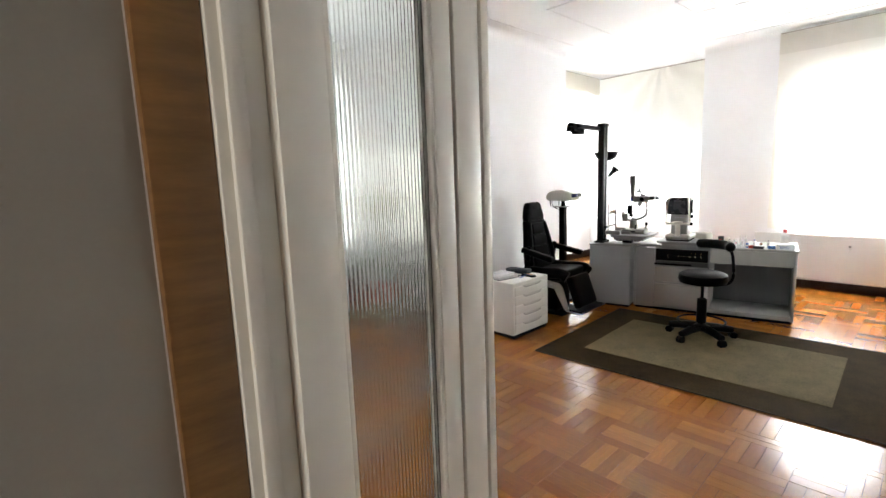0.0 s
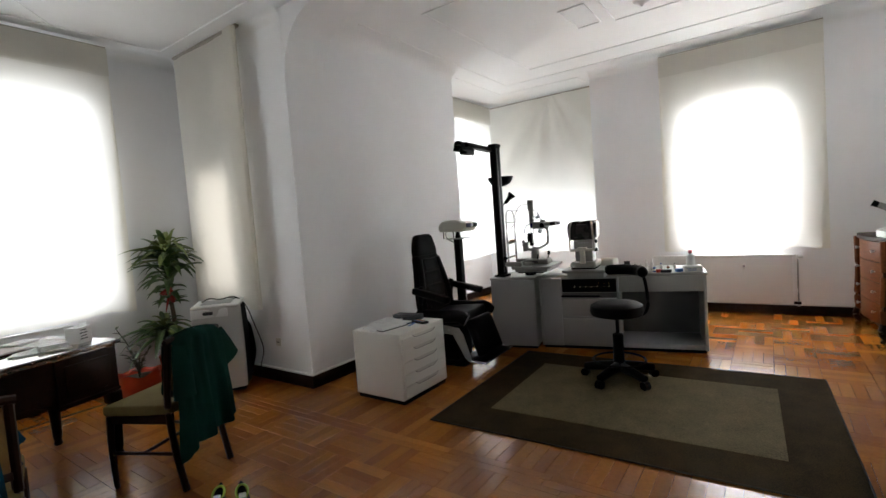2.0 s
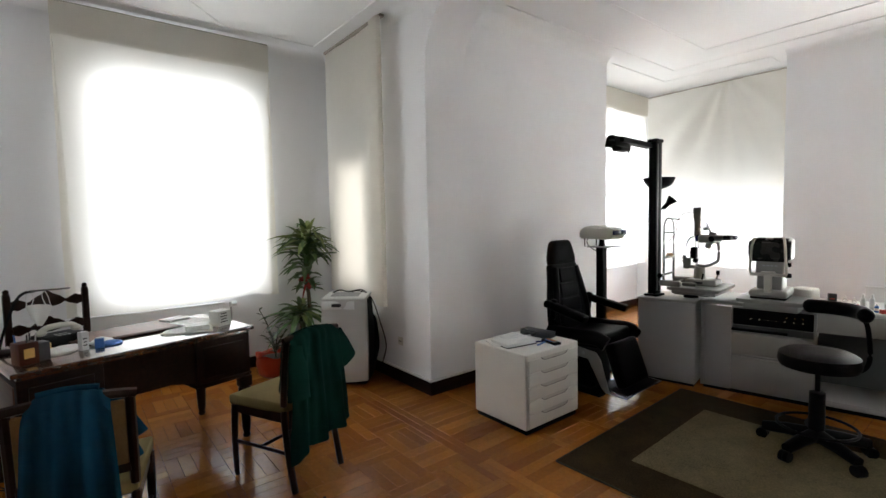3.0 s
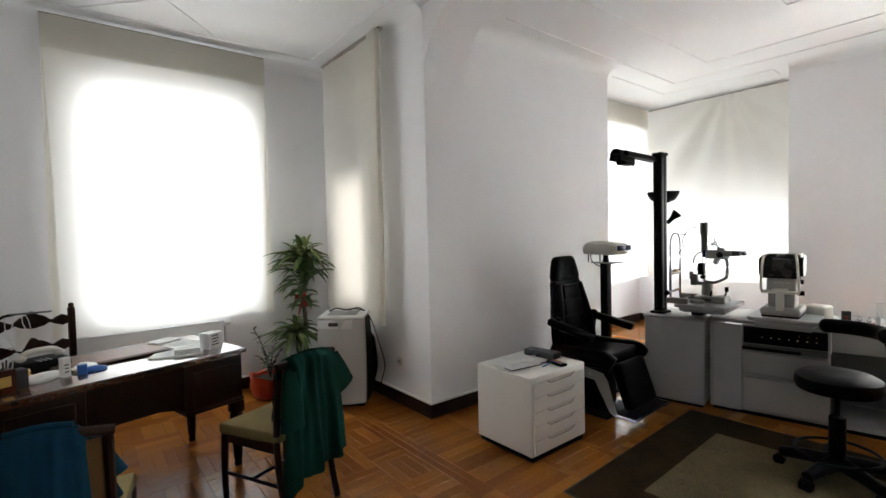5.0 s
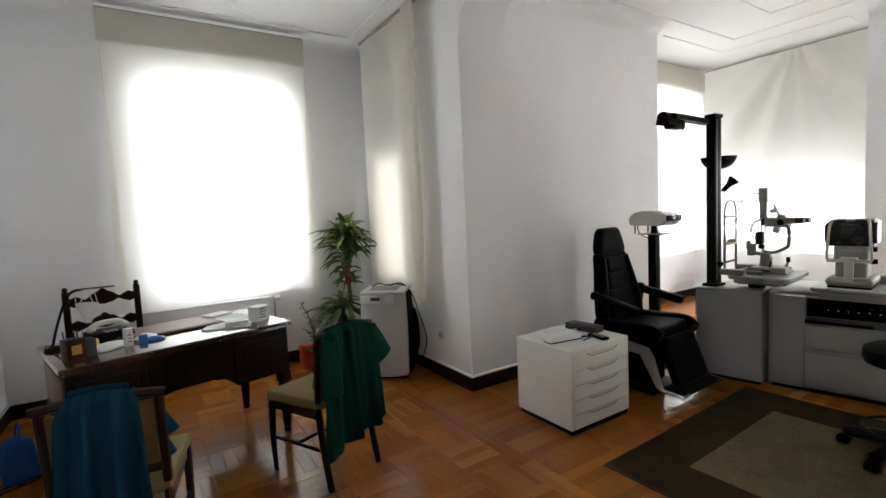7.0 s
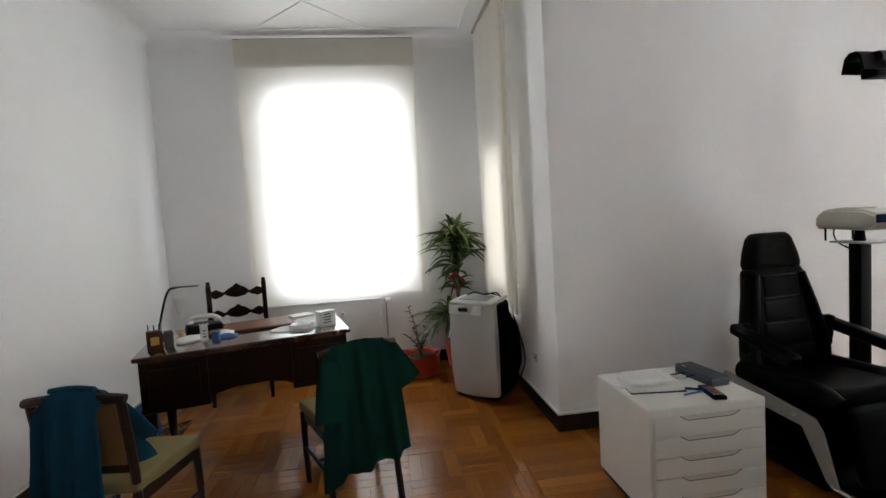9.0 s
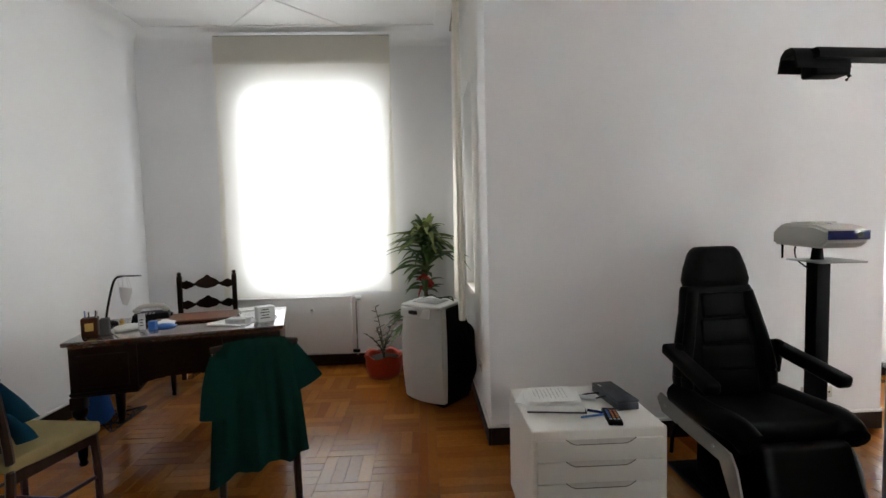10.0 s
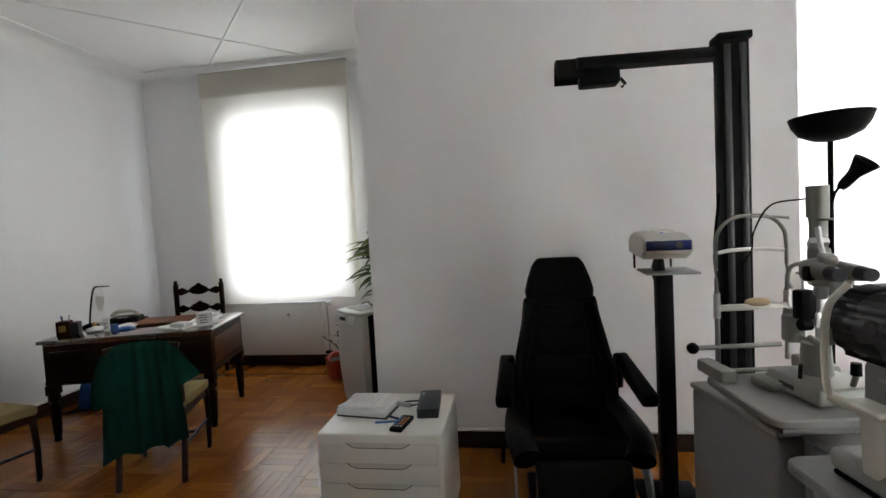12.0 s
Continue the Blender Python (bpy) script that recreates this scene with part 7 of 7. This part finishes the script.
def dresser():
    """Chest of drawers with a bowed front that looks to -x."""
    ob = thing("dresser", T(1.436, 6.42, 0, 0, 0, 5.7), "reddish wooden chest of drawers on cabriole feet", "dresser")
    w, d, h = 0.86, 0.66, 0.955     # along y, along x, height
    piece("side_panel", lambda bm: span(bm, -d / 2 + 0.02, d / 2, -w / 2, -w / 2 + 0.022, 0.14, h - 0.03, 0.004), M_DRESSER, ob)
    piece("side_panel", lambda bm: span(bm, -d / 2 + 0.02, d / 2, w / 2 - 0.022, w / 2, 0.14, h - 0.03, 0.004), M_DRESSER, ob)
    piece("carcass", lambda bm: span(bm, -d / 2 + 0.05, d / 2, -w / 2 + 0.022, w / 2 - 0.022, 0.15, h - 0.03), M_DRESSER, ob)
    def bowed(bm, y0, y1, z0, z1, out):
        n, o = 14, []
        for i in range(n + 1):
            u = -1 + 2 * i / n
            o.append((y0 + (y1 - y0) * i / n, -d / 2 + 0.045 - out * (1 - u * u)))
        a = [bm.verts.new((x, y, z0)) for y, x in o] + [bm.verts.new((-d / 2 + 0.06, y1, z0)), bm.verts.new((-d / 2 + 0.06, y0, z0))]
        b = [bm.verts.new((v.co.x, v.co.y, z1)) for v in a]
        k = len(a)
        bm.faces.new(a)
        bm.faces.new(b[::-1])
        for i in range(k):
            bm.faces.new((a[i], a[(i + 1) % k], b[(i + 1) % k], b[i]))
    for k in range(4):
        z0 = 0.165 + 0.188 * k
        dr = piece("drawer", lambda bm: bowed(bm, -w / 2 + 0.045, w / 2 - 0.045, z0, z0 + 0.180, 0.055), M_DRESSER_F, ob, "golden veneer drawer front")
        for y in (-0.24, 0.24):
            piece("knob", lambda bm: add_lathe(bm, [(0.006, 0), (0.006, 0.012), (0.015, 0.02), (0.014, 0.030), (0.004, 0.034)], T(-d / 2 + 0.045 - 0.055 * (1 - (y / 0.385) ** 2), y, z0 + 0.095, 0, -90), 12), M_STEEL, dr, "metal knob")
    for y in (-1, 1):
        piece("corner_post", lambda bm: add_tube(bm, curve_points([(-d / 2 + 0.035, y * (w / 2 - 0.022), 0.12), (-d / 2 + 0.02, y * (w / 2 - 0.02), 0.3), (-d / 2 + 0.03, y * (w / 2 - 0.022), 0.6), (-d / 2 + 0.025, y * (w / 2 - 0.02), h - 0.03)], 20), 0.024, 10), M_DRESSER_F, ob)
        for x in (-1, 1):
            piece("foot", lambda bm: add_tube(bm, curve_points([(x * (d / 2 - 0.03), y * (w / 2 - 0.03), 0.17), (x * (d / 2 - 0.01), y * (w / 2 - 0.015), 0.10), (x * (d / 2 - 0.035), y * (w / 2 - 0.035), 0.04), (x * (d / 2 - 0.01), y * (w / 2 - 0.01), 0.012)], 16), 0.034, 10, 0.55), M_DESK, ob)
    def skirt(bm):
        o = [(-w / 2 + 0.04, 0.165), (-w / 2 + 0.04, 0.13), (-0.2, 0.12), (-0.08, 0.14), (0, 0.11), (0.08, 0.14), (0.2, 0.12), (w / 2 - 0.04, 0.13), (w / 2 - 0.04, 0.165)]
        add_prism(bm, o, 0.02, T(-d / 2 + 0.04, 0, 0, 0, 0, 90))
    piece("skirt", skirt, M_DRESSER, ob)
    def top(bm):
        bowed(bm, -w / 2 - 0.02, w / 2 + 0.02, h - 0.03, h, 0.075)
        span(bm, -d / 2 + 0.05, d / 2, -w / 2 - 0.02, w / 2 + 0.02, h - 0.03, h, 0.006)
    piece("top", top, M_DESK, ob)


dresser()


def dresser_mirror():
    ob = thing("dresser_mirror", T(1.645, 6.465, 0.955, 0, 0, 12), "mirror in a scalloped brown wooden frame above the dresser", "mirror")
    n = 22
    def outline(w, h, lift, scal):
        pts = [(-w, 0.0)]
        for i in range(n + 1):
            u = -1 + 2 * i / n
            pts.append((u * w, h - 0.05 * u ** 4 + lift * (1 - u * u) + scal * math.sin(9 * u)))
        pts.append((w, 0.0))
        return pts
    def ring(bm):
        o, i = outline(0.34, 0.74, 0.05, 0.0), outline(0.29, 0.66, 0.045, 0.008)
        a = [bm.verts.new((0.02, x, z)) for x, z in o]
        b = [bm.verts.new((0.02, x, max(z, 0.05))) for x, z in i]
        c = [bm.verts.new((-0.02, x, z)) for x, z in o]
        d = [bm.verts.new((-0.012, x, max(z, 0.05))) for x, z in i]
        k = len(a)
        for q in range(k):
            r = (q + 1) % k
            bm.faces.new((c[q], c[r], d[r], d[q]))
            bm.faces.new((a[q], b[q], b[r], a[r]))
            bm.faces.new((a[q], a[r], c[r], c[q]))
            bm.faces.new((b[q], d[q], d[r], b[r]))
    piece("mirror_frame", ring, M_DRESSER_F, ob)
    def silver(bm):
        o = outline(0.297, 0.665, 0.045, 0.006)
        add_prism(bm, [(x, max(z, 0.045)) for x, z in o], 0.004, T(0.002, 0, 0, 0, 0, 90))
    piece("mirror_glass", silver, M_MIRROR, ob, "silvered mirror glass")


dresser_mirror()


def lensmeter():
    ob = thing("lensmeter", T(1.40, 6.14, 0.955, 0, 0, 170) @ Matrix.Scale(0.96, 4), "grey tilted lensmeter with black eyepiece on the dresser", "instrument")
    piece("base", lambda bm: add_box(bm, 0.24, 0.18, 0.025, None, 0.01, 2), M_LGREY, ob)
    piece("arm", lambda bm: add_box(bm, 0.06, 0.08, 0.13, T(-0.05, 0, 0.02, 0, -12), 0.01, 2), M_LGREY, ob)
    bd = piece("body", lambda bm: add_box(bm, 0.34, 0.11, 0.115, T(0.0, 0, 0.115, 0, -28), 0.018, 3), M_LGREY, ob)
    piece("tube", lambda bm: add_cyl(bm, 0.032, 0.028, 0.10, T(0.145, 0, 0.26, 0, 62), 18), M_LGREY, bd)
    piece("eyepiece", lambda bm: add_cyl(bm, 0.026, 0.030, 0.06, T(0.225, 0, 0.30, 0, 62), 18), M_PLASTIC, bd, "black eyepiece")
    piece("scale_dial", lambda bm: add_cyl(bm, 0.034, 0.030, 0.025, T(-0.03, 0.05, 0.17, -90), 20), M_PLASTIC, bd, "black scale dial")
    piece("clamp", lambda bm: add_box(bm, 0.05, 0.07, 0.03, T(0.09, 0, 0.255, 0, -28), 0.006), M_PLASTIC, bd)
    piece("stage", lambda bm: add_box(bm, 0.03, 0.12, 0.07, T(-0.155, 0, 0.10, 0, -40), 0.006), M_PLASTIC, bd)


lensmeter()
carton(T(1.235, 6.13, 0.955, 0, 0, 100), 0.20, 0.11, 0.055, M_CARD, "pale green tissue carton on the dresser", "tissue box", "tissue_box", M_LEAF, group="boxes on the dresser")
crumpled(T(1.235, 6.15, 1.008, 0, 0, 30), 0.05, M_PAPER, "white tissue pulled from its box", 12.0)
carton(T(1.25, 6.33, 0.955, 0, 0, 80), 0.12, 0.08, 0.045, M_BLUE, "blue and white carton on the dresser", group="boxes on the dresser")
for y, sx, mt, lb in ((6.14, 0.16, M_PAPER, "white standing folder on the dresser"), (6.03, 0.045, M_RED, "dark red standing binder on the dresser")):
    f = thing("folder", T(1.585 if sx > 0.1 else 1.60, y, 0.955, 0, 0, 12), lb, "folder", "folders on the dresser")
    piece("cover", lambda bm: add_box(bm, 0.035, sx, 0.27, None, 0.004), mt, f)
    piece("pages", lambda bm: add_box(bm, 0.024, sx - 0.01, 0.262, T(0.002, 0.004, 0.004)), M_PAPER, f)


def waiting_chair(m):
    ob = thing("visitor_chair", m, "chair with a black padded seat and thin black metal legs", "chair", "visitor chairs along the wall")
    def seat(bm):
        vs = add_box(bm, 0.43, 0.42, 0.05, T(0, 0, 0.445), 0.022, 4)
        for v in vs:
            v.co.x *= 1 - 0.10 * (v.co.y + 0.21) / 0.42
    piece("seat", seat, M_LEATHER, ob)
    piece("seat_frame", lambda bm: add_box(bm, 0.36, 0.36, 0.02, T(0, 0, 0.43), 0.006), M_BLACK, ob)
    for sx in (-1, 1):
        for sy in (-1, 1):
            piece("leg", lambda bm: add_tube(bm, [(sx * 0.15, sy * 0.15, 0.44), (sx * 0.205, sy * 0.225, 0.0)], 0.0135, 8, 0.75), M_BLACK, ob)
    for sx in (-1, 1):
        piece("back_tube", lambda bm: add_tube(bm, curve_points([(sx * 0.15, 0.18, 0.43), (sx * 0.16, 0.235, 0.55), (sx * 0.16, 0.27, 0.80)], 14), 0.011, 8), M_BLACK, ob)
    piece("backrest", lambda bm: add_box(bm, 0.40, 0.035, 0.22, T(0, 0.262, 0.60, -7), 0.015, 3), M_LEATHER, ob)
    return ob


first = waiting_chair(T(1.33, 4.62, 0, 0, 0, -90))
copy_thing(first, T(1.37, 4.08, 0, 0, 0, -90))

# ---- parquet: basket weave with border strips ----
def strip_mesh(name, length, width, mat, crown=0.0008):
    """One oak strip, long along x, with eased edges."""
    e = 0.0009
    l, w, t = length / 2, width / 2, 0.006
    v = [(-l, -w, -t), (l, -w, -t), (l, w, -t), (-l, w, -t), (-l, -w, -e), (l, -w, -e), (l, w, -e), (-l, w, -e),
         (-l + e, -w + e, 0), (l - e, -w + e, 0), (l - e, w - e, 0), (-l + e, w - e, 0)]
    f = [(0, 1, 5, 4), (1, 2, 6, 5), (2, 3, 7, 6), (3, 0, 4, 7), (4, 5, 9, 8), (5, 6, 10, 9), (6, 7, 11, 10), (7, 4, 8, 11), (8, 9, 10, 11)]
    me = bpy.data.meshes.new(name)
    me.from_pydata(v, [], f)
    me.materials.append(mat)
    return me, v, f


def lay_floor():
    rnd = random.Random(11)
    parent = bpy.data.objects["floor"]
    strips = []                       # x, y, along_y, length, width
    S, N = 0.300, 4

    def weave(x0, x1, y0, y1):
        nx, ny = int(math.ceil((x1 - x0) / S)), int(math.ceil((y1 - y0) / S))
        for i in range(nx):
            for j in range(ny):
                cx, cy = x0 + (i + 0.5) * S, y0 + (j + 0.5) * S
                for k in range(N):
                    o = (k - (N - 1) / 2) * S / N
                    along_y = (i + j) % 2 == 0
                    px, py = (cx + o, cy) if along_y else (cx, cy + o)
                    hx, hy = (S / N / 2, S / 2) if along_y else (S / 2, S / N / 2)
                    a, b = max(px - hx, x0), min(px + hx, x1)
                    c, d = max(py - hy, y0), min(py + hy, y1)
                    if b - a > 0.012 and d - c > 0.012:
                        strips.append((a, b, c, d, along_y))

    def planks(x0, x1, y0, y1, along_y, pitch=0.075, run=0.5):
        if along_y:
            n = max(1, round((x1 - x0) / pitch))
            for i in range(n):
                strips.append((x0 + (x1 - x0) * i / n, x0 + (x1 - x0) * (i + 1) / n, y0, y1, True))
        else:
            n = max(1, round((y1 - y0) / pitch))
            for i in range(n):
                strips.append((x0, x1, y0 + (y1 - y0) * i / n, y0 + (y1 - y0) * (i + 1) / n, False))

    def edging(x0, x1, y0, y1, along_y):
        """A run of narrow strips end to end."""
        a, b = (y0, y1) if along_y else (x0, x1)
        n = max(1, round((b - a) / 0.62))
        for i in range(n):
            p, q = a + (b - a) * i / n, a + (b - a) * (i + 1) / n
            strips.append((x0, x1, p, q, True) if along_y else (p, q, y0, y1, False))

    # front room: field, two border strips, planks up to the walls and the arch
    fx0, fx1, fy0, fy1 = -4.43, 0.58, 0.16, 2.53
    weave(fx0, fx1, fy0, fy1)
    for k in range(2):
        w0, w1 = 0.058 * k, 0.058 * (k + 1)
        edging(fx0 - w1, fx1 + w1, fy1 + w0, fy1 + w1, False)
        edging(fx0 - w1, fx1 + w1, fy0 - w1, fy0 - w0, False)
        edging(fx1 + w0, fx1 + w1, fy0 - w0, fy1 + w0, True)
        edging(fx0 - w1, fx0 - w0, fy0 - w0, fy1 + w0, True)
    planks(XA + 0.002, XP, fy1 + 0.116, YP - 0.002, True)
    planks(XP, XR1, fy1 + 0.116, 3.10, True)
    planks(XA + 0.002, XR1, YF - 0.10, fy0 - 0.116, True)
    planks(fx1 + 0.116, XR1, fy0 - 0.116, fy1 + 0.116, False)
    planks(XA + 0.002, fx0 - 0.116, fy0 - 0.116, fy1 + 0.116, False)
    # threshold under the arch and the back room
    edging(XP, XR1, 3.10, 3.155, False)
    planks(XP, XR1, 3.155, 3.50, True)
    edging(XP, XR1, 3.50, 3.556, False)
    weave(XP + 0.36, 1.55, 3.556, 6.80)
    planks(XP + 0.002, XP + 0.36, 3.556, YE, False)
    planks(1.55, XR2, 3.556, 6.80, False)
    planks(-1.66, XR2, 6.80, YB, True)
    planks(BX, XP + 0.36, YE, 6.80, False)
    planks(BX, -1.66, 6.80, BY, True)
    planks(XR1, XR2, YP + 0.45, 3.556, True)
    # hallway
    planks(-2.0, XR2, -3.6, YF - 0.10, True, 0.09)

    near = [s for s in strips if -1.75 < (s[0] + s[1]) / 2 < 0.62 and 1.25 < (s[2] + s[3]) / 2 < 2.55 and s[0] >= fx0 and s[1] <= fx1 + 0.12]
    near = near[:296]
    chosen = set(near)
    shared = {}
    gap = 0.0006
    for s in near:
        x0, x1, y0, y1, ay = s
        ln, wd = ((y1 - y0), (x1 - x0)) if ay else ((x1 - x0), (y1 - y0))
        key = (round(ln, 3), round(wd, 3))
        if key not in shared:
            shared[key] = strip_mesh("parquet_strip", ln - 2 * gap, wd - 2 * gap, M_STRIP)[0]
        ob = new("parquet_strip", shared[key])
        ob.parent = parent
        ob.matrix_basis = T((x0 + x1) / 2, (y0 + y1) / 2, rnd.uniform(-0.0006, 0.0003), rnd.uniform(-0.18, 0.18), rnd.uniform(-0.06, 0.06), 90 if ay else 0)
    verts, faces = [], []
    for s in strips:
        if s in chosen:
            continue
        x0, x1, y0, y1, ay = s
        dz = rnd.uniform(-0.0006, 0.0003)
        tx, ty = rnd.uniform(-0.0016, 0.0016), rnd.uniform(-0.0016, 0.0016)
        e, b = 0.0009, len(verts)
        x0, x1, y0, y1 = x0 + gap, x1 - gap, y0 + gap, y1 - gap
        cx, cy = (x0 + x1) / 2, (y0 + y1) / 2
        wx, wy = (tx if ay else 0), (0 if ay else ty)
        for x, y, z in ((x0, y0, -0.0045), (x1, y0, -0.0045), (x1, y1, -0.0045), (x0, y1, -0.0045), (x0, y0, -e), (x1, y0, -e), (x1, y1, -e), (x0, y1, -e),
                        (x0 + e, y0 + e, 0), (x1 - e, y0 + e, 0), (x1 - e, y1 - e, 0), (x0 + e, y1 - e, 0)):
            verts.append((x, y, z + dz + (x - cx) * wx + (y - cy) * wy))
        for f in ((0, 1, 5, 4), (1, 2, 6, 5), (2, 3, 7, 6), (3, 0, 4, 7), (4, 5, 9, 8), (5, 6, 10, 9), (6, 7, 11, 10), (7, 4, 8, 11), (8, 9, 10, 11)):
            faces.append(tuple(b + q for q in f))
    me = bpy.data.meshes.new("parquet_strips")
    me.from_pydata(verts, [], faces)
    me.materials.append(M_STRIPS)
    ob = new("parquet_strips", me)
    ob.parent = parent
    tagged(ob, "", "", "", "stuff")


lay_floor()
